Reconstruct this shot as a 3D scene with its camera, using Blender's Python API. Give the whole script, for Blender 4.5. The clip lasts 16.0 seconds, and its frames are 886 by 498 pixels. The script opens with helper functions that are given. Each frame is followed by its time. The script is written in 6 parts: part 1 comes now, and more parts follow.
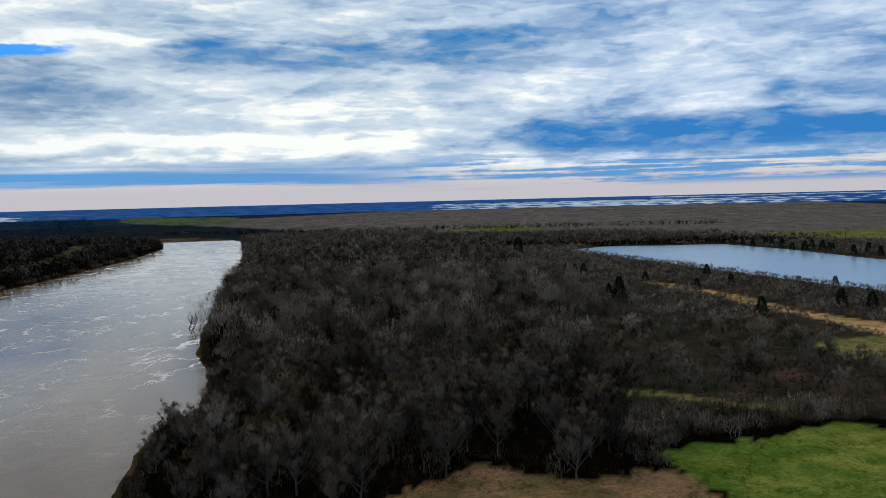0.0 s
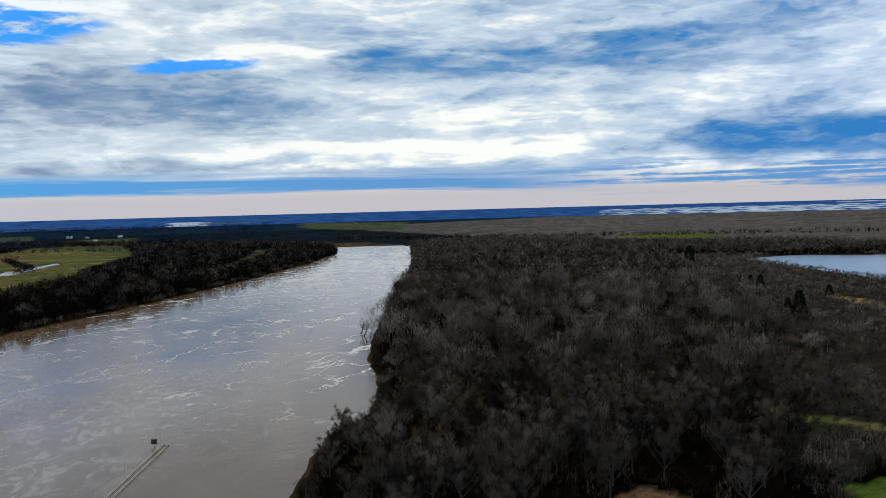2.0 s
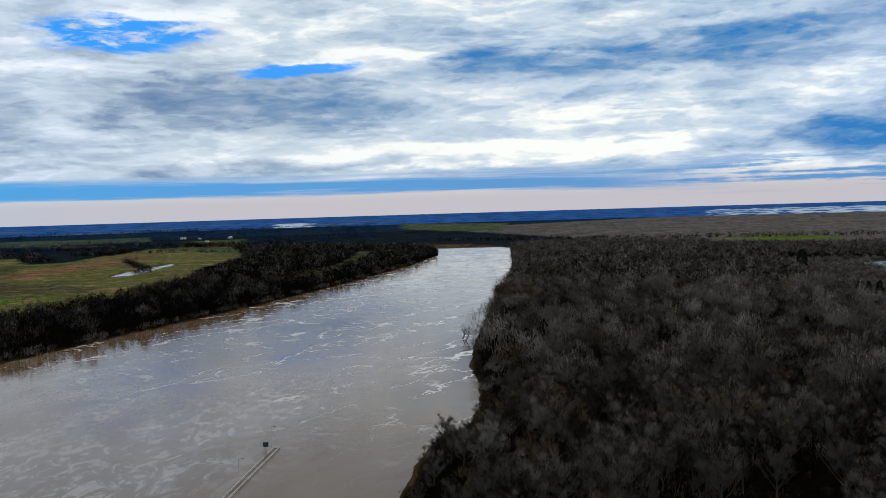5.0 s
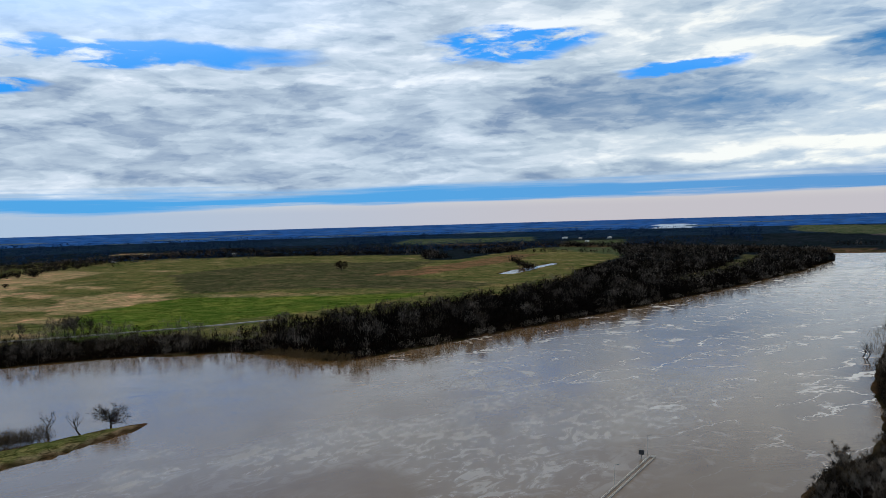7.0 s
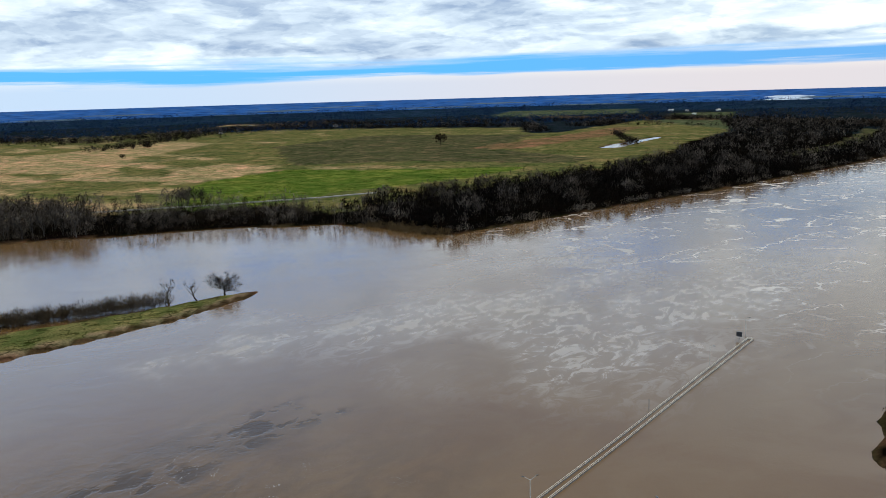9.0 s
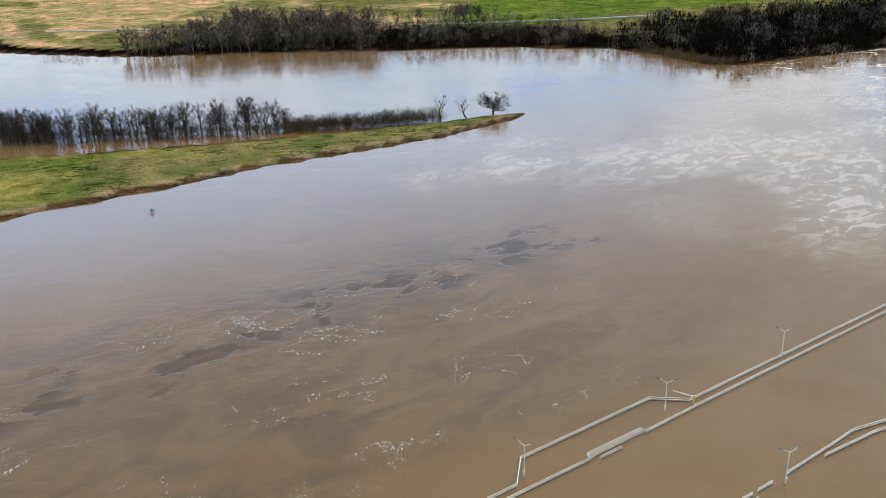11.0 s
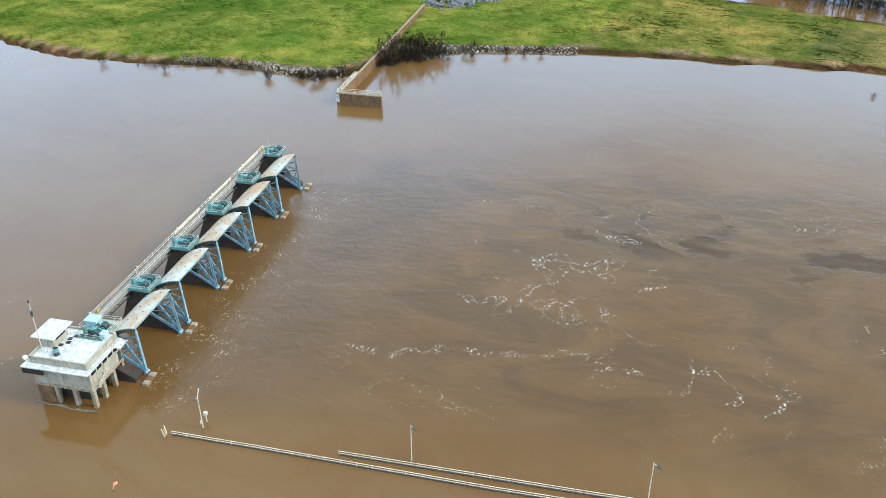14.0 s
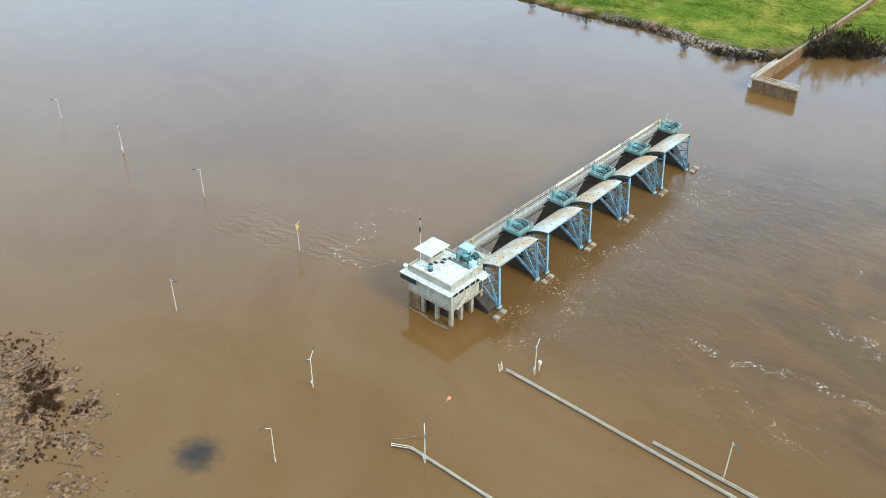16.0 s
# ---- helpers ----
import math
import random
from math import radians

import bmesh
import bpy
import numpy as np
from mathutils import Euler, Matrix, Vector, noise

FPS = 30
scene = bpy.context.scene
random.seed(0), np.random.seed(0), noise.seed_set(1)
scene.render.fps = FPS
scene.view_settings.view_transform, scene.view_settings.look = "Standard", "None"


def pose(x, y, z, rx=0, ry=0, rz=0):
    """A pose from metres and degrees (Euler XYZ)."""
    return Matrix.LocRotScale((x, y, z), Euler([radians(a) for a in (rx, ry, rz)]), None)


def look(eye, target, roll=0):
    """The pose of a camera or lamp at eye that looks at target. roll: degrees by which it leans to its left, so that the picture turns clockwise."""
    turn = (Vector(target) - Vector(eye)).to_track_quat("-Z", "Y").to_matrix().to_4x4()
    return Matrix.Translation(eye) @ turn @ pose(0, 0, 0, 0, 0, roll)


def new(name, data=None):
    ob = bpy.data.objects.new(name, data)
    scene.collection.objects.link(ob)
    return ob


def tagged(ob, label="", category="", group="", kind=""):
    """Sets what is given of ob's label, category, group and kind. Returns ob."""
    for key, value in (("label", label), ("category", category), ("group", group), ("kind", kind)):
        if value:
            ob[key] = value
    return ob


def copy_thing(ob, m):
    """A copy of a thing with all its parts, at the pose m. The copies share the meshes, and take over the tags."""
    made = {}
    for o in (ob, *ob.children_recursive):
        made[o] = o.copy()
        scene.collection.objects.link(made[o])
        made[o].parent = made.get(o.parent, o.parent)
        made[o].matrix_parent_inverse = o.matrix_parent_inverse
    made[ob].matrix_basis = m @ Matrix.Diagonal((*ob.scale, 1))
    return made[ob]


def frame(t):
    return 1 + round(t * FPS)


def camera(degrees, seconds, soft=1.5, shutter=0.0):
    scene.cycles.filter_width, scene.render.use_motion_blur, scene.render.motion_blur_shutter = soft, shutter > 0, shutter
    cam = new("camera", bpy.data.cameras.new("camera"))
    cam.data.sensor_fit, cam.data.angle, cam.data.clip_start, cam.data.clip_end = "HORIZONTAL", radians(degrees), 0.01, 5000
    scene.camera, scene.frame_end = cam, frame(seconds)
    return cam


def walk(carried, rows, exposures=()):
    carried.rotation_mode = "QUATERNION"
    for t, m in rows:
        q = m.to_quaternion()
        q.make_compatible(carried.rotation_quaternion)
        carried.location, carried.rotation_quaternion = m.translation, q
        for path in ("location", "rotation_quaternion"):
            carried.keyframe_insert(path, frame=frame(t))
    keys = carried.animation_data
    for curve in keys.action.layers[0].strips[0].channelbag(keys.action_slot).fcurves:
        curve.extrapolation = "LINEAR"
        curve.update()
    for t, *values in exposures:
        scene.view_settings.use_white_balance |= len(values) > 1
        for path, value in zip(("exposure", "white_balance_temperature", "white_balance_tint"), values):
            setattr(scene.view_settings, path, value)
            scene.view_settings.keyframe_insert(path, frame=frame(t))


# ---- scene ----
cam = camera(54.57, 16.0, soft=0.6)


def aim(x, y, z, yaw, pitch, roll):
    """A camera pose: yaw to the left from +y, pitch up, roll to its left, in degrees."""
    return pose(x, y, z, 0, 0, yaw) @ pose(0, 0, 0, 90 + pitch, 0, 0) @ pose(0, 0, 0, 0, 0, roll)


PATH = [
    (0.0, (-5.48, 5.35, 88.11, 1.72, -3.30, -1.43)),
    (0.5, (-5.49, 5.32, 89.21, 1.61, -3.26, -1.48)),
    (1.0, (-5.42, 5.09, 90.32, 1.51, -3.20, -1.50)),
    (1.5, (-5.09, 4.26, 91.45, 6.95, -2.92, -1.65)),
    (2.0, (-4.88, 3.30, 92.68, 12.76, -2.74, -1.51)),
    (2.5, (-4.90, 2.69, 93.94, 15.80, -2.65, -1.56)),
    (3.0, (-5.05, 2.37, 94.68, 16.60, -2.70, -1.50)),
    (3.2, (-5.14, 2.27, 94.98, 16.55, -2.70, -1.53)),
    (5.3, (-5.76, 1.23, 97.61, 21.09, -2.47, -1.81)),
    (5.5, (-5.68, 1.20, 98.02, 22.76, -2.44, -1.74)),
    (6.0, (-5.78, 0.97, 98.72, 28.18, -2.28, -1.84)),
    (6.5, (-5.47, 0.64, 99.35, 38.31, -1.92, -1.70)),
    (7.0, (-5.08, -0.01, 100.46, 44.29, -1.86, -1.64)),
    (7.5, (-4.87, -0.66, 101.54, 45.94, -2.19, -1.57)),
    (8.0, (-4.43, -0.87, 102.50, 47.48, -5.11, -1.57)),
    (8.2, (-4.20, -0.87, 102.83, 48.04, -6.24, -1.58)),
    (10.3, (-3.79, -0.39, 103.63, 62.53, -17.60, -2.05)),
    (10.5, (-3.65, -0.25, 103.84, 65.34, -18.66, -1.94)),
    (11.0, (-3.11, -0.23, 104.38, 69.59, -21.35, -1.83)),
    (11.5, (-3.04, 0.16, 105.51, 70.66, -24.25, -1.88)),
    (12.0, (-2.90, 0.59, 106.60, 74.09, -27.09, -1.86)),
    (12.5, (-2.52, 0.93, 107.79, 79.55, -28.67, -1.78)),
    (13.0, (-2.21, 0.91, 108.70, 90.17, -28.41, -1.37)),
    (13.5, (-2.33, 0.95, 108.70, 103.80, -28.18, -0.54)),
    (14.0, (-1.50, 0.60, 109.27, 117.02, -30.09, -0.15)),
    (14.5, (-1.04, 0.50, 110.24, 130.58, -32.21, 0.06)),
    (15.0, (-0.54, 0.71, 111.99, 142.15, -32.58, 0.41)),
    (15.5, (-0.07, 0.03, 113.11, 144.32, -32.94, 0.71)),
    (16.0, (-0.00, -0.00, 114.00, 144.66, -33.11, 0.66)),
]
walk(cam, [(t, aim(*p)) for t, p in PATH],
     exposures=[(0.0, 0.0, 6050, 8), (8.0, 0.0, 6050, 8), (8.2, 0.03, 6080, 8), (10.3, 1.24, 6450, 7), (11.0, 1.20, 6380, 8), (11.7, 1.12, 6420, 8), (12.5, 1.20, 6450, 8), (13.5, 1.38, 6250, 3), (14.3, 1.52, 6180, 0), (15.0, 1.50, 6180, -1), (16.0, 1.50, 6180, -1)])

# ---- light ----
SUN_AZ, SUN_EL = radians(16), radians(38)
SUN_DIR = Vector((-math.sin(SUN_AZ) * math.cos(SUN_EL), math.cos(SUN_AZ) * math.cos(SUN_EL), math.sin(SUN_EL)))

BRIGHT_DIR = Vector((-math.sin(SUN_AZ), math.cos(SUN_AZ), 0.11)).normalized()


class Nodes:
    """A short way to write node trees."""

    def __init__(self, tree):
        self.tree = tree
        tree.nodes.clear()

    def add(self, kind, *links, out=0, operation="", clamp=False, space=""):
        node = self.tree.nodes.new(kind)
        if operation:
            node.operation = operation
        if clamp:
            node.use_clamp = True
        if space:
            node.layer_name = space
        for key, value in links:
            if isinstance(value, bpy.types.NodeSocket):
                self.tree.links.new(value, node.inputs[key])
            else:
                node.inputs[key].default_value = value
        return node.outputs[out] if len(node.outputs) else None

    def math(self, op, a, b=0.0, c=0.0, clamp=False):
        return self.add("ShaderNodeMath", (0, a), (1, b), (2, c), operation=op, clamp=clamp)

    def vec(self, op, a, b=(0, 0, 0), out=0):
        return self.add("ShaderNodeVectorMath", (0, a), (1, b), operation=op, out=out)

    def span(self, value, a, b, lo=0.0, hi=1.0):
        result = self.add("ShaderNodeMapRange", (0, value), (1, a), (2, b), (3, lo), (4, hi))
        result.node.interpolation_type = "SMOOTHSTEP"
        return result

    def noise(self, vector, scale, detail=4.0, rough=0.55, warp=0.0, out=0):
        return self.add("ShaderNodeTexNoise", ("Vector", vector), ("Scale", scale), ("Detail", detail), ("Roughness", rough),
                        ("Distortion", warp), out=out)

    def mix(self, fac, a, b, blend="MIX"):
        node = self.tree.nodes.new("ShaderNodeMix")
        node.data_type, node.blend_type = "RGBA", blend
        for key, value in ((0, fac), (6, a), (7, b)):
            if isinstance(value, bpy.types.NodeSocket):
                self.tree.links.new(value, node.inputs[key])
            else:
                node.inputs[key].default_value = value
        return node.outputs[2]

    def ramp(self, fac, stops):
        node = self.tree.nodes.new("ShaderNodeValToRGB")
        self.tree.links.new(fac, node.inputs[0])
        while len(node.color_ramp.elements) < len(stops):
            node.color_ramp.elements.new(0.5)
        for el, (at, color) in zip(node.color_ramp.elements, stops):
            el.position, el.color = at, color if len(color) == 4 else (*color, 1)
        return node.outputs[0]


def rgb(r, g, b):
    return (r, g, b, 1.0)


def make_world():
    world = bpy.data.worlds.new("overcast_sky")
    scene.world = world
    world.use_nodes = True
    n = Nodes(world.node_tree)
    way = n.add("ShaderNodeTexCoord")
    split = n.tree.nodes.new("ShaderNodeSeparateXYZ")
    n.tree.links.new(way, split.inputs[0])
    x, y, z = split.outputs
    up = n.math("MAXIMUM", z, 0.0)
    depth = n.math("ADD", up, 0.07)
    flat = n.add("ShaderNodeCombineXYZ", (0, n.math("DIVIDE", x, depth)), (1, n.math("DIVIDE", y, depth)))
    sky = n.add("ShaderNodeTexSky")
    sky.node.sky_type, sky.node.sun_disc = "NISHITA", False
    sky.node.sun_elevation, sky.node.sun_rotation = SUN_EL, -SUN_AZ
    clear = n.mix(1.0, n.mix(0.006, rgb(0, 0, 0), sky), rgb(0.002, 0.29, 0.86), "ADD")
    # cloud layers: broad sheets, rolled lumps, torn edges
    sheet = n.noise(flat, 0.55, 5, 0.55, 0.4)
    torn = n.noise(n.vec("MULTIPLY", way, (1.0, 1.0, 4.6)), 4.8, 8, 0.54, 0.3)
    lump = n.noise(n.vec("MULTIPLY", way, (1.0, 1.0, 4.2)), 9.5, 7, 0.55, 0.35)
    puff = n.noise(n.vec("MULTIPLY", way, (1.0, 1.0, 4.0)), 27.0, 6, 0.60, 0.3)
    roll = n.math("ABSOLUTE", n.math("SUBTRACT", n.noise(n.vec("MULTIPLY", n.vec("ADD", way, (3.1, 1.7, 0.2)), (1.0, 1.0, 5.0)), 6.5, 6, 0.58, 0.3), 0.5))
    tone = n.math("ADD", 0.525, n.math("MULTIPLY", n.math("SUBTRACT", sheet, 0.5), 0.12))
    tone = n.math("ADD", tone, n.math("MULTIPLY", n.math("SUBTRACT", torn, 0.5), 0.30))
    tone = n.math("ADD", tone, n.math("MULTIPLY", n.math("SUBTRACT", lump, 0.5), 0.22))
    tone = n.math("ADD", tone, n.math("MULTIPLY", n.math("SUBTRACT", puff, 0.5), 0.15))
    tone = n.math("ADD", tone, n.math("MULTIPLY", n.math("SUBTRACT", 0.09, roll), 0.34))
    for shift, scale, tall, amount in (((5.2, 0.3, 1.1), 5.2, 4.8, 0.085), ((1.2, 7.7, 2.0), 10.0, 4.2, 0.060), ((8.1, 2.2, 4.4), 21.0, 3.6, 0.040)):
        deck = n.noise(n.vec("MULTIPLY", n.vec("ADD", way, shift), (1.0, 1.0, tall)), scale, 6, 0.52, 0.45)
        tone = n.math("ADD", tone, n.math("MULTIPLY", n.math("SUBTRACT", n.span(deck, 0.455, 0.545), 0.5), amount))
    degree = 57.29578
    side_true = n.math("MULTIPLY", n.math("ARCTAN2", n.math("MULTIPLY", x, -1.0), y), degree)
    height_true = n.math("MULTIPLY", n.math("ARCSINE", z), degree)
    side = n.math("ADD", side_true, n.math("MULTIPLY", n.math("SUBTRACT", torn, 0.5), 9.0))
    height = n.math("ADD", height_true, n.math("MULTIPLY", n.math("SUBTRACT", lump, 0.5), 2.4))

    def cloud_patch(at_side, at_height, wide, high, soft=0.25):
        """A torn patch of sky, in degrees."""
        u = n.math("DIVIDE", n.math("SUBTRACT", side, at_side), wide)
        v = n.math("DIVIDE", n.math("SUBTRACT", height, at_height), high)
        return n.span(n.math("ADD", n.math("MULTIPLY", u, u), n.math("MULTIPLY", v, v)), soft, 1.3, 1.0, 0.0)

    # thin bright cloud round the hidden sun
    glow = n.span(n.vec("DOT_PRODUCT", way, tuple(BRIGHT_DIR), out=1), 0.88, 1.0)
    tone = n.math("ADD", tone, n.math("MULTIPLY", glow, 0.035))
    # the last two are dark patches added out of view, to dim the water's reflections
    for at_side, at_height, wide, high, amount in (
            (-15, 3.9, 15, 1.5, -0.19), (-27, 5.0, 11, 2.0, -0.10), (0, 10.8, 9, 2.6, -0.06), (6, 8.6, 12, 3.0, -0.055), (17, 3.7, 14, 0.9, 0.12), (13, 9.3, 10, 1.3, -0.12), (8, 10.6, 14, 1.6, -0.05), (-16, 11.5, 10, 0.9, -0.06), (-23, 8.0, 6, 0.8, -0.07), (26, 6.2, 7, 1.4, -0.06),
            (12, 5.4, 13, 1.9, 0.09), (24, 10.0, 6, 1.0, 0.10), (-6, 7.4, 9, 0.8, 0.04), (35, 7.2, 15, 2.0, -0.085), (35, 9.1, 3.5, 0.7, -0.07), (44, 4.4, 10, 0.8, -0.06), (26, 4.2, 9, 0.8, 0.10),
            (52, 9.5, 20, 0.5, 0.09), (62, 6.5, 14, 2.2, 0.02), (58, 4.2, 18, 0.9, 0.04), (60, 13.5, 34, 2.2, 0.06), (33, 12.2, 10, 0.9, 0.07), (40, 19, 45, 4.5, -0.07), (78, 28, 38, 12, -0.075)):
        tone = n.math("ADD", tone, n.math("MULTIPLY", cloud_patch(at_side, at_height, wide, high), amount))
    slate = n.ramp(tone, [(0.30, (0.045, 0.21, 0.52)), (0.38, (0.16, 0.31, 0.55)), (0.45, (0.31, 0.43, 0.62)), (0.53, (0.48, 0.59, 0.74)), (0.61, (0.64, 0.72, 0.82)), (0.70, (0.98, 0.98, 0.95))])
    grey = n.ramp(tone, [(0.31, (0.15, 0.24, 0.39)), (0.41, (0.27, 0.35, 0.48)), (0.48, (0.41, 0.49, 0.59)), (0.56, (0.55, 0.63, 0.71)), (0.64, (0.70, 0.76, 0.83)), (0.72, (0.92, 0.94, 0.96))])
    cloud = n.mix(n.span(side_true, 12.0, 42.0), slate, grey)
    cloud = n.mix(n.math("MULTIPLY", glow, 0.5), cloud, n.mix(1.0, cloud, rgb(1.08, 1.02, 0.88), "MULTIPLY"))
    gap = cloud_patch(65, 10.9, 13, 0.8, 0.5)
    for at_side, at_height, wide, high in ((40, 11.3, 5.5, 1.0), (28, 9.3, 4.0, 0.55), (74, 8.7, 5, 0.6), (100, 12, 14, 2.0), (-60, 14, 20, 3)):
        gap = n.math("MAXIMUM", gap, cloud_patch(at_side, at_height, wide, high, 0.5))
    gap = n.math("MULTIPLY", gap, n.math("MULTIPLY", n.span(n.math("ADD", torn, n.math("MULTIPLY", n.math("SUBTRACT", puff, 0.5), 0.8)), 0.72, 0.52), 0.96))
    color = n.mix(gap, cloud, clear)
    # layers low over the horizon: a pale rosy strip, a slate blue one over it, and torn warm streaks towards the east
    streak = n.noise(n.vec("MULTIPLY", way, (1.3, 1.3, 40.0)), 2.4, 7, 0.60, 0.2)
    low = n.math("ADD", height_true, n.math("ADD", n.math("MULTIPLY", n.math("SUBTRACT", streak, 0.5), 1.9), n.math("MULTIPLY", n.math("SUBTRACT", n.noise(way, 1.7, 2, 0.5), 0.5), 0.8)))
    strip = n.math("MULTIPLY", n.span(low, 1.0, 1.5), n.span(low, 1.9, 2.7, 1.0, 0.0))
    west = n.span(side_true, -2.0, 10.0)
    torn_strip = n.span(n.math("ADD", streak, n.math("MULTIPLY", n.math("SUBTRACT", puff, 0.5), 0.25)), 0.44, 0.56, 1.0, 0.0)
    torn_strip = n.math("MULTIPLY", torn_strip, n.math("MULTIPLY", n.span(height_true, 0.5, 1.0), n.span(height_true, 2.2, 3.6, 1.0, 0.0)))
    blue = n.math("ADD", n.math("MULTIPLY", strip, west), n.math("MULTIPLY", torn_strip, n.math("SUBTRACT", 1.0, west)))
    rosy = n.mix(n.span(side_true, 30.0, 75.0), rgb(0.58, 0.53, 0.54), rgb(0.44, 0.54, 0.67))
    warm = n.mix(n.span(height_true, 0.7, 2.4), rosy, rgb(0.86, 0.80, 0.70))
    color = n.mix(n.span(low, 1.7, 2.7, 1.0, 0.0), color, warm)
    color = n.mix(blue, color, n.mix(n.span(side_true, 5.0, 60.0), rgb(0.14, 0.32, 0.60), rgb(0.10, 0.38, 0.74)))
    # out of view: dimmed overhead, a bright blue patch added behind to brighten the water
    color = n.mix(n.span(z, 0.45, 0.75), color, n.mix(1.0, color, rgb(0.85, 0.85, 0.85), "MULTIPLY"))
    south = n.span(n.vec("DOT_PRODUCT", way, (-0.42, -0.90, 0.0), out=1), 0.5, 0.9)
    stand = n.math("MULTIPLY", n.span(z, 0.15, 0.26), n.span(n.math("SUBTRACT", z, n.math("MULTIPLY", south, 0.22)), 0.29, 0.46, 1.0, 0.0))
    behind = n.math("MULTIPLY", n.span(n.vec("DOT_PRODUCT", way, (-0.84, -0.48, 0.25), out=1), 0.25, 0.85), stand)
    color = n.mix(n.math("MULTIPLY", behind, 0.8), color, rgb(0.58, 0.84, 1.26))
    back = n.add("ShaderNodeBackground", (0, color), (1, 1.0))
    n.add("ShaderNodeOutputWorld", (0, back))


make_world()
sun = new("sun", bpy.data.lights.new("sun", "SUN"))
sun.data.energy, sun.data.angle, sun.data.color = 1.15, radians(14), (1.0, 0.93, 0.83)
sun.matrix_world = look(SUN_DIR * 100, (0, 0, 0))

# ---- materials ----


def material(name):
    m = bpy.data.materials.new(name)
    m.use_nodes = True
    n = Nodes(m.node_tree)
    return m, n


def finish(n, color, rough=0.8, metal=0.0, normal=None, spec=0.5, ior=None):
    links = [("Base Color", color), ("Roughness", rough), ("Metallic", metal), ("Specular IOR Level", spec)]
    if normal is not None:
        links.append(("Normal", normal))
    if ior is not None:
        links.append(("IOR", ior))
    n.add("ShaderNodeOutputMaterial", (0, n.add("ShaderNodeBsdfPrincipled", *links)))


def bump(n, height, strength=0.4, distance=0.1):
    return n.add("ShaderNodeBump", ("Height", height), ("Strength", strength), ("Distance", distance))


def place_of(n):
    return n.add("ShaderNodeNewGeometry")


def worn(name, base, second, scale=0.6, rough=0.75, metal=0.0, stain=None, amount=0.5, relief=0.02):
    """A painted or mineral surface with patches, grain and stains."""
    m, n = material(name)
    at = place_of(n)
    big = n.noise(at, scale, 5, 0.6)
    fine = n.noise(at, scale * 9, 4, 0.6)
    color = n.mix(n.span(big, 0.35, 0.65), rgb(*base), rgb(*second))
    color = n.mix(n.math("MULTIPLY", n.span(fine, 0.4, 0.75), 0.35), color, n.mix(1.0, color, rgb(0.6, 0.58, 0.55), "MULTIPLY"))
    if stain:
        streak = n.noise(n.vec("MULTIPLY", at, (1.6, 1.6, 0.25)), scale * 2.2, 5, 0.65, 0.4)
        color = n.mix(n.math("MULTIPLY", n.span(streak, 0.52, 0.66), amount), color, rgb(*stain))
    finish(n, color, rough, metal, bump(n, fine, 0.3, relief))
    return m


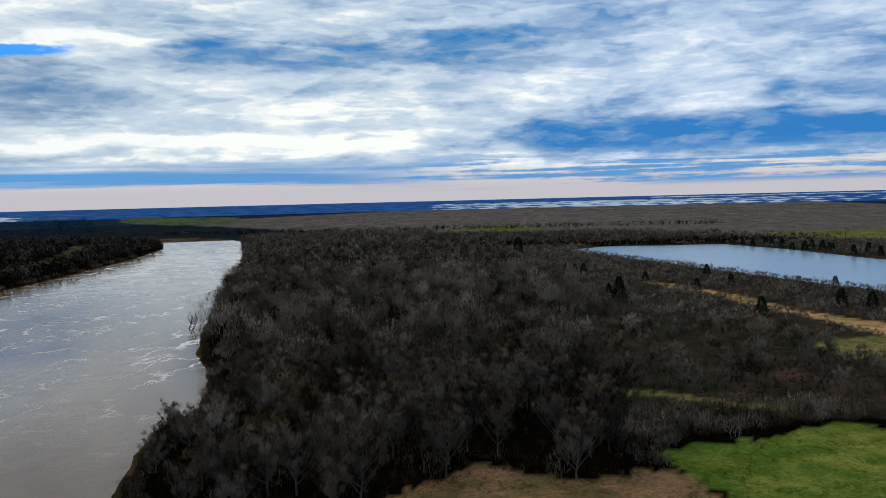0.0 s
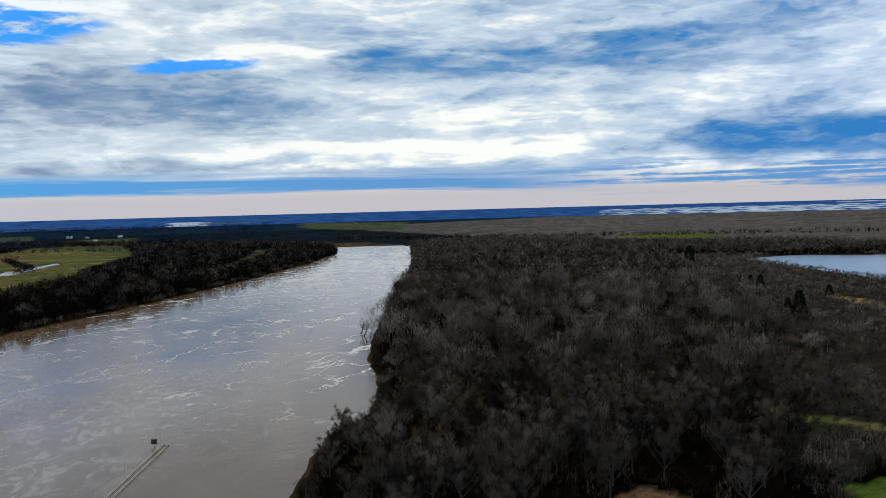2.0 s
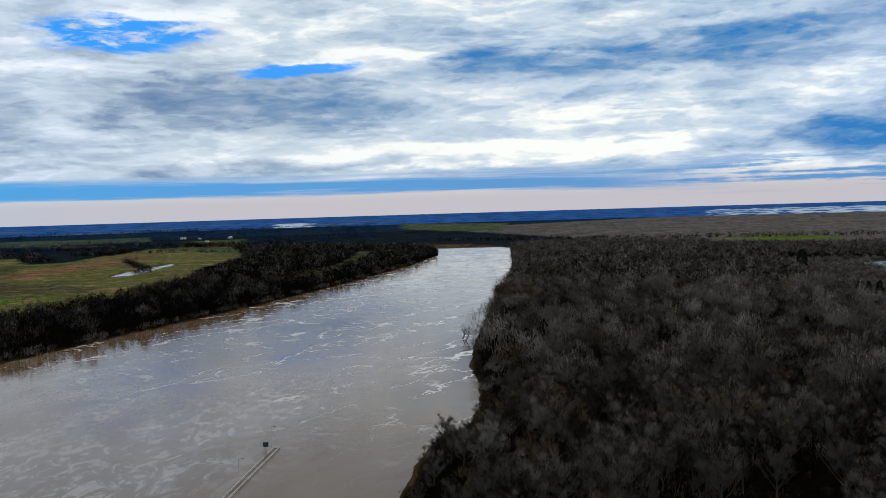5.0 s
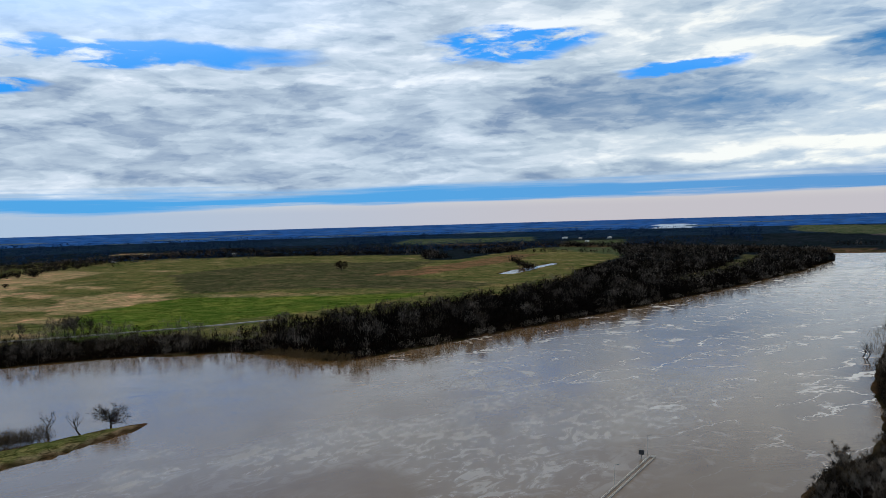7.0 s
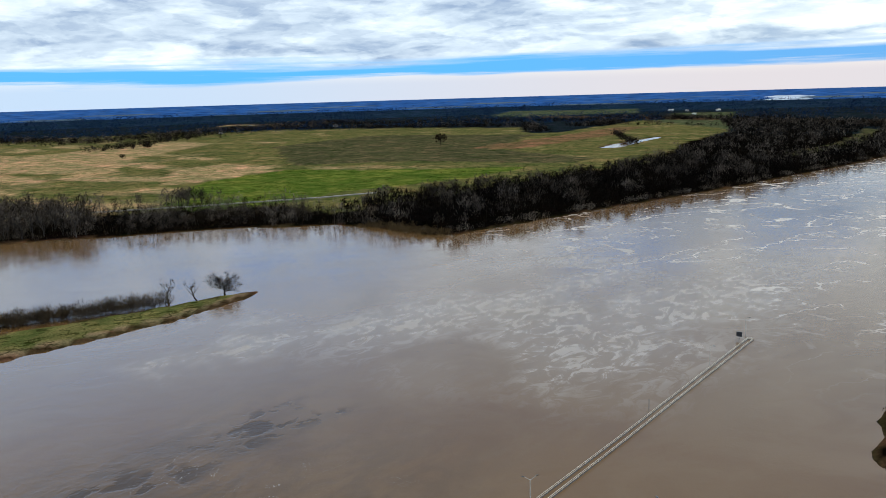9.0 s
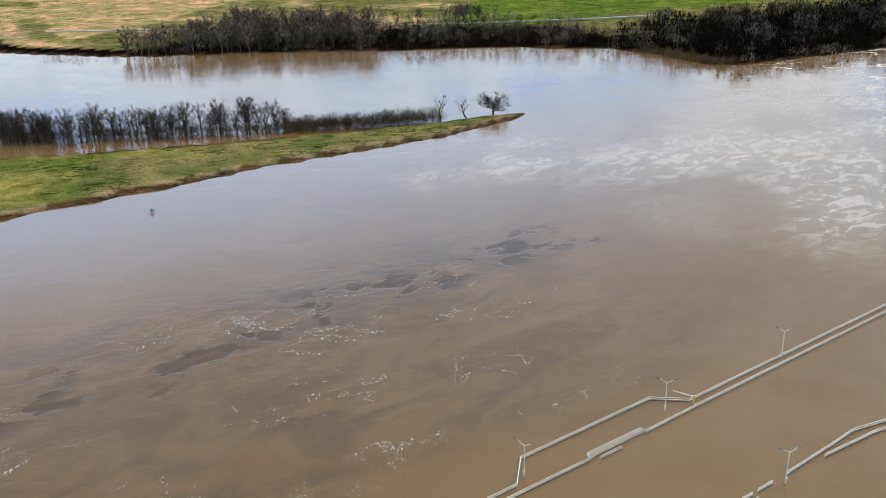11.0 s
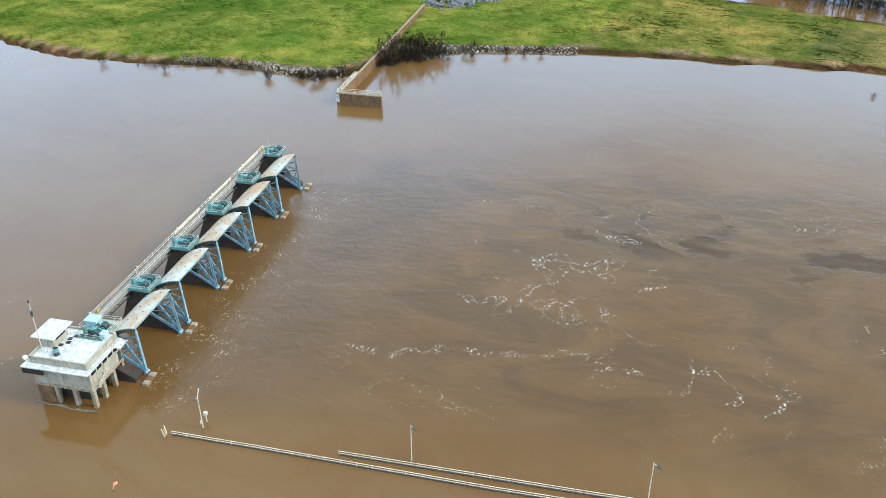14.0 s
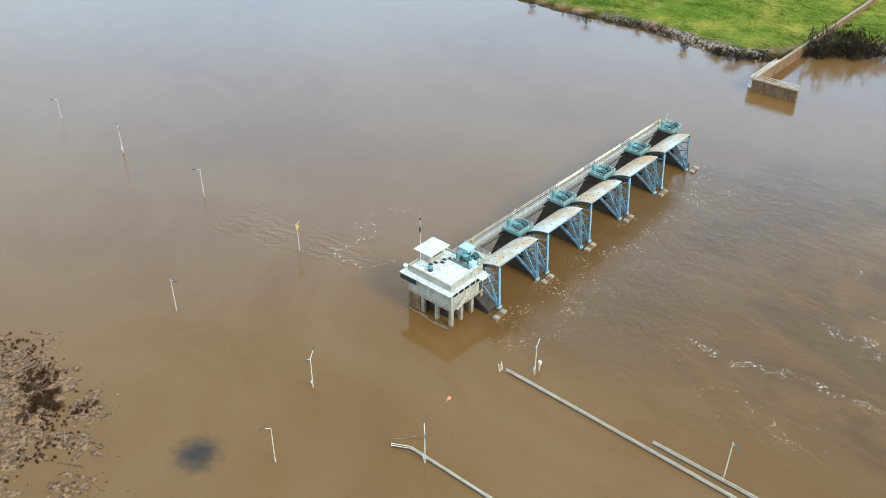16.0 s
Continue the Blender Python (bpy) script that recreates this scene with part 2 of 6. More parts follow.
def make_ground_material():
    m, n = material("land")
    at = place_of(n)
    cover = n.add("ShaderNodeVertexColor", space="cover")
    big = n.noise(at, 0.012, 5, 0.6, 0.5)
    mid = n.noise(at, 0.09, 6, 0.65)
    fine = n.noise(at, 0.8, 4, 0.7)
    color = n.mix(n.span(big, 0.3, 0.7), n.mix(1.0, cover, rgb(0.78, 0.82, 0.75), "MULTIPLY"), n.mix(1.0, cover, rgb(1.25, 1.15, 1.05), "MULTIPLY"))
    color = n.mix(n.span(mid, 0.3, 0.7), n.mix(1.0, color, rgb(0.68, 0.74, 0.66), "MULTIPLY"), n.mix(1.0, color, rgb(1.22, 1.16, 1.15), "MULTIPLY"))
    color = n.mix(n.span(fine, 0.35, 0.7), n.mix(1.0, color, rgb(0.72, 0.72, 0.70), "MULTIPLY"), n.mix(1.0, color, rgb(1.2, 1.2, 1.2), "MULTIPLY"))
    turned_ground = n.add("ShaderNodeVectorRotate", ("Vector", at), ("Angle", radians(-75)))
    turned_ground.node.rotation_type = "Z_AXIS"
    sward = n.noise(at, 0.035, 5, 0.6, 0.8)
    color = n.mix(n.span(sward, 0.38, 0.62), n.mix(1.0, color, rgb(0.66, 0.80, 0.62), "MULTIPLY"), n.mix(1.0, color, rgb(1.20, 1.10, 1.06), "MULTIPLY"))
    furrow = n.span(n.math("ABSOLUTE", n.math("SUBTRACT", n.noise(at, 0.022, 3, 0.5, 0.6), 0.5)), 0.002, 0.009, 1.0, 0.0)
    split = n.tree.nodes.new("ShaderNodeSeparateXYZ")
    n.tree.links.new(at, split.inputs[0])
    # cattle paths and washed cracks cut the grass of the spit alone
    cut = n.math("MULTIPLY", n.span(split.outputs[1], -150.0, -115.0), n.span(split.outputs[0], -330.0, -345.0))
    cut = n.math("MULTIPLY", cut, n.span(n.noise(at, 0.03, 2, 0.5), 0.40, 0.52))
    furrow = n.math("MULTIPLY", furrow, n.math("ADD", 0.06, cut), clamp=True)
    straw = n.span(n.noise(at, 0.020, 5, 0.62, 0.9), 0.46, 0.62)
    color = n.mix(n.math("MULTIPLY", straw, 0.55), color, n.mix(1.0, color, rgb(1.75, 1.32, 1.55), "MULTIPLY"))
    color = n.mix(n.math("MULTIPLY", furrow, 0.75), color, n.mix(1.0, color, rgb(0.30, 0.36, 0.30), "MULTIPLY"))
    tuft = n.span(n.noise(n.vec("MULTIPLY", turned_ground, (0.55, 1.0, 1.0)), 0.30, 4, 0.6, 0.6), 0.535, 0.575)
    tuft = n.math("MULTIPLY", tuft, n.span(n.noise(at, 0.05, 2, 0.5), 0.36, 0.56))
    color = n.mix(n.math("MULTIPLY", tuft, n.math("ADD", 0.55, n.math("MULTIPLY", cut, 0.4))), color, n.mix(1.0, color, rgb(0.36, 0.38, 0.34), "MULTIPLY"))
    finish(n, color, 0.95, 0.0, bump(n, n.math("ADD", mid, n.math("MULTIPLY", fine, 0.3)), 0.5, 0.8), 0.0)
    return m


def make_water_material():
    m, n = material("muddy_water")
    at = place_of(n)
    # metres down the stream from the dam, and across it
    down = n.vec("DOT_PRODUCT", n.vec("SUBTRACT", at, (-86, -99, 0)), (-0.245, 0.9695, 0), out=1)
    across = n.vec("DOT_PRODUCT", n.vec("SUBTRACT", at, (-86, -99, 0)), (-0.9695, -0.245, 0), out=1)
    stream = n.add("ShaderNodeCombineXYZ", (0, n.math("MULTIPLY", down, 0.55)), (1, across))
    turned = n.add("ShaderNodeVectorRotate", ("Vector", at), ("Angle", radians(12)))
    turned.node.rotation_type = "Z_AXIS"
    along = n.vec("MULTIPLY", turned, (1.0, 0.70, 1.0))
    silt = n.noise(along, 0.012, 5, 0.55, 0.6)
    color = n.ramp(silt, [(0.3, (0.126, 0.060, 0.0170)), (0.5, (0.142, 0.072, 0.0220)), (0.7, (0.150, 0.082, 0.029))])

    def stretch(value, a, b, c, d):
        """1 between b and c, falling to 0 at a and d."""
        return n.math("MULTIPLY", n.span(value, a, b), n.span(value, c, d, 1.0, 0.0))

    # soft patches of mirrored sky: rougher, and painted paler in the colour
    slick = n.span(n.noise(along, 0.026, 5, 0.62, 1.6), 0.40, 0.62)
    color = n.mix(n.math("MULTIPLY", slick, 0.22), color, rgb(0.185, 0.112, 0.050))
    wander = n.math("MULTIPLY", n.math("SUBTRACT", n.noise(at, 0.018, 3, 0.5), 0.5), 40.0)
    mid = n.math("ADD", across, wander)
    # stirred water below the gates, with silt brought up in clouds
    stirred = n.math("MULTIPLY", stretch(down, -6.0, 8.0, 190.0, 320.0), stretch(mid, 4.0, 30.0, 116.0, 146.0))
    cloud = n.span(n.noise(stream, 0.06, 6, 0.62, 1.2), 0.36, 0.66)
    color = n.mix(n.math("MULTIPLY", stirred, n.math("ADD", 0.24, n.math("MULTIPLY", cloud, 0.55))), color, rgb(0.072, 0.038, 0.0135))
    # dark round boils in a trail down the stream, each with a sharp edge
    roll = n.add("ShaderNodeCombineXYZ", (0, n.math("MULTIPLY", down, 0.85)), (1, across))
    bent = n.vec("ADD", roll, n.vec("MULTIPLY", n.vec("SUBTRACT", n.noise(roll, 0.10, 4, 0.6, out=1), (0.5, 0.5, 0.5)), (20.0, 20.0, 0.0)))
    drift = n.math("ADD", across, n.math("MULTIPLY", n.math("SUBTRACT", n.noise(stream, 0.03, 3, 0.5), 0.5), 26.0))
    trail = n.math("MULTIPLY", stretch(down, 40.0, 92.0, 268.0, 292.0), stretch(drift, 82.0, 92.0, 106.0, 116.0))
    trail = n.math("MULTIPLY", trail, n.span(n.noise(stream, 0.035, 3, 0.55), 0.36, 0.50))

    def boils(scale, wide):
        return n.span(n.add("ShaderNodeTexVoronoi", ("Vector", bent), ("Scale", scale)), wide, wide + 0.12, 1.0, 0.0)

    boil = n.math("MAXIMUM", boils(0.060, 0.30), n.math("MAXIMUM", boils(0.125, 0.28), n.math("MULTIPLY", boils(0.25, 0.30), n.span(down, 215.0, 250.0))))
    boil = n.math("MULTIPLY", boil, trail)
    # the largest boil, with a ragged rim
    ragged = n.vec("ADD", roll, n.vec("MULTIPLY", n.vec("SUBTRACT", n.noise(roll, 0.22, 6, 0.65, out=1), (0.5, 0.5, 0.5)), (14.0, 14.0, 0.0)))
    great = n.vec("LENGTH", n.vec("MULTIPLY", n.vec("SUBTRACT", ragged, (114.0, 92.0, 0.0)), (0.10, 0.20, 0.0)), out=1)
    great = n.math("MAXIMUM", n.span(great, 0.75, 1.15, 1.0, 0.0), n.span(n.vec("LENGTH", n.vec("MULTIPLY", n.vec("SUBTRACT", ragged, (103.0, 82.0, 0.0)), (0.40, 0.17, 0.0)), out=1), 0.5, 1.2, 0.6, 0.0))
    boil = n.math("MAXIMUM", boil, n.math("MULTIPLY", great, 0.8))
    color = n.mix(n.math("MULTIPLY", trail, 0.35), color, rgb(0.075, 0.041, 0.017))
    color = n.mix(n.math("MULTIPLY", boil, 0.80), color, rgb(0.050, 0.027, 0.0115))
    # a dark blotch with a ragged edge in the water
    dark_blotch = n.vec("MULTIPLY", n.vec("SUBTRACT", at, (-26.8, -112.4, 0)), (0.20, 0.20, 0))
    dark_blotch = n.span(n.math("ADD", n.vec("LENGTH", dark_blotch, out=1), n.math("MULTIPLY", n.noise(at, 0.5, 4), 0.9)), 0.55, 1.7, 1.0, 0.0)
    color = n.mix(n.math("MULTIPLY", dark_blotch, 0.9), color, rgb(0.016, 0.017, 0.018))
    # foam gathers in torn dotted lines below the dam
    clot = n.math("ADD", n.span(n.noise(at, 1.5, 1, 0.5), 0.60, 0.66), n.math("MULTIPLY", n.span(n.noise(at, 3.4, 1, 0.5), 0.60, 0.67), 0.7), clamp=True)

    def winding(shift, scale, wide):
        """Bands that wander down the stream."""
        field = n.noise(n.vec("ADD", roll, shift), scale, 4, 0.55, 0.6)
        return n.span(n.math("ABSOLUTE", n.math("SUBTRACT", field, 0.51)), 0.1 * wide, wide, 1.0, 0.0)

    bands = n.math("MAXIMUM", winding((0, 0, 0), 0.034, 0.013), n.math("MULTIPLY", winding((40, 90, 3), 0.050, 0.011), 0.9))
    where = n.math("MULTIPLY", n.span(n.noise(stream, 0.040, 3, 0.6), 0.48, 0.60), n.math("MULTIPLY", stretch(down, 14.0, 34.0, 190.0, 260.0), stretch(mid, 10.0, 34.0, 100.0, 118.0)))
    where = n.math("MAXIMUM", where, n.math("MULTIPLY", stretch(down, -66.0, -58.0, -48.0, -40.0), stretch(across, 2.0, 8.0, 26.0, 38.0)))
    near_foam = n.math("MULTIPLY", n.math("MULTIPLY", bands, clot), where)
    seam = n.math("SUBTRACT", n.math("SUBTRACT", across, n.math("MULTIPLY", n.math("SUBTRACT", down, 28.0), 0.17)), n.math("ADD", 33.0, n.math("MULTIPLY", n.math("SUBTRACT", n.noise(at, 0.11, 5, 0.62), 0.5), 15.0)))
    seam = n.math("MULTIPLY", n.span(n.math("ABSOLUTE", seam), 0.2, 1.5, 1.0, 0.0), n.math("MULTIPLY", stretch(down, 18.0, 28.0, 62.0, 80.0), n.span(n.noise(at, 0.20, 4, 0.6), 0.42, 0.54)))
    near_foam = n.math("ADD", near_foam, n.math("MULTIPLY", seam, clot), clamp=True)
    # long wandering lines and short flecks far down the river
    bent_far = n.vec("ADD", along, n.vec("MULTIPLY", n.vec("SUBTRACT", n.noise(along, 0.045, 4, 0.6, out=1), (0.5, 0.5, 0.5)), (34.0, 50.0, 0.0)))

    def line(shift, scale, wide):
        field = n.noise(n.vec("ADD", n.vec("MULTIPLY", bent_far, (1.0, 0.55, 1.0)), shift), scale, 2, 0.5)
        return n.span(n.math("ABSOLUTE", n.math("SUBTRACT", field, 0.5)), 0.25 * wide, wide, 1.0, 0.0)

    lines = n.math("MAXIMUM", line((0, 0, 0), 0.011, 0.005), line((90, 30, 0), 0.016, 0.006))
    broken = n.span(n.noise(along, 0.021, 4, 0.62), 0.46, 0.56)
    flecks = n.span(n.noise(n.vec("MULTIPLY", turned, (0.62, 1.0, 1.0)), 0.055, 4, 0.62, 1.0), 0.585, 0.66)
    far_where = n.span(n.math("ADD", down, n.math("MULTIPLY", across, -0.3)), 360.0, 620.0)
    far_where = n.math("MULTIPLY", far_where, n.span(across, 190.0, 320.0, 1.0, 0.0))
    dense = n.span(n.noise(along, 0.009, 3, 0.6, 0.5), 0.38, 0.56)
    far_foam = n.math("MULTIPLY", n.math("ADD", n.math("MULTIPLY", lines, broken), n.math("MULTIPLY", n.math("MULTIPLY", flecks, dense), 0.75), clamp=True), far_where)
    # sheets of fine foam with the water's bright sheen painted in, one below the dam's tail water and one off the spit
    sheet = n.math("MAXIMUM", n.math("MULTIPLY", stretch(down, 285.0, 370.0, 520.0, 640.0), stretch(mid, -20.0, 40.0, 150.0, 200.0)),
                   n.math("MULTIPLY", stretch(down, 250.0, 275.0, 335.0, 365.0), stretch(mid, 150.0, 172.0, 225.0, 250.0)))
    combed = n.add("ShaderNodeCombineXYZ", (0, n.math("MULTIPLY", down, 0.62)), (1, across))
    fleck = n.span(n.noise(combed, 0.115, 6, 0.66, 1.2), 0.45, 0.60)
    sheet = n.math("MULTIPLY", n.math("MULTIPLY", sheet, n.span(n.noise(stream, 0.016, 3, 0.55, 0.6), 0.34, 0.56)), n.math("ADD", 0.22, n.math("MULTIPLY", fleck, 0.55)))
    foam = n.math("ADD", n.math("ADD", near_foam, n.math("MULTIPLY", far_foam, 0.85)), n.math("MULTIPLY", sheet, 0.62), clamp=True)
    color = n.mix(n.math("MULTIPLY", foam, 0.9), color, rgb(0.64, 0.58, 0.50))
    swell = n.noise(along, 0.10, 4, 0.55, 0.8)
    chop = n.noise(at, 0.8, 3, 0.55, 0.5)
    calm = n.span(n.noise(along, 0.010, 3, 0.5, 0.8), 0.40, 0.62)
    height = n.math("ADD", n.math("MULTIPLY", swell, 0.6), n.math("MULTIPLY", n.math("MULTIPLY", chop, n.math("ADD", 0.2, calm)), 0.18))
    # the race below the gates, and the wake of the post in the flooded yard
    race = n.math("MULTIPLY", stretch(down, -16.0, -9.0, 0.0, 45.0), stretch(across, 2.0, 14.0, 104.0, 118.0))
    churn = n.noise(at, 0.20, 4, 0.52, 1.2)
    crest = n.math("MULTIPLY", n.math("MULTIPLY", clot, n.span(n.math("ABSOLUTE", n.math("SUBTRACT", churn, 0.5)), 0.0, 0.10, 1.0, 0.0)), n.math("MULTIPLY", race, n.math("MULTIPLY", n.span(n.noise(at, 0.12, 3, 0.6), 0.46, 0.60), n.span(down, -7.0, 9.0, 1.0, 0.0))))
    # the dam's shade and reflection on the race, put into the colour
    color = n.mix(n.math("MULTIPLY", race, 0.5), color, rgb(0.088, 0.045, 0.0145))
    color = n.mix(n.math("MULTIPLY", crest, 0.75), color, rgb(0.52, 0.40, 0.27))
    height = n.math("ADD", height, n.math("MULTIPLY", n.math("MULTIPLY", churn, race), 1.2))
    height = n.math("ADD", height, n.math("MULTIPLY", n.math("MULTIPLY", n.noise(stream, 0.22, 5, 0.6, 0.8), stirred), 0.75))
    height = n.math("ADD", height, n.math("MULTIPLY", boil, -0.35))
    wave_at = n.vec("DOT_PRODUCT", n.vec("SUBTRACT", at, (-70, -166, 0)), (-0.92, -0.39, 0), out=1)
    wave_to = n.vec("DOT_PRODUCT", n.vec("SUBTRACT", at, (-70, -166, 0)), (-0.39, 0.92, 0), out=1)
    wake = n.math("MULTIPLY", n.span(n.math("SUBTRACT", wave_at, n.math("MULTIPLY", wave_to, 0.12)), -4.0, 0.0), n.span(wave_at, 3.0, 16.0, 1.0, 0.0))
    wake = n.math("MULTIPLY", wake, stretch(wave_to, -24.0, -14.0, 12.0, 34.0))
    wake = n.math("MULTIPLY", wake, n.span(n.noise(at, 0.16, 4, 0.6), 0.36, 0.60))
    ripple = n.math("SINE", n.math("MULTIPLY", n.math("ADD", wave_at, n.math("MULTIPLY", n.noise(at, 0.25, 4, 0.6, 0.6), 7.0)), 2.4))
    height = n.math("ADD", height, n.math("MULTIPLY", n.math("MULTIPLY", ripple, wake), 0.30))
    rough = n.math("ADD", n.math("ADD", 0.08, n.math("MULTIPLY", slick, 0.07)), n.math("ADD", n.math("MULTIPLY", foam, 0.5), n.math("MULTIPLY", race, 0.10)))
    finish(n, color, rough, 0.0, bump(n, height, 0.36, 0.40), n.math("SUBTRACT", 0.5, n.math("MULTIPLY", boil, 0.22)), 1.33)
    return m


def make_lake_material():
    m, n = material("sky_tinted_lake_water")
    at = place_of(n)
    # the sky's reflection is partly painted in as a pale blue base
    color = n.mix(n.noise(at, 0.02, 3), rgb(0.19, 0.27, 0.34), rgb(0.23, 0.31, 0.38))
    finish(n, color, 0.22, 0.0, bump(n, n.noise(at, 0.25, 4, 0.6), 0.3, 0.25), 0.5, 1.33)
    return m


def make_tree_material(name, dark, pale, warm):
    m, n = material(name)
    tone = n.add("ShaderNodeVertexColor", space="tone")
    split = n.tree.nodes.new("ShaderNodeSeparateColor")
    n.tree.links.new(tone, split.inputs[0])
    grain = n.noise(place_of(n), 0.35, 3, 0.55)
    color = n.mix(split.outputs[0], rgb(*dark), rgb(*pale))
    color = n.mix(n.math("MULTIPLY", split.outputs[1], 0.7), color, rgb(*warm))
    color = n.mix(n.span(grain, 0.3, 0.7), n.mix(1.0, color, rgb(0.86, 0.86, 0.86), "MULTIPLY"), n.mix(1.0, color, rgb(1.12, 1.12, 1.12), "MULTIPLY"))
    finish(n, color, 1.0, spec=0.0)
    return m


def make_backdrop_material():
    """Far country with the blue of haze in its colours: woods with pale clearings and sheets of flood water."""
    m, n = material("far_country_haze_tint")
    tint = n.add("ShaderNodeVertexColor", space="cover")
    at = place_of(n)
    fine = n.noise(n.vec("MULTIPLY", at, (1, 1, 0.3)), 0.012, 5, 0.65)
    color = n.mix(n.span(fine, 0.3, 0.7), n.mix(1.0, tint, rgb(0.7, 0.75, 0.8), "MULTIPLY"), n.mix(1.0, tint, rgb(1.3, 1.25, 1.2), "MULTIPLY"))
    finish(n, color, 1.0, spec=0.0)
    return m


LAND = make_ground_material()
WATER = make_water_material()
LAKE_WATER = make_lake_material()
# the dark end of the bare twigs is near black, woodland shade included
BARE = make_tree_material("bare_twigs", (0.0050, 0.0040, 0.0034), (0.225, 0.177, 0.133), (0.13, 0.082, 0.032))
BARK = make_tree_material("grey_bark", (0.03, 0.025, 0.021), (0.15, 0.13, 0.11), (0.09, 0.065, 0.04))
# twigs of the distant woods, blue haze mixed into the colours
HAZE_TINTED = make_tree_material("far_woods_haze_tint", (0.010, 0.024, 0.055), (0.020, 0.045, 0.095), (0.018, 0.03, 0.05))
DRIFT = make_tree_material("red_brown_drift_twigs", (0.028, 0.016, 0.009), (0.22, 0.14, 0.085), (0.085, 0.036, 0.018))
CEDAR = make_tree_material("dark_cedar", (0.012, 0.016, 0.010), (0.022, 0.03, 0.016), (0.02, 0.024, 0.012))
FAR = make_backdrop_material()
CONCRETE = worn("stained_concrete", (0.40, 0.34, 0.25), (0.30, 0.24, 0.16), 0.5, 0.9, stain=(0.17, 0.08, 0.03), amount=0.85)
# dark brown concrete for the piers and the walls under the house
DARK_CONCRETE = worn("dark_brown_concrete", (0.052, 0.038, 0.027), (0.030, 0.023, 0.017), 0.5, 0.8, stain=(0.10, 0.055, 0.03), amount=0.6)
WHITE_ROOF = worn("white_roof_coating", (0.72, 0.72, 0.69), (0.46, 0.47, 0.43), 0.8, 0.7, stain=(0.26, 0.22, 0.17), amount=0.7)
BROWN_CONCRETE = worn("brown_stained_concrete", (0.25, 0.140, 0.062), (0.145, 0.078, 0.036), 0.35, 0.9, stain=(0.05, 0.032, 0.02), amount=0.75)
TAN_CONCRETE = worn("tan_weathered_concrete", (0.33, 0.25, 0.16), (0.22, 0.155, 0.095), 0.5, 0.9, stain=(0.10, 0.065, 0.04), amount=0.7)
GREY_WALL = worn("pale_grey_wall", (0.46, 0.42, 0.34), (0.35, 0.31, 0.24), 0.6, 0.8, stain=(0.19, 0.12, 0.07), amount=0.6)
BLUE_STEEL = worn("pale_blue_steel_paint", (0.29, 0.46, 0.53), (0.20, 0.35, 0.43), 0.7, 0.55, stain=(0.09, 0.06, 0.045), amount=0.6)
RUST_PLATE = worn("rusting_gate_plate", (0.50, 0.50, 0.45), (0.44, 0.29, 0.16), 0.15, 0.7, stain=(0.33, 0.19, 0.09), amount=0.45)
GREEN_STEEL = worn("sea_green_machine_paint", (0.13, 0.31, 0.30), (0.09, 0.22, 0.22), 0.9, 0.5, stain=(0.10, 0.08, 0.06), amount=0.5)
DARK_STEEL = worn("dark_machine_steel", (0.05, 0.07, 0.07), (0.035, 0.05, 0.05), 1.2, 0.5)
RAIL_PAINT = worn("weathered_white_rail_paint", (0.82, 0.72, 0.55), (0.66, 0.56, 0.41), 0.8, 0.6, stain=(0.20, 0.13, 0.08), amount=0.6)
GALVANISED = worn("galvanised_steel", (0.66, 0.61, 0.51), (0.54, 0.49, 0.40), 1.0, 0.6, 0.0, stain=(0.2, 0.17, 0.13), amount=0.5)
BLACK = worn("black_painted_steel", (0.02, 0.02, 0.022), (0.03, 0.03, 0.03), 1.0, 0.5)
YELLOW = worn("faded_yellow_paint", (0.55, 0.40, 0.08), (0.45, 0.32, 0.07), 1.0, 0.6)
ORANGE = worn("faded_orange_plastic", (0.62, 0.24, 0.13), (0.52, 0.18, 0.09), 1.0, 0.5)
STONE = worn("pale_riprap_stone", (0.40, 0.34, 0.27), (0.25, 0.21, 0.165), 0.4, 0.95, stain=(0.14, 0.11, 0.08), amount=0.5, relief=0.08)
RUBBLE = worn("grey_broken_stone", (0.20, 0.20, 0.205), (0.13, 0.13, 0.135), 0.3, 0.95, stain=(0.07, 0.065, 0.06), amount=0.5, relief=0.08)
WOOD = worn("wet_driftwood", (0.20, 0.15, 0.10), (0.13, 0.095, 0.065), 0.8, 0.8)
GLASS_DARK = worn("dark_window_glass", (0.02, 0.025, 0.03), (0.03, 0.035, 0.04), 0.5, 0.12)
BLUE_BOX = worn("light_blue_cabinet_paint", (0.42, 0.62, 0.70), (0.36, 0.54, 0.62), 0.8, 0.5)
SILT = worn("silt_and_matted_litter", (0.270, 0.158, 0.080), (0.058, 0.030, 0.015), 1.3, 1.0, stain=(0.075, 0.036, 0.022), amount=0.75, relief=0.3)
ROAD = worn("pale_road_gravel", (0.36, 0.32, 0.27), (0.28, 0.25, 0.20), 0.1, 0.95)

# ---- the plan of the land ----
# right bank, from the lock upstream of the picture to the far bend
EAST_BANK = [(300, -900), (60, -420), (30, -200), (0, -172), (-7, -167), (-6, -159), (-13, -155), (-10, -147), (-16, -140), (-9, -135), (-11, -128), (-3, -123), (8, -112), (14, -40), (4, 60), (-24, 130),
             (-70, 190), (-104, 232), (-116, 262), (-125, 300), (-131, 335), (-124, 372), (-132, 405), (-143, 445), (-166, 500), (-192, 590), (-234, 770),
             (-284, 975), (-330, 1200), (-420, 1560), (-560, 2060), (-700, 2280), (-1300, 2450), (-2600, 2700)]
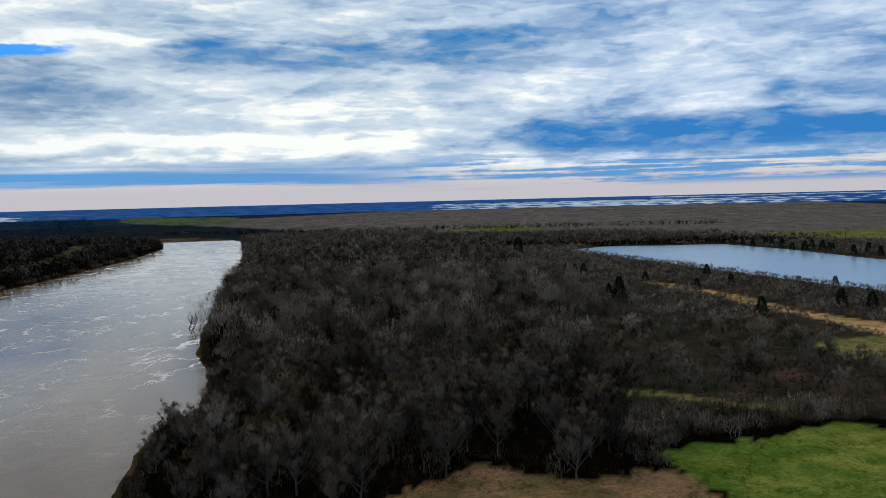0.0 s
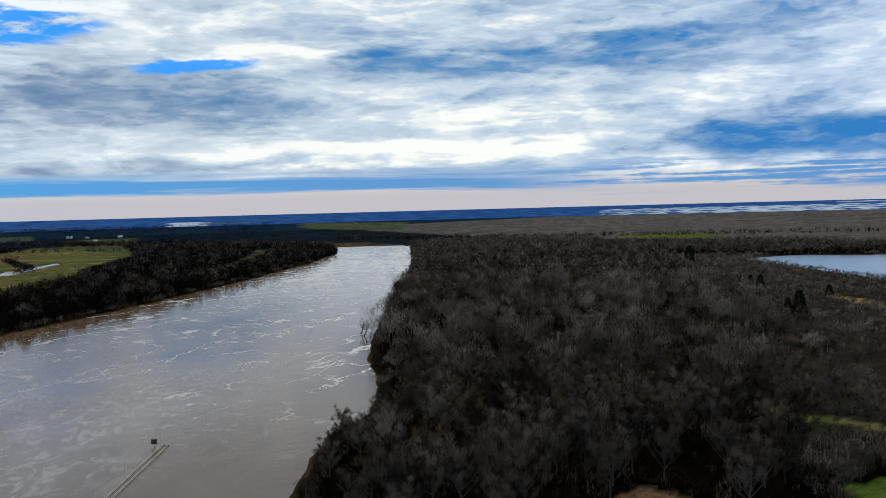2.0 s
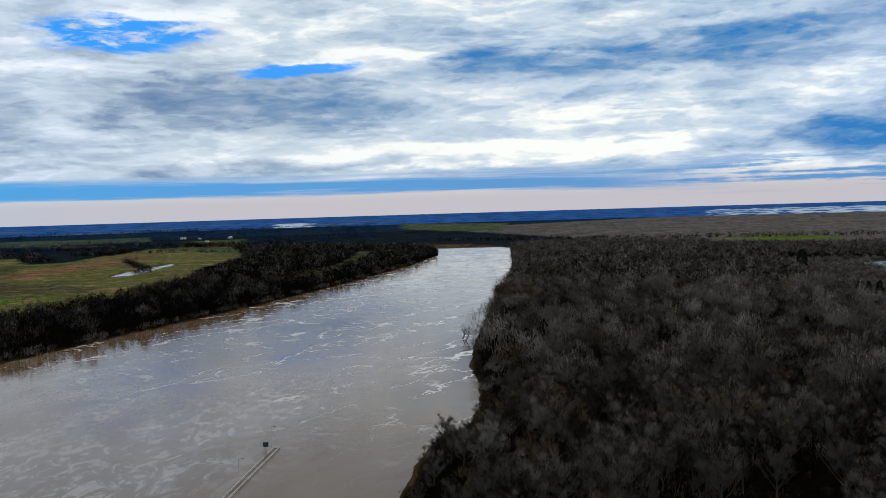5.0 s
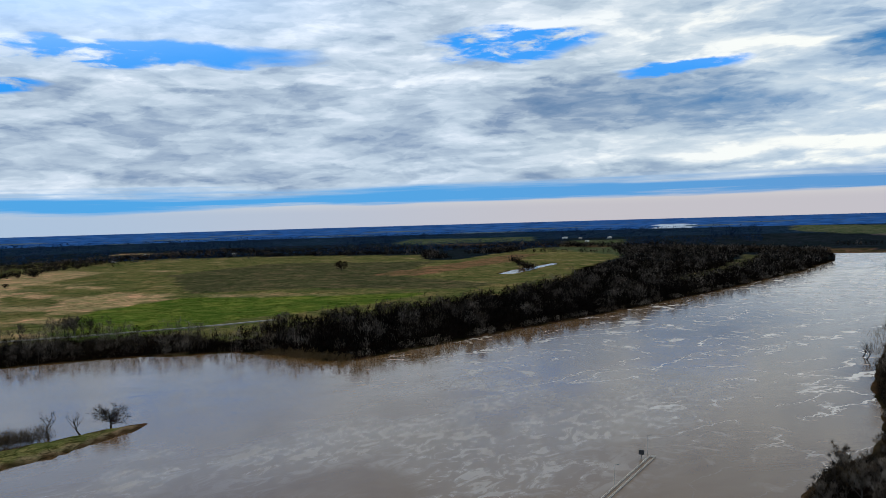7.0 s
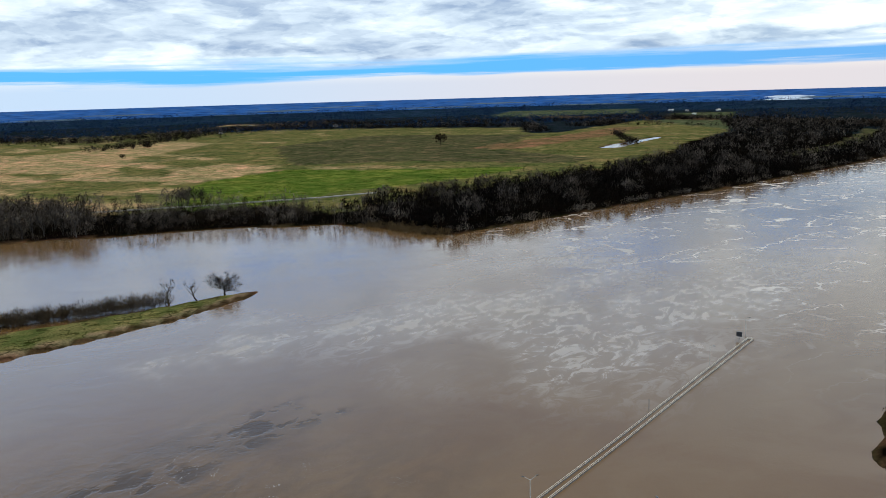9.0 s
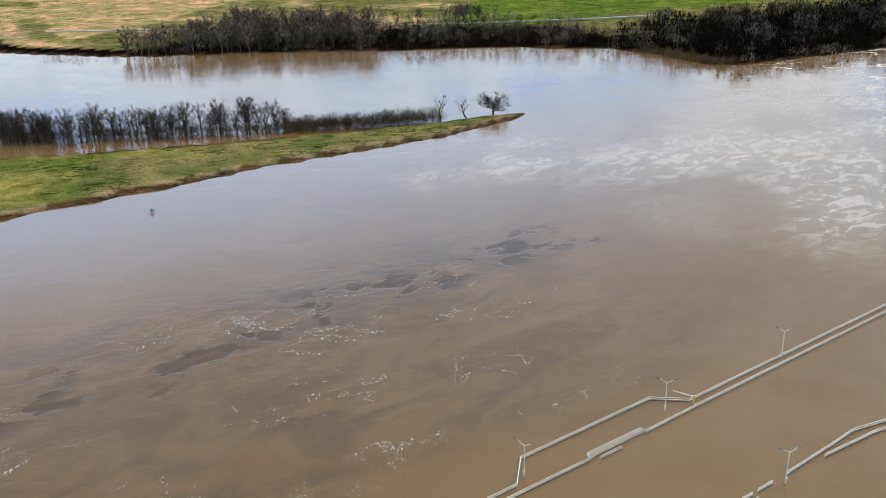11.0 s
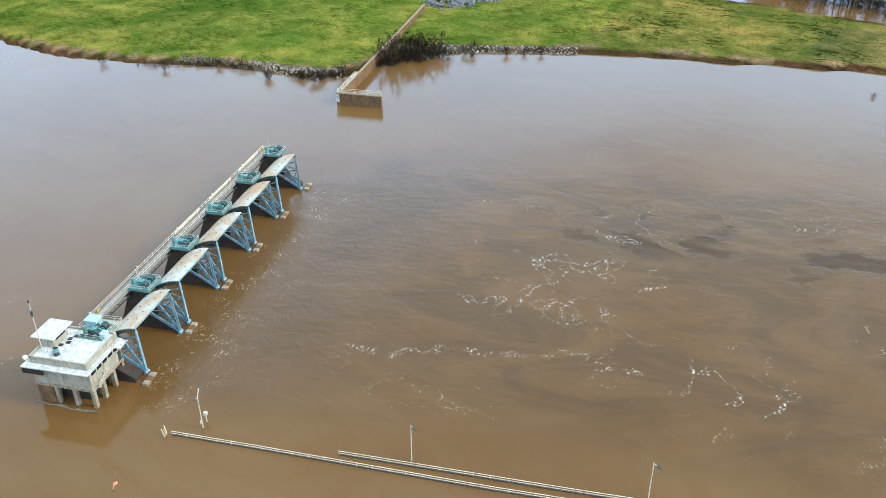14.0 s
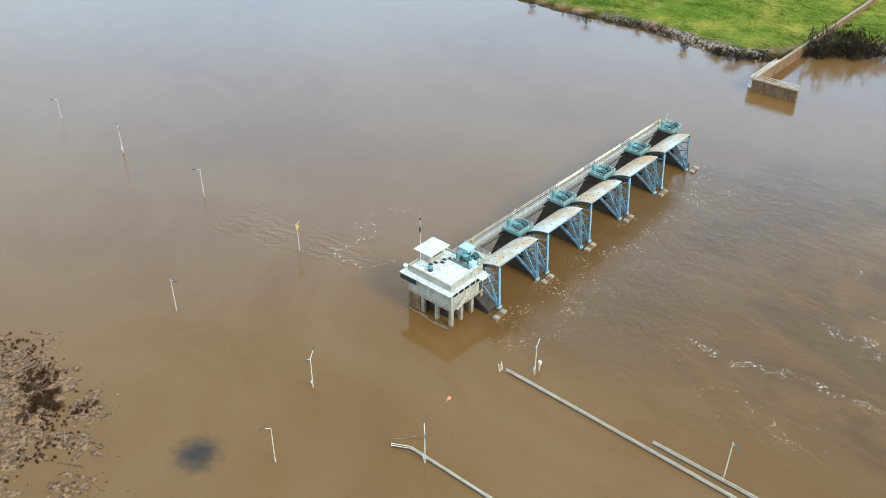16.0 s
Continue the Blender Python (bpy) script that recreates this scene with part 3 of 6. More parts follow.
WEST_BANK = [(-2600, 2560), (-1300, 2300), (-800, 2150), (-700, 1960), (-632, 1752), (-575, 1450), (-530, 1100), (-505, 800), (-499, 594), (-494, 470), (-490, 408), (-505, 388),
             (-545, 390), (-600, 372), (-655, 305), (-690, 215), (-735, 125), (-775, 20), (-805, -22), (-870, -92), (-1050, -400), (-1200, -900)]
SPIT = [(-425, 208), (-414, 197), (-406, 174), (-395, 140), (-389, 104), (-384, 60), (-368, 10), (-355, -45), (-341, -106), (-327, -137), (-314, -163), (-297, -172),
        (-272, -180), (-263, -200), (-262, -224), (-248, -262), (-241, -292), (-240, -325), (-256, -370), (-330, -470), (-500, -640), (-760, -560), (-720, -330), (-580, -190),
        (-512, -124), (-478, -102), (-462, -92), (-454, -50), (-444, 0), (-434, 60), (-430, 110), (-428, 150), (-429, 186), (-430, 200)]
LAKE = [(160, 1425), (230, 1490), (430, 1475), (478, 1290), (508, 1060), (520, 860), (420, 720), (352, 752), (332, 806), (278, 990), (212, 1232)]
POOL = [(-1012, 1225), (-1060, 1330), (-1140, 1520), (-1165, 1540), (-1120, 1390), (-1090, 1310), (-1040, 1200)]


def inside(px, py, poly):
    """Which of the points lie in the polygon."""
    hit = np.zeros(px.shape, bool)
    for (x0, y0), (x1, y1) in zip(poly, poly[1:] + poly[:1]):
        crosses = (y0 > py) != (y1 > py)
        with np.errstate(divide="ignore", invalid="ignore"):
            hit ^= crosses & (px < (x1 - x0) * (py - y0) / (y1 - y0 + 1e-12) + x0)
    return hit


def away(px, py, line, closed=True):
    """The distance of the points from the line."""
    best = np.full(px.shape, 1e9)
    pairs = list(zip(line, line[1:] + line[:1])) if closed else list(zip(line, line[1:]))
    for (x0, y0), (x1, y1) in pairs:
        dx, dy = x1 - x0, y1 - y0
        k = np.clip(((px - x0) * dx + (py - y0) * dy) / (dx * dx + dy * dy), 0, 1)
        best = np.minimum(best, np.hypot(px - x0 - k * dx, py - y0 - k * dy))
    return best


RIVER = EAST_BANK + WEST_BANK


def wobble(px, py, size, seed=0.0):
    """Smooth wandering values round 0, about 1 high."""
    s = 1.0 / size
    return (np.sin(px * s * 1.7 + 3.1 * np.sin(py * s * 0.9 + seed)) + np.sin(py * s * 2.3 + 2.7 * np.sin(px * s * 1.3 + seed * 2)) + 0.6 * np.sin((px + py) * s * 4.1 + seed)) / 2.6


def shore(px, py):
    """Metres inland: positive on land, negative in water."""
    river = np.where(inside(px, py, RIVER), -1, 1) * away(px, py, RIVER)
    spit = np.where(inside(px, py, SPIT), 1, -1) * away(px, py, SPIT)
    lake = np.where(inside(px, py, LAKE), -1, 1) * away(px, py, LAKE)
    pool = np.where(inside(px, py, POOL), -1, 1) * away(px, py, POOL)
    d = np.minimum(np.maximum(river, spit), np.minimum(lake, pool))
    return d + 1.6 * wobble(px, py, 14) + 0.7 * wobble(px, py, 4, 1.0)


def rise(px, py):
    """The height of the land, or of the bed under the water."""
    d = shore(px, py)
    land = np.clip(d * 0.55, -4.0, 1.1) + np.clip((d - 6) * 0.02, 0, 0.6)
    land = np.where((px > -40) & (px < 22) & (py > -186) & (py < -100), np.minimum(land, -0.7), land)
    return land + 0.15 * wobble(px, py, 30, 2.0) * np.clip(d, 0, 1)


ISLET = [(-2, -178), (-6, -165), (-11, -156.5), (-12.5, -149), (-11, -141.5), (-7, -137), (-8, -131), (-3, -131.5), (1.7, -127), (3, -119), (9, -108), (26, -108), (26, -178)]
ISLET_BITS = ((-14.5, -135.0, 3.0), (-8.6, -128.6, 2.6), (-12.0, -125.2, 1.2), (-12.6, -145.0, 2.0), (-6.5, -117.5, 2.2), (-17.6, -134.2, 0.8), (-13.5, -160.0, 0.9))


def islet_height(px, py):
    """Heaped silt and litter, just clear of the flood, with pools in it."""
    d = np.where(inside(px, py, ISLET), 1, -1) * away(px, py, ISLET)
    for bx, by, size in ISLET_BITS:
        d = np.maximum(d, (size - np.hypot(px - bx, (py - by) * 0.8)) * 0.8)
    rough = 0.34 * wobble(px, py, 2.6, 1.0) + 0.34 * wobble(px, py, 1.0, 2.0) + 0.26 * wobble(px, py, 0.45, 3.0)
    return np.clip(d * 0.16, -0.9, 0.30) + rough + 0.02


EYE, NEAR, REACH = 100.0, 2200.0, 2650.0


def settle(px, py, pz=0.0):
    """Draws the country beyond 2.2 km in under the sky's edge."""
    d = np.hypot(px, py)
    r = np.where(d > NEAR, NEAR + REACH * (1 - NEAR / np.maximum(d, 1)), d)
    k = r / np.maximum(d, 1e-6)
    return px * k, py * k, EYE * (1 - k) + pz * k


def mesh_object(name, verts, faces, mat, colors=None, layer="cover", smooth=False, normals=None):
    """One mesh from arrays of vertices and of triangles or quads."""
    verts, faces = np.asarray(verts, np.float32), np.asarray(faces, np.int32)
    me = bpy.data.meshes.new(name)
    me.vertices.add(len(verts))
    me.vertices.foreach_set("co", verts.ravel())
    size = faces.shape[1]
    me.loops.add(faces.size)
    me.loops.foreach_set("vertex_index", faces.ravel())
    me.polygons.add(len(faces))
    me.polygons.foreach_set("loop_start", np.arange(0, faces.size, size, dtype=np.int32))
    if colors is not None:
        me.color_attributes.new(layer, "FLOAT_COLOR", "POINT").data.foreach_set("color", np.asarray(colors, np.float32).ravel())
    me.update(calc_edges=True)
    if smooth:
        me.polygons.foreach_set("use_smooth", np.ones(len(faces), bool))
    if normals is not None:
        me.polygons.foreach_set("use_smooth", np.ones(len(faces), bool))
        me.normals_split_custom_set_from_vertices(np.asarray(normals, np.float32))
    me.materials.append(mat)
    return new(name, me)


# land cover: colours of grass, soil, stubble; the near-black forest floor has its shade painted in
LUSH, PASTURE, DULL, STUBBLE, SOIL, SHADED_FLOOR, DRY, MUD, TRACK = ((0.104, 0.138, 0.027), (0.134, 0.126, 0.050), (0.086, 0.080, 0.042), (0.36, 0.255, 0.145), (0.125, 0.108, 0.110),
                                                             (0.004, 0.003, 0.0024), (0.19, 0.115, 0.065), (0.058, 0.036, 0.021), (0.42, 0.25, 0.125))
FIELDS = [
    (PASTURE, [(-640, 330), (-720, 180), (-800, 30), (-900, -80), (-1500, -300), (-3000, 500), (-2819, 1275), (-2471, 1548), (-2292, 1657), (-1828, 1783), (-1560, 1530), (-1510, 1604), (-1800, 2270),
               (-1535, 2416), (-1150, 1794), (-968, 1356), (-850, 1160), (-760, 1000), (-690, 560)]),
    (LUSH, [(-740, 330), (-860, 320), (-1050, 450), (-1125, 620), (-1000, 690), (-909, 786), (-850, 840), (-800, 690), (-800, 500)]),
    (DULL, [(-1110, 800), (-1190, 660), (-1700, 900), (-1900, 1300), (-1500, 1500), (-1200, 1080), (-870, 1000), (-850, 910)]),
    (STUBBLE, [(-1050, 400), (-1063, 481), (-1189, 640), (-1330, 610), (-1290, 520), (-1172, 450)]),
    (STUBBLE, [(-900, -40), (-1050, 70), (-1200, 150), (-1600, 200), (-1700, 20), (-1500, -100)]),
    (STUBBLE, [(-1300, 420), (-1620, 560), (-2000, 900), (-2260, 880), (-1830, 347), (-1500, 290)]),
    (DRY, [(-1246, 1078), (-1352, 1372), (-1560, 1900), (-1480, 1900), (-1300, 1560), (-1143, 1099)]),
    (SOIL, [(-300, 2330), (-1600, 4300), (-600, 6500), (2500, 6500), (2000, 3000), (700, 1500), (545, 1700), (450, 1800), (150, 2150)]),
    (LUSH, [(-120, 2530), (-20, 2330), (46, 2250), (206, 2250), (240, 2406), (128, 2560)]),
    (PASTURE, [(545, 1790), (640, 1560), (760, 1400), (1100, 1500), (1200, 1900), (800, 1900)]),
    (LUSH, [(57, 258), (58, 290), (84, 303), (119, 319), (126, 326), (150, 310), (230, 330), (230, 180), (120, 180)]),
    (DRY, [(-60, 215), (-30, 250), (-14, 262), (-3, 284), (24, 260), (54, 275), (62, 245), (130, 180), (60, 120), (-10, 170)]),
    (PASTURE, [(189, 505), (240, 512), (330, 470), (260, 400), (196, 412), (186, 455)]),
    (TRACK, [(166, 866), (203, 722), (222, 622), (240, 505), (290, 420), (310, 430), (262, 550), (234, 640), (213, 740), (180, 866)]),
    (PASTURE, [(50, 398), (92, 369), (126, 348), (122, 341), (88, 360), (45, 388)]),
    ((0.140, 0.140, 0.040), SPIT),
    (PASTURE, [(-421, 204), (-410, 178), (-396, 140), (-389, 104), (-384, 60), (-362, -20), (-425, -20), (-434, 60), (-430, 110), (-427, 150), (-424, 190)]),
    (DULL, [(-650, 1180), (-668, 1350), (-700, 1480), (-750, 1640), (-805, 1800), (-870, 1930), (-910, 1940), (-838, 1760), (-772, 1590), (-724, 1430), (-692, 1230)]),
    (SHADED_FLOOR, [(-500, 392), (-545, 392), (-600, 372), (-655, 305), (-690, 215), (-735, 125), (-780, 10), (-806, 20), (-868, 130), (-826, 225), (-786, 325), (-740, 400), (-640, 400)]),
]
FAR_FIELDS = [[(-2917, 2634), (-2671, 2609), (-2400, 3050), (-2915, 3685), (-3539, 3362)], [(-1640, 2178), (-1180, 1850), (-1535, 2416), (-1970, 3100), (-2168, 2975)],
              [(-1784, 4392), (-1286, 3738), (-1000, 3600), (-1500, 5500), (-2525, 6224)], [(-3300, 1500), (-3000, 1650), (-3050, 1750), (-3500, 1650)]]
# three of the far fields are greyed by haze mixed into their colours
FIELDS += [((0.118, 0.150, 0.032), [(-760, -100), (-330, -112), (-285, -160), (-235, -200), (-230, -400), (-500, -650), (-760, -560)]), ((0.075, 0.092, 0.060), FAR_FIELDS[0]), ((0.085, 0.098, 0.055), FAR_FIELDS[1]), ((0.085, 0.100, 0.060), FAR_FIELDS[2]), (STUBBLE, FAR_FIELDS[3])]
LEVEE_ROAD = [(-1000, -60), (-915, 111), (-859, 221), (-811, 334), (-771, 455), (-760, 520)]


def cover_of(px, py):
    color = np.empty((len(px), 4), np.float32)
    color[:] = (*SHADED_FLOOR, 1)
    jx, jy = px + 4 * wobble(px, py, 40, 3.0) + 2.5 * wobble(px, py, 5, 1.0), py + 4 * wobble(px, py, 40, 4.0) + 2.5 * wobble(px, py, 5, 2.0)
    for tint, poly in FIELDS:
        color[inside(jx, jy, poly), :3] = tint
    outlying = (np.hypot(px, py) > 1900) & (np.abs(color[:, 0] - SHADED_FLOOR[0]) < 0.001)
    floor_left = np.abs(color[:, 0] - SHADED_FLOOR[0]) < 0.001
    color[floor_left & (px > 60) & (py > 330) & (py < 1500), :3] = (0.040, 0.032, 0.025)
    # far wood floor: dark, with blue haze put into the colour
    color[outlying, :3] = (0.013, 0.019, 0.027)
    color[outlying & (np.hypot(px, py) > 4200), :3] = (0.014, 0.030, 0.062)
    west = inside(px, py, FIELDS[0][1]) & (px < -820) & (np.abs(color[:, 0] - PASTURE[0]) < 0.001)
    stripe = wobble(px * 0.35 + py * 0.2, py - px * 0.4, 55, 1.5) + 0.5 * wobble(px, py, 160, 6.0)
    fade = np.clip((900 - py) / 500, 0, 1)
    color[west & (stripe + 0.75 * fade > 1.0), :3] = STUBBLE
    color[west & (stripe + 0.75 * fade > 0.6) & (stripe + 0.75 * fade <= 1.0), :3] = (0.20, 0.165, 0.080)
    d = shore(px, py)
    spit_edge = (away(px, py, SPIT[:18], False) < 9) & (d < 7.5)
    color[spit_edge, :3] = (0.21, 0.155, 0.10)
    edge = (d < np.where(spit_edge, 4.0, 2.6)) & (d > -2)
    color[edge, :3] = MUD
    color[d <= -2, :3] = (0.10, 0.065, 0.04)
    return color


def make_ground():
    angles = np.radians(np.concatenate([np.arange(-30, 181, 0.42), np.arange(184, 330, 4)]))
    radii = np.concatenate([[0.001], np.arange(4, 100, 8), 100 * 1.0155 ** np.arange(0, 206), np.geomspace(2400, 6500, 34)])
    a, r = np.meshgrid(angles, radii)
    px, py = (-np.sin(a) * r).ravel(), (np.cos(a) * r).ravel()
    z = np.where(np.hypot(px, py) < 2400, rise(px, py), 1.2)
    x, y, z = settle(px, py, z)
    rows, cols = a.shape
    i, j = np.meshgrid(np.arange(rows - 1), np.arange(cols), indexing="ij")
    k = (j + 1) % cols
    faces = np.stack([i * cols + j, (i + 1) * cols + j, (i + 1) * cols + k, i * cols + k], -1).reshape(-1, 4)[:, ::-1]
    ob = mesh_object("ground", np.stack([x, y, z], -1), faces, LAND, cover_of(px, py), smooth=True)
    tagged(ob, "flat flood plain of pasture, stubble, soil and forest floor darkened as shade", "ground", kind="structure")
    # the last stretch up to the sky's edge
    far = np.concatenate([np.geomspace(6500, 60000, 60)])
    a, r = np.meshgrid(np.radians(np.concatenate([np.arange(-32, 110, 0.25), np.arange(110, 328, 3)])), far)
    px, py = (-np.sin(a) * r).ravel(), (np.cos(a) * r).ravel()
    x, y, z = settle(px, py, 0.0)
    z -= np.clip((np.hypot(px, py) - 22000) / 38000, 0, 1) * 18
    rows, cols = a.shape
    i, j = np.meshgrid(np.arange(rows - 1), np.arange(cols), indexing="ij")
    k = (j + 1) % cols
    faces = np.stack([i * cols + j, (i + 1) * cols + j, (i + 1) * cols + k, i * cols + k], -1).reshape(-1, 4)[:, ::-1]
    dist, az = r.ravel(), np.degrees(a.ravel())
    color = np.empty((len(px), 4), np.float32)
    # distance haze is painted in as blue
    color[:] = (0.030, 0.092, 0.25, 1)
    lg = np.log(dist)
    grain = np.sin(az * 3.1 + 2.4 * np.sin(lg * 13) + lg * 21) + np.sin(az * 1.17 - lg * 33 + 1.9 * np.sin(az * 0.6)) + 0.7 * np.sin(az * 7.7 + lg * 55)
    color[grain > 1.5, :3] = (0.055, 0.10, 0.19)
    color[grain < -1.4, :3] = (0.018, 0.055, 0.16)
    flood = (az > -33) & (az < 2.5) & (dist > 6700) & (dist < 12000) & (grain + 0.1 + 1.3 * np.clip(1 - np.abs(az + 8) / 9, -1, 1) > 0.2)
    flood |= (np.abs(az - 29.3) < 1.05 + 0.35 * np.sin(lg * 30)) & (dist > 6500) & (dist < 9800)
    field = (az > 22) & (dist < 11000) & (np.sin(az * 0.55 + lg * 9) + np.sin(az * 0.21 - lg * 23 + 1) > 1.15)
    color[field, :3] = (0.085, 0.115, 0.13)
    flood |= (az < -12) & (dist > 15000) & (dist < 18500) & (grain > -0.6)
    # pale flood water: the reflected sky painted as plain colour
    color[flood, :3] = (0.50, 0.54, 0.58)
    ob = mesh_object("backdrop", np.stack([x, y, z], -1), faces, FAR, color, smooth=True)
    tagged(ob, "far wooded country with blue haze in its colours", "distance", kind="structure")


make_ground()


def make_water():
    angles = np.radians(np.arange(0, 360, 3))
    radii = np.concatenate([[0.001], np.geomspace(20, 2195, 28)])
    a, r = np.meshgrid(angles, radii)
    rows, cols = a.shape
    x, y = -np.sin(a) * r, np.cos(a) * r
    i, j = np.meshgrid(np.arange(rows - 1), np.arange(cols), indexing="ij")
    k = (j + 1) % cols
    faces = np.stack([i * cols + j, (i + 1) * cols + j, (i + 1) * cols + k, i * cols + k], -1).reshape(-1, 4)[:, ::-1]
    ob = mesh_object("water", np.stack([x.ravel(), y.ravel(), 0 * x.ravel()], -1), faces, WATER, smooth=True)
    tagged(ob, "brown silty flood water of the swollen river", "water", kind="structure")


make_water()



def make_islet():
    gx, gy = np.meshgrid(np.arange(-24, 24, 0.35), np.arange(-180, -108, 0.35))
    rows, cols = gx.shape
    z = islet_height(gx.ravel(), gy.ravel())
    i, j = np.meshgrid(np.arange(rows - 1), np.arange(cols - 1), indexing="ij")
    a = i * cols + j
    faces = np.stack([a, a + 1, a + cols + 1, a + cols], -1).reshape(-1, 4)
    faces = faces[z[faces].max(1) > -0.5]
    ob = mesh_object("mud_islet", np.stack([gx.ravel(), gy.ravel(), z], -1), faces, SILT)
    tagged(ob, "ragged islet of grey-brown silt and matted litter in the flood", "mud bank", kind="structure")


make_islet()


def make_lake():
    cx, cy = 330, 1120
    verts = [(cx, cy, 0.06)] + [(cx + (x - cx) * 1.04, cy + (y - cy) * 1.04, 0.06) for x, y in LAKE]
    k = len(LAKE)
    faces = [(0, 1 + (i + 1) % k, 1 + i) for i in range(k)]
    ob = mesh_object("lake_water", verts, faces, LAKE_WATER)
    tagged(ob, "still water of the oxbow lake, the sky's pale blue in its colour", "water", kind="structure")


make_lake()

# ---- woods ----
rng = np.random.default_rng(5)


def slivers(base, height, spread, count, width, low=0.3, tone=None, shell=0.84, boughs=0, length=0.55):
    """Bare crowns as thin torn twigs on a domed outline: count of them on each trunk. Returns vertices, triangles, tones."""
    n = len(base)
    b = np.repeat(base, count, 0)
    h, s = np.repeat(height, count), np.repeat(spread, count)
    k = n * count
    az = rng.uniform(0, 2 * np.pi, k)
    up = rng.uniform(-0.75, 1, k)
    if boughs:
        # the twigs gather on a few boughs
        pick = np.repeat(np.arange(n), count) * boughs + rng.integers(0, boughs, k)
        az = rng.uniform(0, 2 * np.pi, n * boughs)[pick] + rng.normal(0, 0.32, k)
        up = np.clip(rng.uniform(-0.5, 1, n * boughs)[pick] + rng.normal(0, 0.2, k), -0.9, 1)
    ring = np.sqrt(1 - up * up)
    deep = shell + (1 - shell) * rng.uniform(-1.6, 1.0, k)
    if boughs:
        deep = deep * rng.uniform(0.84, 1.10, n * boughs)[pick]
    half = h * (1 - low) / 2
    lump = 1 + 0.22 * np.sin(az * 3 + np.repeat(rng.uniform(0, 6.3, n), count)) * ring
    off = np.stack([np.cos(az) * ring * s * deep * lump, np.sin(az) * ring * s * deep * lump, up * half * deep], -1)
    mid = b + off + np.stack([0 * h, 0 * h, h - half * 1.05], -1)
    tilt = np.stack([np.cos(az) * ring * 0.45, np.sin(az) * ring * 0.45, 0.75 + 0.4 * np.abs(up)], -1) + rng.normal(0, 0.20, (k, 3))
    tilt /= np.linalg.norm(tilt, axis=1, keepdims=True)
    size = rng.uniform(0.5, 1.3, k) * np.clip(s * length, 0.5, 3.2)
    face = np.stack([np.cos(az) * ring, np.sin(az) * ring, up * 0.9 + 0.1], -1) + rng.normal(0, 0.22, (k, 3))
    # most twigs lie along the crown's dome, the rest stand out of it
    face /= np.linalg.norm(face, axis=1, keepdims=True)
    flat = np.where(rng.uniform(0, 1, k) < 0.68, 0.92, 0.1)[:, None]
    tilt = tilt - face * (tilt * face).sum(1, keepdims=True) * flat + rng.normal(0, 0.12, (k, 3))
    tilt /= np.linalg.norm(tilt, axis=1, keepdims=True)
    side = np.cross(tilt, face)
    side /= np.linalg.norm(side, axis=1, keepdims=True) + 1e-9
    w = (width * rng.uniform(0.5, 1.5, k))[:, None]
    a = mid - tilt * (size * 0.5)[:, None]
    out = np.cross(2 * side * w, tilt)
    side = side * np.where((out * face).sum(1) < 0, -1, 1)[:, None]
    verts = np.stack([a - side * w, a + side * w, mid + tilt * (size * 0.5)[:, None]], 1).reshape(-1, 3)
    faces = np.arange(3 * k).reshape(-1, 3)
    # the crown shades as one rounded mass of boughs
    dome = np.stack([np.cos(az) * ring, np.sin(az) * ring, up * 0.9 + 0.15], -1) + 0.35 * face
    dome = np.repeat(dome / np.linalg.norm(dome, axis=1, keepdims=True), 3, 0)
    t = np.zeros((n, 4)) if tone is None else tone
    jitter = np.repeat(rng.uniform(-0.03, 0.03, k), 3)
    tones = np.repeat(np.repeat(t, count, 0), 3, 0)
    tones[:, 0] = np.clip(tones[:, 0] + jitter, 0, 1)
    return verts, faces, tones, dome


def trunks(base, height, width, tone, lean=0.05, top=0.75):
    """Three-sided tapered trunks."""
    n = len(base)
    shift = rng.normal(0, lean, (n, 2)) * height[:, None]
    rings = []
    for at, w in ((-0.03, 1.0), (top * 0.5, 0.7), (top, 0.25)):
        for q in range(3):
            ang = q * 2.094
            rings.append(base + np.stack([shift[:, 0] * at + np.cos(ang) * width * w, shift[:, 1] * at + np.sin(ang) * width * w, height * at], -1))
    verts = np.stack(rings, 1).reshape(-1, 3)
    local = []
    for ring in (0, 3):
        for q in range(3):
            p, r = ring + q, ring + (q + 1) % 3
            local += [(p, r, r + 3), (p, r + 3, p + 3)]
    faces = (np.arange(n)[:, None, None] * 9 + np.array(local)).reshape(-1, 3)
    way = np.array([(math.cos(q * 2.094), math.sin(q * 2.094), 0.1) for q in range(3)] * 3)
    return verts, faces, np.repeat(tone, 9, 0), np.tile(way, (n, 1))


def merge(*sets):
    verts, faces, tones, normals, start = [], [], [], [], 0
    for v, f, t, nrm in sets:
        verts.append(v), faces.append(f + start), tones.append(t), normals.append(nrm)
        start += len(v)
    return np.concatenate(verts), np.concatenate(faces), np.concatenate(tones), np.concatenate(normals)


def scatter(poly, step, holes=(), inland=2.0, keep=1.0):
    """Points on a shaken grid in a polygon, on dry land, out of the holes."""
    xs, ys = [p[0] for p in poly], [p[1] for p in poly]
    gx, gy = np.meshgrid(np.arange(min(xs), max(xs), step), np.arange(min(ys), max(ys), step))
    px, py = gx.ravel() + rng.uniform(-0.5, 0.5, gx.size) * step, gy.ravel() + rng.uniform(-0.5, 0.5, gx.size) * step
    ok = inside(px, py, poly) & (rng.uniform(0, 1, gx.size) < keep)
    px, py = px[ok], py[ok]
    ok = shore(px, py) > inland
    for hole in holes:
        ok &= ~inside(px, py, hole)
    return px[ok], py[ok]


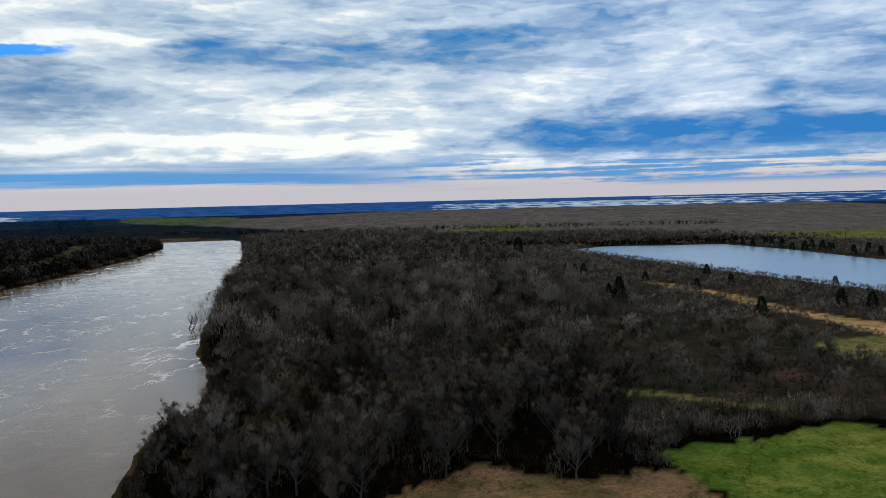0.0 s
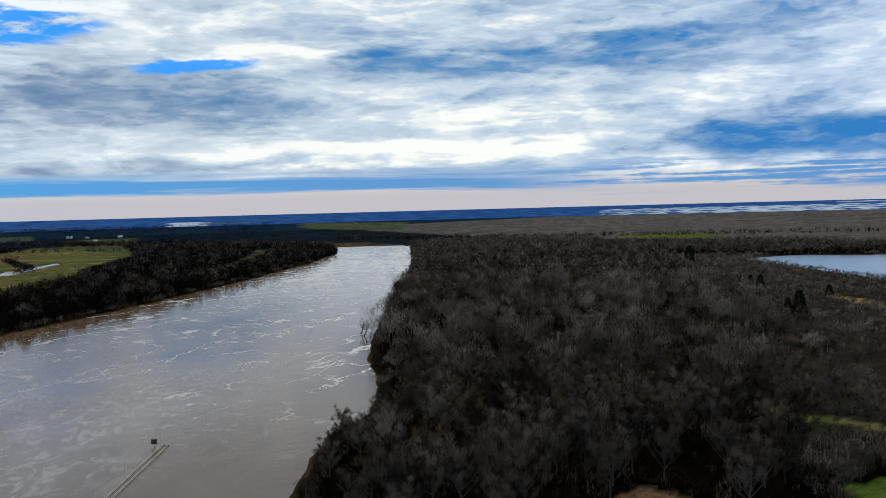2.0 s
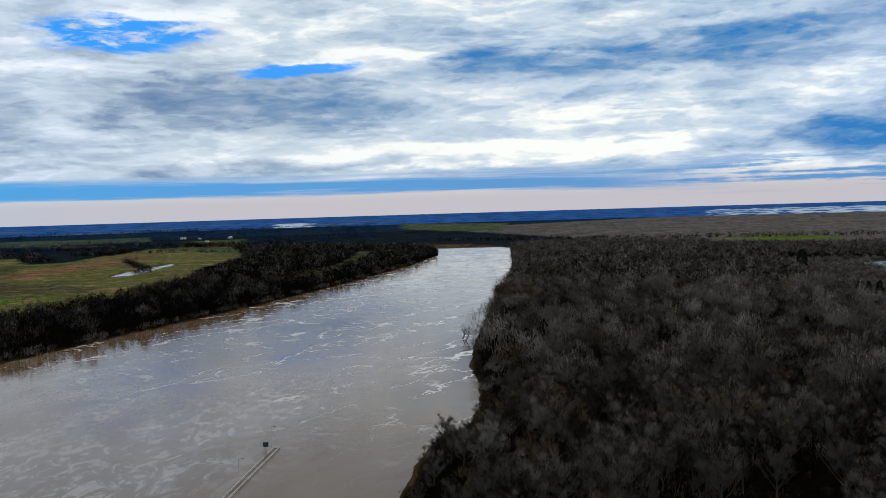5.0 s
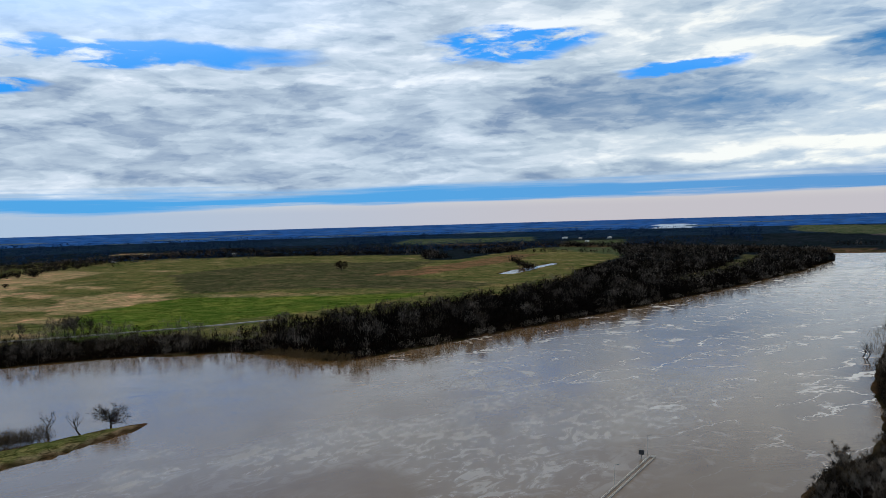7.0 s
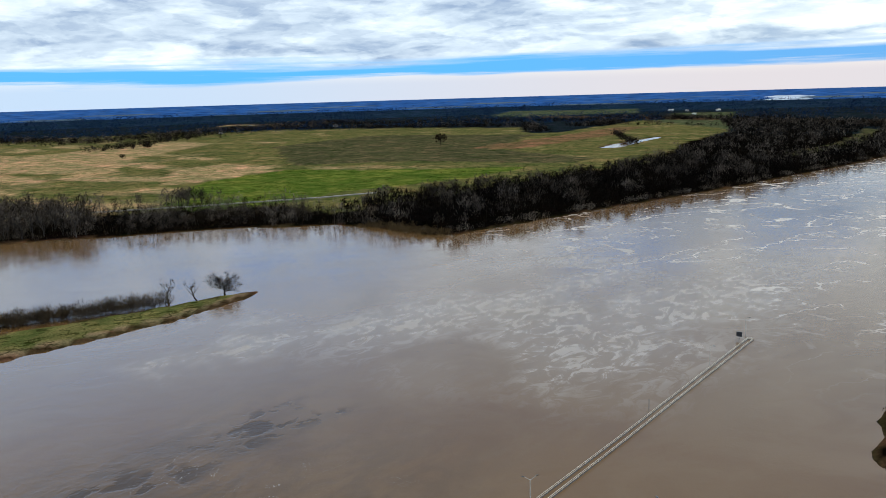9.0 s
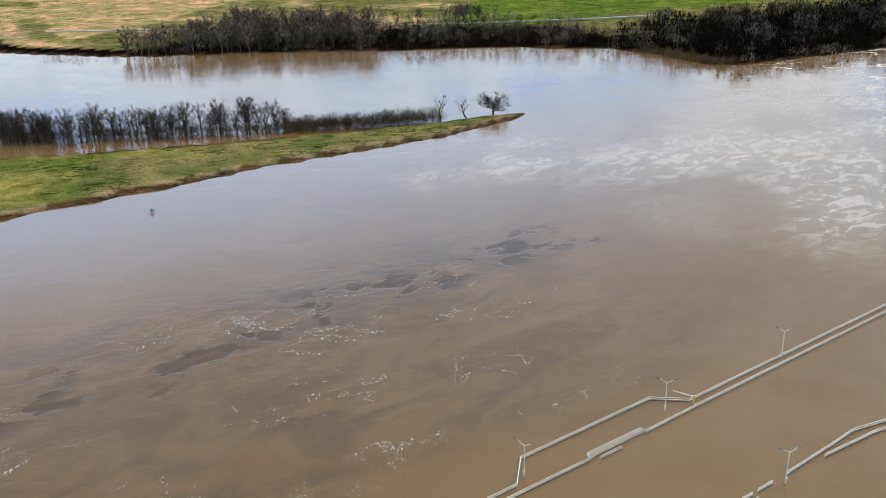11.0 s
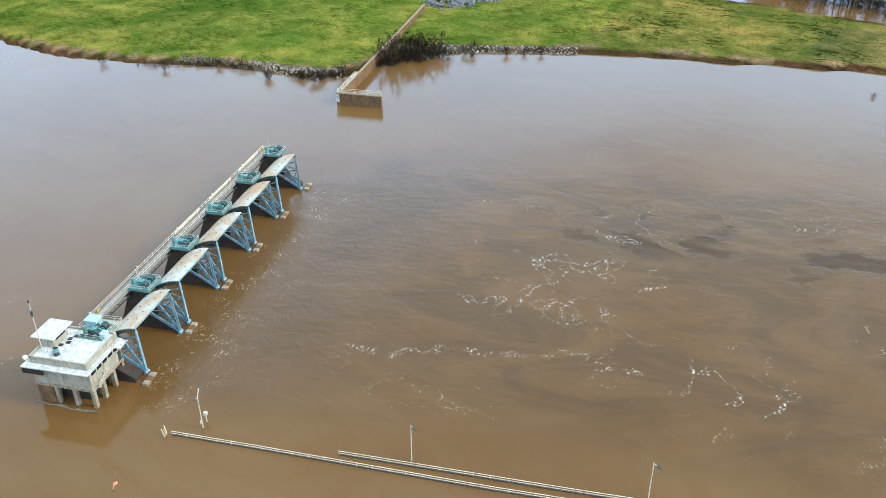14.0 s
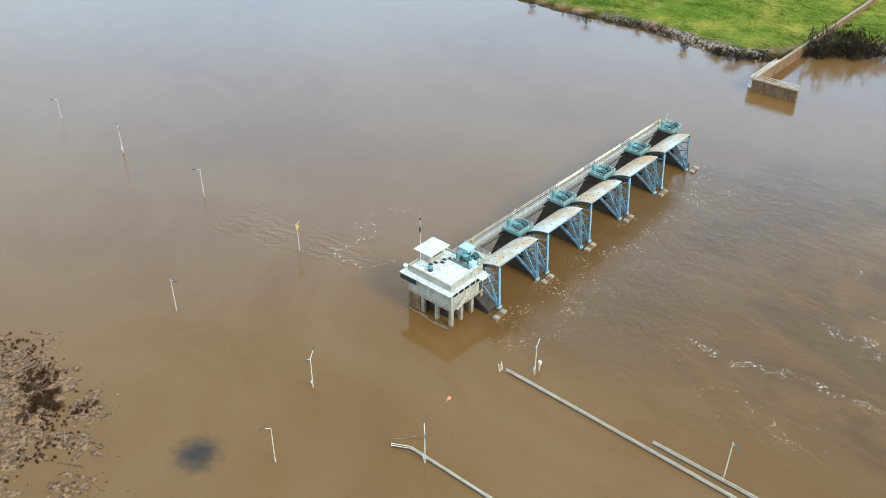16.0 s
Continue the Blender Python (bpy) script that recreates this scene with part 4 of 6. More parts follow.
def clump(px, py):
    """Stands of old tall trees (above 0) and young low growth between them (below 0)."""
    return 0.9 * wobble(px, py, 26, 7.0) + 0.6 * wobble(px, py, 9, 2.0)


def tones_for(px, py):
    n = len(px)
    t = np.ones((n, 4))
    # low growth between the stands is toned darker, for the shaded gaps
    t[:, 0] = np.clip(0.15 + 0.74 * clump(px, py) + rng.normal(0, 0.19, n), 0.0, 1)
    t[:, 1] = np.clip(0.16 + 0.30 * wobble(px, py, 60, 9.0) + (rng.uniform(0, 1, n) < 0.05) * 0.6, 0, 1)
    return t


LOW_SCRUB = [(50, 262), (58, 295), (125, 326), (152, 332), (135, 352), (95, 352), (60, 346), (42, 300)]


def stature(px, py):
    """How tall the trees grow: low scrub round the fields and the clearing, and along the near bank."""
    k = np.where((px > 55) & (py < 560), 0.62, 1.0)
    k = k * np.where((px < 20) & (px > -160) & (py < 440), np.clip(0.40 + shore(px, py) / 55, 0.40, 1.0), 1.0)
    return np.where(inside(px, py, LOW_SCRUB), 0.9, k)


def wood(name, label, px, py, tall, twigs, width, spread=0.26, low=0.25, mat=None, pale=0.0, boughs=0, length=0.55, olive=1.0):
    """Many bare trees in one mesh."""
    n = len(px)
    z = np.maximum(rise(px, py), 0)
    x, y, z = settle(px, py, z)
    base = np.stack([x, y, z], -1)
    height = tall * np.clip(rng.normal(1.0, 0.12, n) + 0.36 * clump(px, py), 0.35, 1.5) * stature(px, py)
    tone = tones_for(px, py)
    tone[:, 0] = np.clip(tone[:, 0] + pale, 0, 1)
    tone[:, 1] *= olive
    # a few great pale crowns, and many small dark ones, among the rest
    draw = rng.uniform(0, 1, n)
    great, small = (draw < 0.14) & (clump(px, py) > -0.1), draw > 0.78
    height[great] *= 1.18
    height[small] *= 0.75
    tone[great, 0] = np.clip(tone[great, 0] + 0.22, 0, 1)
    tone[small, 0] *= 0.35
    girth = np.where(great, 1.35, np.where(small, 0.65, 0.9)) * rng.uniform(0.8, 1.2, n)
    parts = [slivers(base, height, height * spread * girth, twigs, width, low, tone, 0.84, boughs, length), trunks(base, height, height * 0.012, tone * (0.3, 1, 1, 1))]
    verts, faces, tones, normals = merge(*parts)
    ob = mesh_object(name, verts, faces, mat or BARE, tones, "tone", normals=normals)
    return tagged(ob, label, "trees", kind="stuff")


NEAR_FIELDS = [FIELDS[10][1], FIELDS[11][1], FIELDS[12][1], FIELDS[13][1], FIELDS[14][1]]
EAST_WOOD = [(-120, 250), (-135, 340), (-150, 450), (-200, 590), (-290, 975), (-425, 1560), (-560, 2060), (-420, 2330), (130, 2120), (400, 1850), (560, 1600), (700, 1450), (520, 1100), (530, 850),
             (420, 600), (330, 480), (240, 400), (200, 360), (160, 330), (120, 322), (58, 295), (56, 270), (24, 258), (-3, 280), (-30, 245), (-80, 205)]
NEAR_LINE = 430
px, py = scatter(EAST_WOOD, 13.0, NEAR_FIELDS + [[(-160, 2560), (-70, 1990), (220, 1960), (270, 2450)]], 5.0)
ok = ((py > 440) | (shore(px, py) > 7)) & ((clump(px, py) > -0.18) | (rng.uniform(0, 1, len(px)) < 0.15) | (np.hypot(px, py) > 1100))
px, py = px[ok], py[ok]
d = np.hypot(px, py)
brush = (py > 560 - 0.2 * px) & (px > 90 - 0.05 * (py - 700)) & (py < 1500)
near = (d < NEAR_LINE) & (px < 170) & ~inside(px, py, LOW_SCRUB)
NEAR_TREES = (px[near], py[near])
pick = (d >= NEAR_LINE) & (d < 950) & ~brush
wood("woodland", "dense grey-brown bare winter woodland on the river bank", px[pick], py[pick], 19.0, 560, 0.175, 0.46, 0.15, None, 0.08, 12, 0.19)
sx, sy = scatter(EAST_WOOD, 6.4, NEAR_FIELDS, 5.0)
pick = (sy > 560 - 0.2 * sx) & (sx > 90 - 0.05 * (sy - 700)) & (sy < 1500) & ((clump(sx, sy) > -0.5) | (rng.uniform(0, 1, len(sx)) < 0.4))
wood("scrub", "low bare grey scrub beside the sandy track", sx[pick], sy[pick], 6.0, 36, 0.21, 0.72, 0.0, None, 0.30, 4, 0.36, 0.4)
pick = (d >= 950) & ~brush
wood("far_woodland", "grey-brown bare woodland reaching back to the plain", px[pick], py[pick], 15.5, 34, 0.50, 0.54, 0.1, None, 0.12, 5, 0.36)
hx, hy = scatter(LOW_SCRUB, 4.0, NEAR_FIELDS)
wood("hedge_scrub", "low dense grey scrub beside the green field", hx, hy, 6.0, 90, 0.10, 0.52, 0.0, None, 0.12)
ux, uy = scatter(EAST_WOOD, 6.0, NEAR_FIELDS, 4.0)
ok = np.hypot(ux, uy) < 480
# the tone is lowered for the shade under the crowns
wood("undergrowth", "low tangled bare brush, darkened as shade, under the tall trees", ux[ok], uy[ok], 5.5, 36, 0.11, 0.45, 0.0, None, -0.25)

WEST_WOOD = [(-490, 408), (-499, 594), (-505, 800), (-530, 1100), (-575, 1450), (-632, 1752), (-800, 2150), (-1300, 2300), (-1500, 2280), (-1040, 1640), (-760, 1010), (-700, 800), (-690, 560), (-700, 480), (-640, 395), (-560, 395)]
px, py = scatter(WEST_WOOD, 8.0, [FIELDS[17][1]], 4.0)
pick = py < 1000
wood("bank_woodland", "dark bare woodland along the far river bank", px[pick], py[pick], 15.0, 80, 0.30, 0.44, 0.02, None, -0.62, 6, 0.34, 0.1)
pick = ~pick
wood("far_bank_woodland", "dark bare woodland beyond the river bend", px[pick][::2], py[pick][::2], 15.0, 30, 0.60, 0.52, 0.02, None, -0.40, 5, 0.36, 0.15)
px, py = scatter(WEST_WOOD, 5.0, [], -1.0)
ok = (shore(px, py) < 14) & (py < 1500)
wood("bank_brush", "tawny brush along the water's edge", px[ok], py[ok], 4.5, 30, 0.16, 0.6, 0.0, None, 0.0, 0, 0.55, 0.5)
BELT = [(-500, 392), (-545, 392), (-600, 372), (-655, 305), (-690, 215), (-735, 125), (-780, 10), (-800, 15), (-870, 130), (-830, 220), (-790, 320), (-740, 400), (-640, 400)]
px, py = scatter(BELT, 7.0, inland=-2.0)
ok = away(px, py, LEVEE_ROAD, False) > 6
wood("belt_of_trees", "bare grey trees along the flooded bank", px[ok][::2], py[ok][::2], 14.0, 110, 0.11, 0.34, 0.2, None, 0.0, 8, 0.40, 0.4)
px, py = scatter(BELT, 5.0, inland=-4.0)
ok = away(px, py, LEVEE_ROAD, False) > 5
wood("belt_brush", "low bare brush under the trees of the flooded bank", px[ok], py[ok], 4.5, 32, 0.11, 0.55, 0.0, None, -0.2, 0, 0.55, 0.5)


def far_belts():
    """Dark lines of woods across the plain."""
    sets = []
    for (x0, y0), (x1, y1), wide, step in (((-2450, 830), (-3000, 1900), 260, 16), ((-1900, 560), (-2460, 1080), 60, 14), ((-2750, 1750), (-2000, 2250), 120, 15), ((-2050, 2350), (-1400, 2500), 260, 17),
                                           ((-1830, 1800), (-1545, 1575), 50, 10), ((-1800, 2150), (-1640, 1850), 110, 12), ((-1900, 2600), (-1620, 2330), 14, 8), ((-2850, 1330), (-1850, 1850), 110, 13), ((-1700, 2000), (-1180, 1960), 20, 13), ((-3000, 500), (-2300, 760), 200, 16), ((-1300, 1560), (-1010, 1270), 16, 9), ((-2100, 760), (-1960, 720), 14, 8), ((-900, 2500), (700, 2400), 60, 15)):
        length = math.hypot(x1 - x0, y1 - y0)
        count = int(length * wide / step ** 2)
        k, off = rng.uniform(0, 1, count), rng.normal(0, 0.5, count) * wide * 0.6
        nx, ny = -(y1 - y0) / length, (x1 - x0) / length
        sets.append((x0 + (x1 - x0) * k + nx * off, y0 + (y1 - y0) * k + ny * off))
    return np.concatenate([s[0] for s in sets]), np.concatenate([s[1] for s in sets])


px, py = far_belts()
wood("shelter_belt", "dark lines of bare woods across the distant farmland", px, py, 15.0, 14, 1.0, 0.6, 0.02, None, -0.40, 0, 0.55, 0.1)
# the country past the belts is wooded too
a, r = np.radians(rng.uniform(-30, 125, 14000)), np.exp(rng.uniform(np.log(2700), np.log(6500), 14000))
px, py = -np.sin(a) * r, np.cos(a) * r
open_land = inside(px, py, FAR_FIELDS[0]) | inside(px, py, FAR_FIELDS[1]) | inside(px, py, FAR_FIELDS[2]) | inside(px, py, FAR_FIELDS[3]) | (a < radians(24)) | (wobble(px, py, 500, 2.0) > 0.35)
wood("distant_woods", "far dark woods between pale fields, tinted blue for haze", px[~open_land], py[~open_land], 18.0, 6, 2.4, 1.3, 0.0, HAZE_TINTED)

# ---- the dam and the lock ----
# lock frame: x along the lock wall (downstream), y across the river to the far shore
AXIS = Vector((-0.245, 0.9695, 0)).normalized()
ACROSS = Vector((-AXIS.y, AXIS.x, 0))
LOCK = Matrix(((AXIS.x, ACROSS.x, 0, -86), (AXIS.y, ACROSS.y, 0, -99), (0, 0, 1, 0), (0, 0, 0, 1)))


def on_lock(s, n, z=0.0, turn=0.0):
    return LOCK @ pose(s, n, z, 0, 0, turn)


def part(name, bm, mat, parent, label=""):
    """Links a bmesh as one mesh under a thing or a part."""
    me = bpy.data.meshes.new(name)
    bm.to_mesh(me)
    bm.free()
    me.materials.append(mat)
    return part_of(name, me, parent, label)


def part_of(name, me, parent, label="", at=None):
    ob = new(name, me)
    ob.parent = parent
    if at is not None:
        ob.matrix_basis = at
    return tagged(ob, label)


def thing(name, where, label, category, group=""):
    ob = new(name)
    ob.matrix_basis = where
    return tagged(ob, label, category, group)


def box(bm, x0, x1, y0, y1, z0, z1):
    made = bmesh.ops.create_cube(bm, size=1.0)["verts"]
    bmesh.ops.transform(bm, matrix=Matrix.LocRotScale(((x0 + x1) / 2, (y0 + y1) / 2, (z0 + z1) / 2), None, (x1 - x0, y1 - y0, z1 - z0)), verts=made)
    return made


def block(x0, x1, y0, y1, z0, z1, bevel=0.05):
    bm = bmesh.new()
    box(bm, x0, x1, y0, y1, z0, z1)
    if bevel:
        bmesh.ops.bevel(bm, geom=bm.edges[:], offset=bevel, segments=1, affect="EDGES")
    return bm


def bar(bm, a, b, r, sides=6, r2=None):
    """A tapered rod from a to b."""
    a, b = Vector(a), Vector(b)
    turn = (b - a).to_track_quat("Z", "Y").to_matrix().to_4x4()
    made = bmesh.ops.create_cone(bm, cap_ends=True, segments=sides, radius1=r, radius2=r if r2 is None else r2, depth=(b - a).length)["verts"]
    bmesh.ops.transform(bm, matrix=Matrix.Translation((a + b) / 2) @ turn, verts=made)


def rod(a, b, r, sides=6, r2=None):
    bm = bmesh.new()
    bar(bm, a, b, r, sides, r2)
    return bm


def beam(a, b, wide, tall):
    """A straight I-beam from a to b, standing on its web."""
    a, b = Vector(a), Vector(b)
    bm = bmesh.new()
    long = (b - a).length
    for y0, y1, z0, z1 in ((-wide / 2, wide / 2, tall / 2 - wide * 0.16, tall / 2), (-wide / 2, wide / 2, -tall / 2, -tall / 2 + wide * 0.16), (-wide * 0.1, wide * 0.1, -tall / 2 + wide * 0.16, tall / 2 - wide * 0.16)):
        box(bm, 0, long, y0, y1, z0, z1)
    turn = (b - a).to_track_quat("X", "Z").to_matrix().to_4x4()
    bmesh.ops.transform(bm, matrix=Matrix.Translation(a) @ turn, verts=bm.verts[:])
    return bm


def railing(parent, points, mat, post=0.045, pipe=0.045, step=2.4, heights=(1.05, 0.55), low=-0.6):
    """Posts and pipes along a line of points; each post a part that shares one mesh."""
    bm = rod((0, 0, low), (0, 0, heights[0]), post, 5)
    post_mesh = bpy.data.meshes.new("post")
    bm.to_mesh(post_mesh)
    bm.free()
    post_mesh.materials.append(mat)
    for a, b in zip(points, points[1:]):
        a, b = Vector(a), Vector(b)
        for h in heights:
            part("rail", rod(a + Vector((0, 0, h)), b + Vector((0, 0, h)), pipe, 5), mat, parent)
        count = max(1, round((b - a).length / step))
        for i in range(count):
            part_of("post", post_mesh, parent, at=Matrix.Translation(a.lerp(b, i / count)))
    part_of("post", post_mesh, parent, at=Matrix.Translation(points[-1]))


DECK = worn("grey_steel_grating", (0.24, 0.23, 0.21), (0.18, 0.17, 0.155), 0.8, 0.8)
PIER_N = [13.5 + 18.05 * i for i in range(6)]


def make_pier(n):
    """A pier of the dam: tapered body, stepped top, nose of three blocks just over the water."""
    pier = thing("dam_pier", on_lock(0, n), "dark brown concrete dam pier standing in the river", "pier", "piers of the dam")
    bm = bmesh.new()
    profile = [(-28.6, -4), (-14.2, -4), (-14.2, 1.0), (-18.0, 3.0), (-19.8, 9.6), (-24.0, 9.6), (-26.6, 9.2), (-27.2, 8.0), (-25.2, 7.4), (-28.0, 0.5)]
    for side in (-1.45, 1.45):
        for s, z in profile:
            bm.verts.new((s, side * (0.82 if z > 8 else 1.0), z))
    bm.verts.ensure_lookup_table()
    k = len(profile)
    bm.faces.new(bm.verts[:k][::-1])
    bm.faces.new(bm.verts[k:])
    for i in range(k):
        j = (i + 1) % k
        bm.faces.new((bm.verts[i], bm.verts[j], bm.verts[k + j], bm.verts[k + i]))
    bmesh.ops.recalc_face_normals(bm, faces=bm.faces[:])
    bmesh.ops.bevel(bm, geom=bm.edges[:], offset=0.08, segments=1, affect="EDGES")
    part("body", bm, DARK_CONCRETE, pier)
    for i in range(3):
        y = (i - 1) * 1.35
        part("nose_block", block(-12.6 - 0.1 * i, -11.3 - 0.1 * i, y - 0.62, y + 0.62, -1.2, 0.55, 0.06), BROWN_CONCRETE if i == 1 else CONCRETE, pier, "stained concrete block with dark joint")
    return pier


for n in PIER_N:
    make_pier(n)

TRUNNION = (-13.6, 0.4)


def make_gate(n0, n1):
    """A tainter gate drawn up out of the water: curved plate on two braced arm frames."""
    mid, half = (n0 + n1) / 2, (n1 - n0) / 2 - 1.75
    gate = thing("tainter_gate", on_lock(0, mid), "raised pale-blue steel tainter gate with rusting curved plate", "gate", "gates of the dam")
    s0, z0 = TRUNNION
    radius = 10.5
    bm = bmesh.new()
    rows = []
    for i in range(15):
        a = radians(4 + 56 * i / 14)
        rows.append([bm.verts.new((s0 - math.sin(a) * r, y, z0 + math.cos(a) * r)) for r in (radius, radius + 0.16) for y in (-half, half)])
    for p, q in zip(rows, rows[1:]):
        for i, j in ((0, 1), (3, 2), (1, 3), (2, 0)):
            bm.faces.new((p[i], p[j], q[j], q[i]))
    bm.faces.new((rows[0][0], rows[0][2], rows[0][3], rows[0][1]))
    bm.faces.new((rows[-1][0], rows[-1][1], rows[-1][3], rows[-1][2]))
    bmesh.ops.recalc_face_normals(bm, faces=bm.faces[:])
    part("skin_plate", bm, RUST_PLATE, gate, "weathered white plate with rust patches")
    for i, a in enumerate((7, 20, 34, 47, 57)):
        a = radians(a)
        s, z = s0 - math.sin(a) * (radius - 0.35), z0 + math.cos(a) * (radius - 0.35)
        part("girder", beam((s, -half, z), (s, half, z), 0.35, 0.6), BLUE_STEEL, gate)
    for side in (-1, 1):
        y = side * (half - 0.7)
        foot = Vector((s0, side * (half - 0.1), z0))
        tops = []
        for a in (5, 31, 57):
            a = radians(a)
            tip = Vector((s0 - math.sin(a) * (radius - 0.5), y + side * 0.2, z0 + math.cos(a) * (radius - 0.5)))
            tops.append(tip)
            part("arm", beam(foot, tip, 0.42, 0.5), BLUE_STEEL, gate)
        for k in (0.35, 0.6, 0.85):
            for p, q in zip(tops, tops[1:]):
                part("cross_strut", beam(foot.lerp(p, k), foot.lerp(q, k), 0.2, 0.24), BLUE_STEEL, gate)
        part("diagonal_brace", beam(foot.lerp(tops[0], 0.6), foot.lerp(tops[1], 0.85), 0.18, 0.2), BLUE_STEEL, gate)
        part("diagonal_brace", beam(foot.lerp(tops[1], 0.35), foot.lerp(tops[0], 0.6), 0.18, 0.2), BLUE_STEEL, gate)
        part("diagonal_brace", beam(foot.lerp(tops[1], 0.6), foot.lerp(tops[2], 0.85), 0.18, 0.2), BLUE_STEEL, gate)
        part("trunnion", rod(foot + Vector((0, -0.6, 0)), foot + Vector((0, 0.6, 0)), 0.36, 14), BLUE_STEEL, gate)
        # plate's edge rib
        bm = bmesh.new()
        ring = []
        for i in range(10):
            a = radians(4 + 56 * i / 9)
            ring.append([bm.verts.new((s0 - math.sin(a) * r, side * yy, z0 + math.cos(a) * r)) for r in (radius - 0.75, radius) for yy in (half - 0.12, half)])
        for p, q in zip(ring, ring[1:]):
            for i, j in ((0, 1), (3, 2), (1, 3), (2, 0)):
                bm.faces.new((p[i], p[j], q[j], q[i]))
        bmesh.ops.recalc_face_normals(bm, faces=bm.faces[:])
        part("edge_rib", bm, DARK_STEEL, gate)
    # rows of bolts left on the plate
    for i in range(6):
        for a in (12, 24):
            a = radians(a)
            y = -half + (i + 0.5) * half / 3
            r = radius + 0.2
            part("bolt_plate", block(-0.12 + s0 - math.sin(a) * r, 0.12 + s0 - math.sin(a) * r, y - 0.09, y + 0.09, z0 + math.cos(a) * r - 0.06, z0 + math.cos(a) * r + 0.04, 0), DARK_STEEL, gate)
    return gate


for a, b in zip(PIER_N, PIER_N[1:]):
    make_gate(a, b)


def make_hoist(n):
    """The railed platform over a pier with its gate hoist."""
    hoist = thing("hoist_platform", on_lock(-21.6, n + 0.4), "sea-green railed platform with gate hoist machinery", "hoist", "hoists of the dam")
    part("platform", block(-2.6, 2.4, -2.6, 2.6, 9.7, 10.0, 0.03), GREEN_STEEL, hoist)
    part("kick_plate", block(2.32, 2.45, -2.6, 2.6, 10.0, 10.35, 0), GREEN_STEEL, hoist)
    part("kick_plate", block(-2.6, 2.3, 2.52, 2.6, 10.0, 10.35, 0), GREEN_STEEL, hoist)
    part("kick_plate", block(-2.6, 2.3, -2.6, -2.52, 10.0, 10.35, 0), GREEN_STEEL, hoist)
    railing(hoist, [(-2.6, -2.55, 10.0), (2.4, -2.55, 10.0), (2.4, 2.55, 10.0), (-2.6, 2.55, 10.0)], GALVANISED, 0.04, 0.045, 1.7, (1.1, 0.6), 0.0)
    for y in (-1.3, 1.2):
        part("cable_drum", rod((0.9, y - 0.5, 10.75), (0.9, y + 0.5, 10.75), 0.62, 16), DARK_STEEL, hoist)
        part("gear_cover", rod((0.9, y + 0.52, 10.8), (0.9, y + 0.72, 10.8), 0.8, 16), GREEN_STEEL, hoist)
        part("drum_bearing", block(0.6, 1.2, y - 0.75, y - 0.55, 10.0, 10.9, 0.03), GREEN_STEEL, hoist)
    part("gearbox", block(-1.3, -0.1, -0.7, 0.6, 10.0, 11.05, 0.08), GREEN_STEEL, hoist)
    part("motor", rod((-0.7, 0.7, 10.7), (-0.7, 1.6, 10.7), 0.33, 12), DARK_STEEL, hoist)
    part("control_cabinet", block(-2.1, -1.5, -1.6, -0.9, 10.0, 12.1, 0.04), GREEN_STEEL, hoist)
    part("lamp_post", rod((-2.4, 1.9, 10.0), (-2.4, 1.9, 13.0), 0.05, 6), GALVANISED, hoist)
    part("lamp_head", block(-2.55, -2.15, 1.8, 2.0, 12.95, 13.1, 0.02), GALVANISED, hoist)
    part("bracket", beam((2.2, 0, 9.65), (0.4, 0, 7.8), 0.2, 0.25), GREEN_STEEL, hoist)
    return hoist


for n in PIER_N:
    make_hoist(n)


def make_bridge():
    """The narrow service bridge along the upstream side of the piers."""
    bridge = thing("service_bridge", on_lock(-25.0, 0), "narrow pale service bridge with pipe railings along the dam", "footbridge")
    y0, y1 = 14.0, PIER_N[-1] + 2.6
    part("deck", block(-0.95, 0.95, y0, y1, 9.55, 9.75, 0.02), DECK, bridge)
    railing(bridge, [(-0.9, y0, 9.75), (-0.9, y1, 9.75)], RAIL_PAINT, 0.045, 0.05, 2.4, (1.1, 0.58), 0.0)
    railing(bridge, [(0.9, y0, 9.75), (0.9, y1, 9.75)], RAIL_PAINT, 0.045, 0.05, 2.4, (1.1, 0.58), 0.0)
    for x in (-0.8, 0.8):
        part("top_chord", beam((x, y0, 9.42), (x, y1, 9.42), 0.22, 0.24), GREY_WALL, bridge)
        part("bottom_chord", beam((x, y0, 8.2), (x, y1, 8.2), 0.2, 0.22), DARK_STEEL, bridge)
        count = int((y1 - y0) / 1.5)
        for i in range(count):
            a, b = y0 + i * 1.5, y0 + (i + 1) * 1.5
            za, zb = (9.35, 8.25) if i % 2 else (8.25, 9.35)
            part("lattice_bar", rod((x, a, za), (x, b, zb), 0.07, 4), DARK_STEEL, bridge)
    # pale boards tied to the outer railing on the far spans
    for i in (2, 3, 4):
        a, b = PIER_N[i] + 4.0, PIER_N[i + 1] - 1.0
        count = 7
        for k in range(count):
            y = a + (b - a) * k / count
            part("railing_board", block(-0.99, -0.95, y + 0.05, y + (b - a) / count - 0.05, 9.95, 10.85, 0), RAIL_PAINT, bridge)
    part("life_ring_box", block(-0.85, -0.5, 20.0, 20.8, 9.9, 10.7, 0.04), YELLOW, bridge, "yellow box on the railing")
    part("life_ring_box", block(-0.85, -0.4, y1 - 1.5, y1 - 0.5, 9.9, 10.8, 0.04), YELLOW, bridge, "rusty yellow box on the railing")
    return bridge


make_bridge()


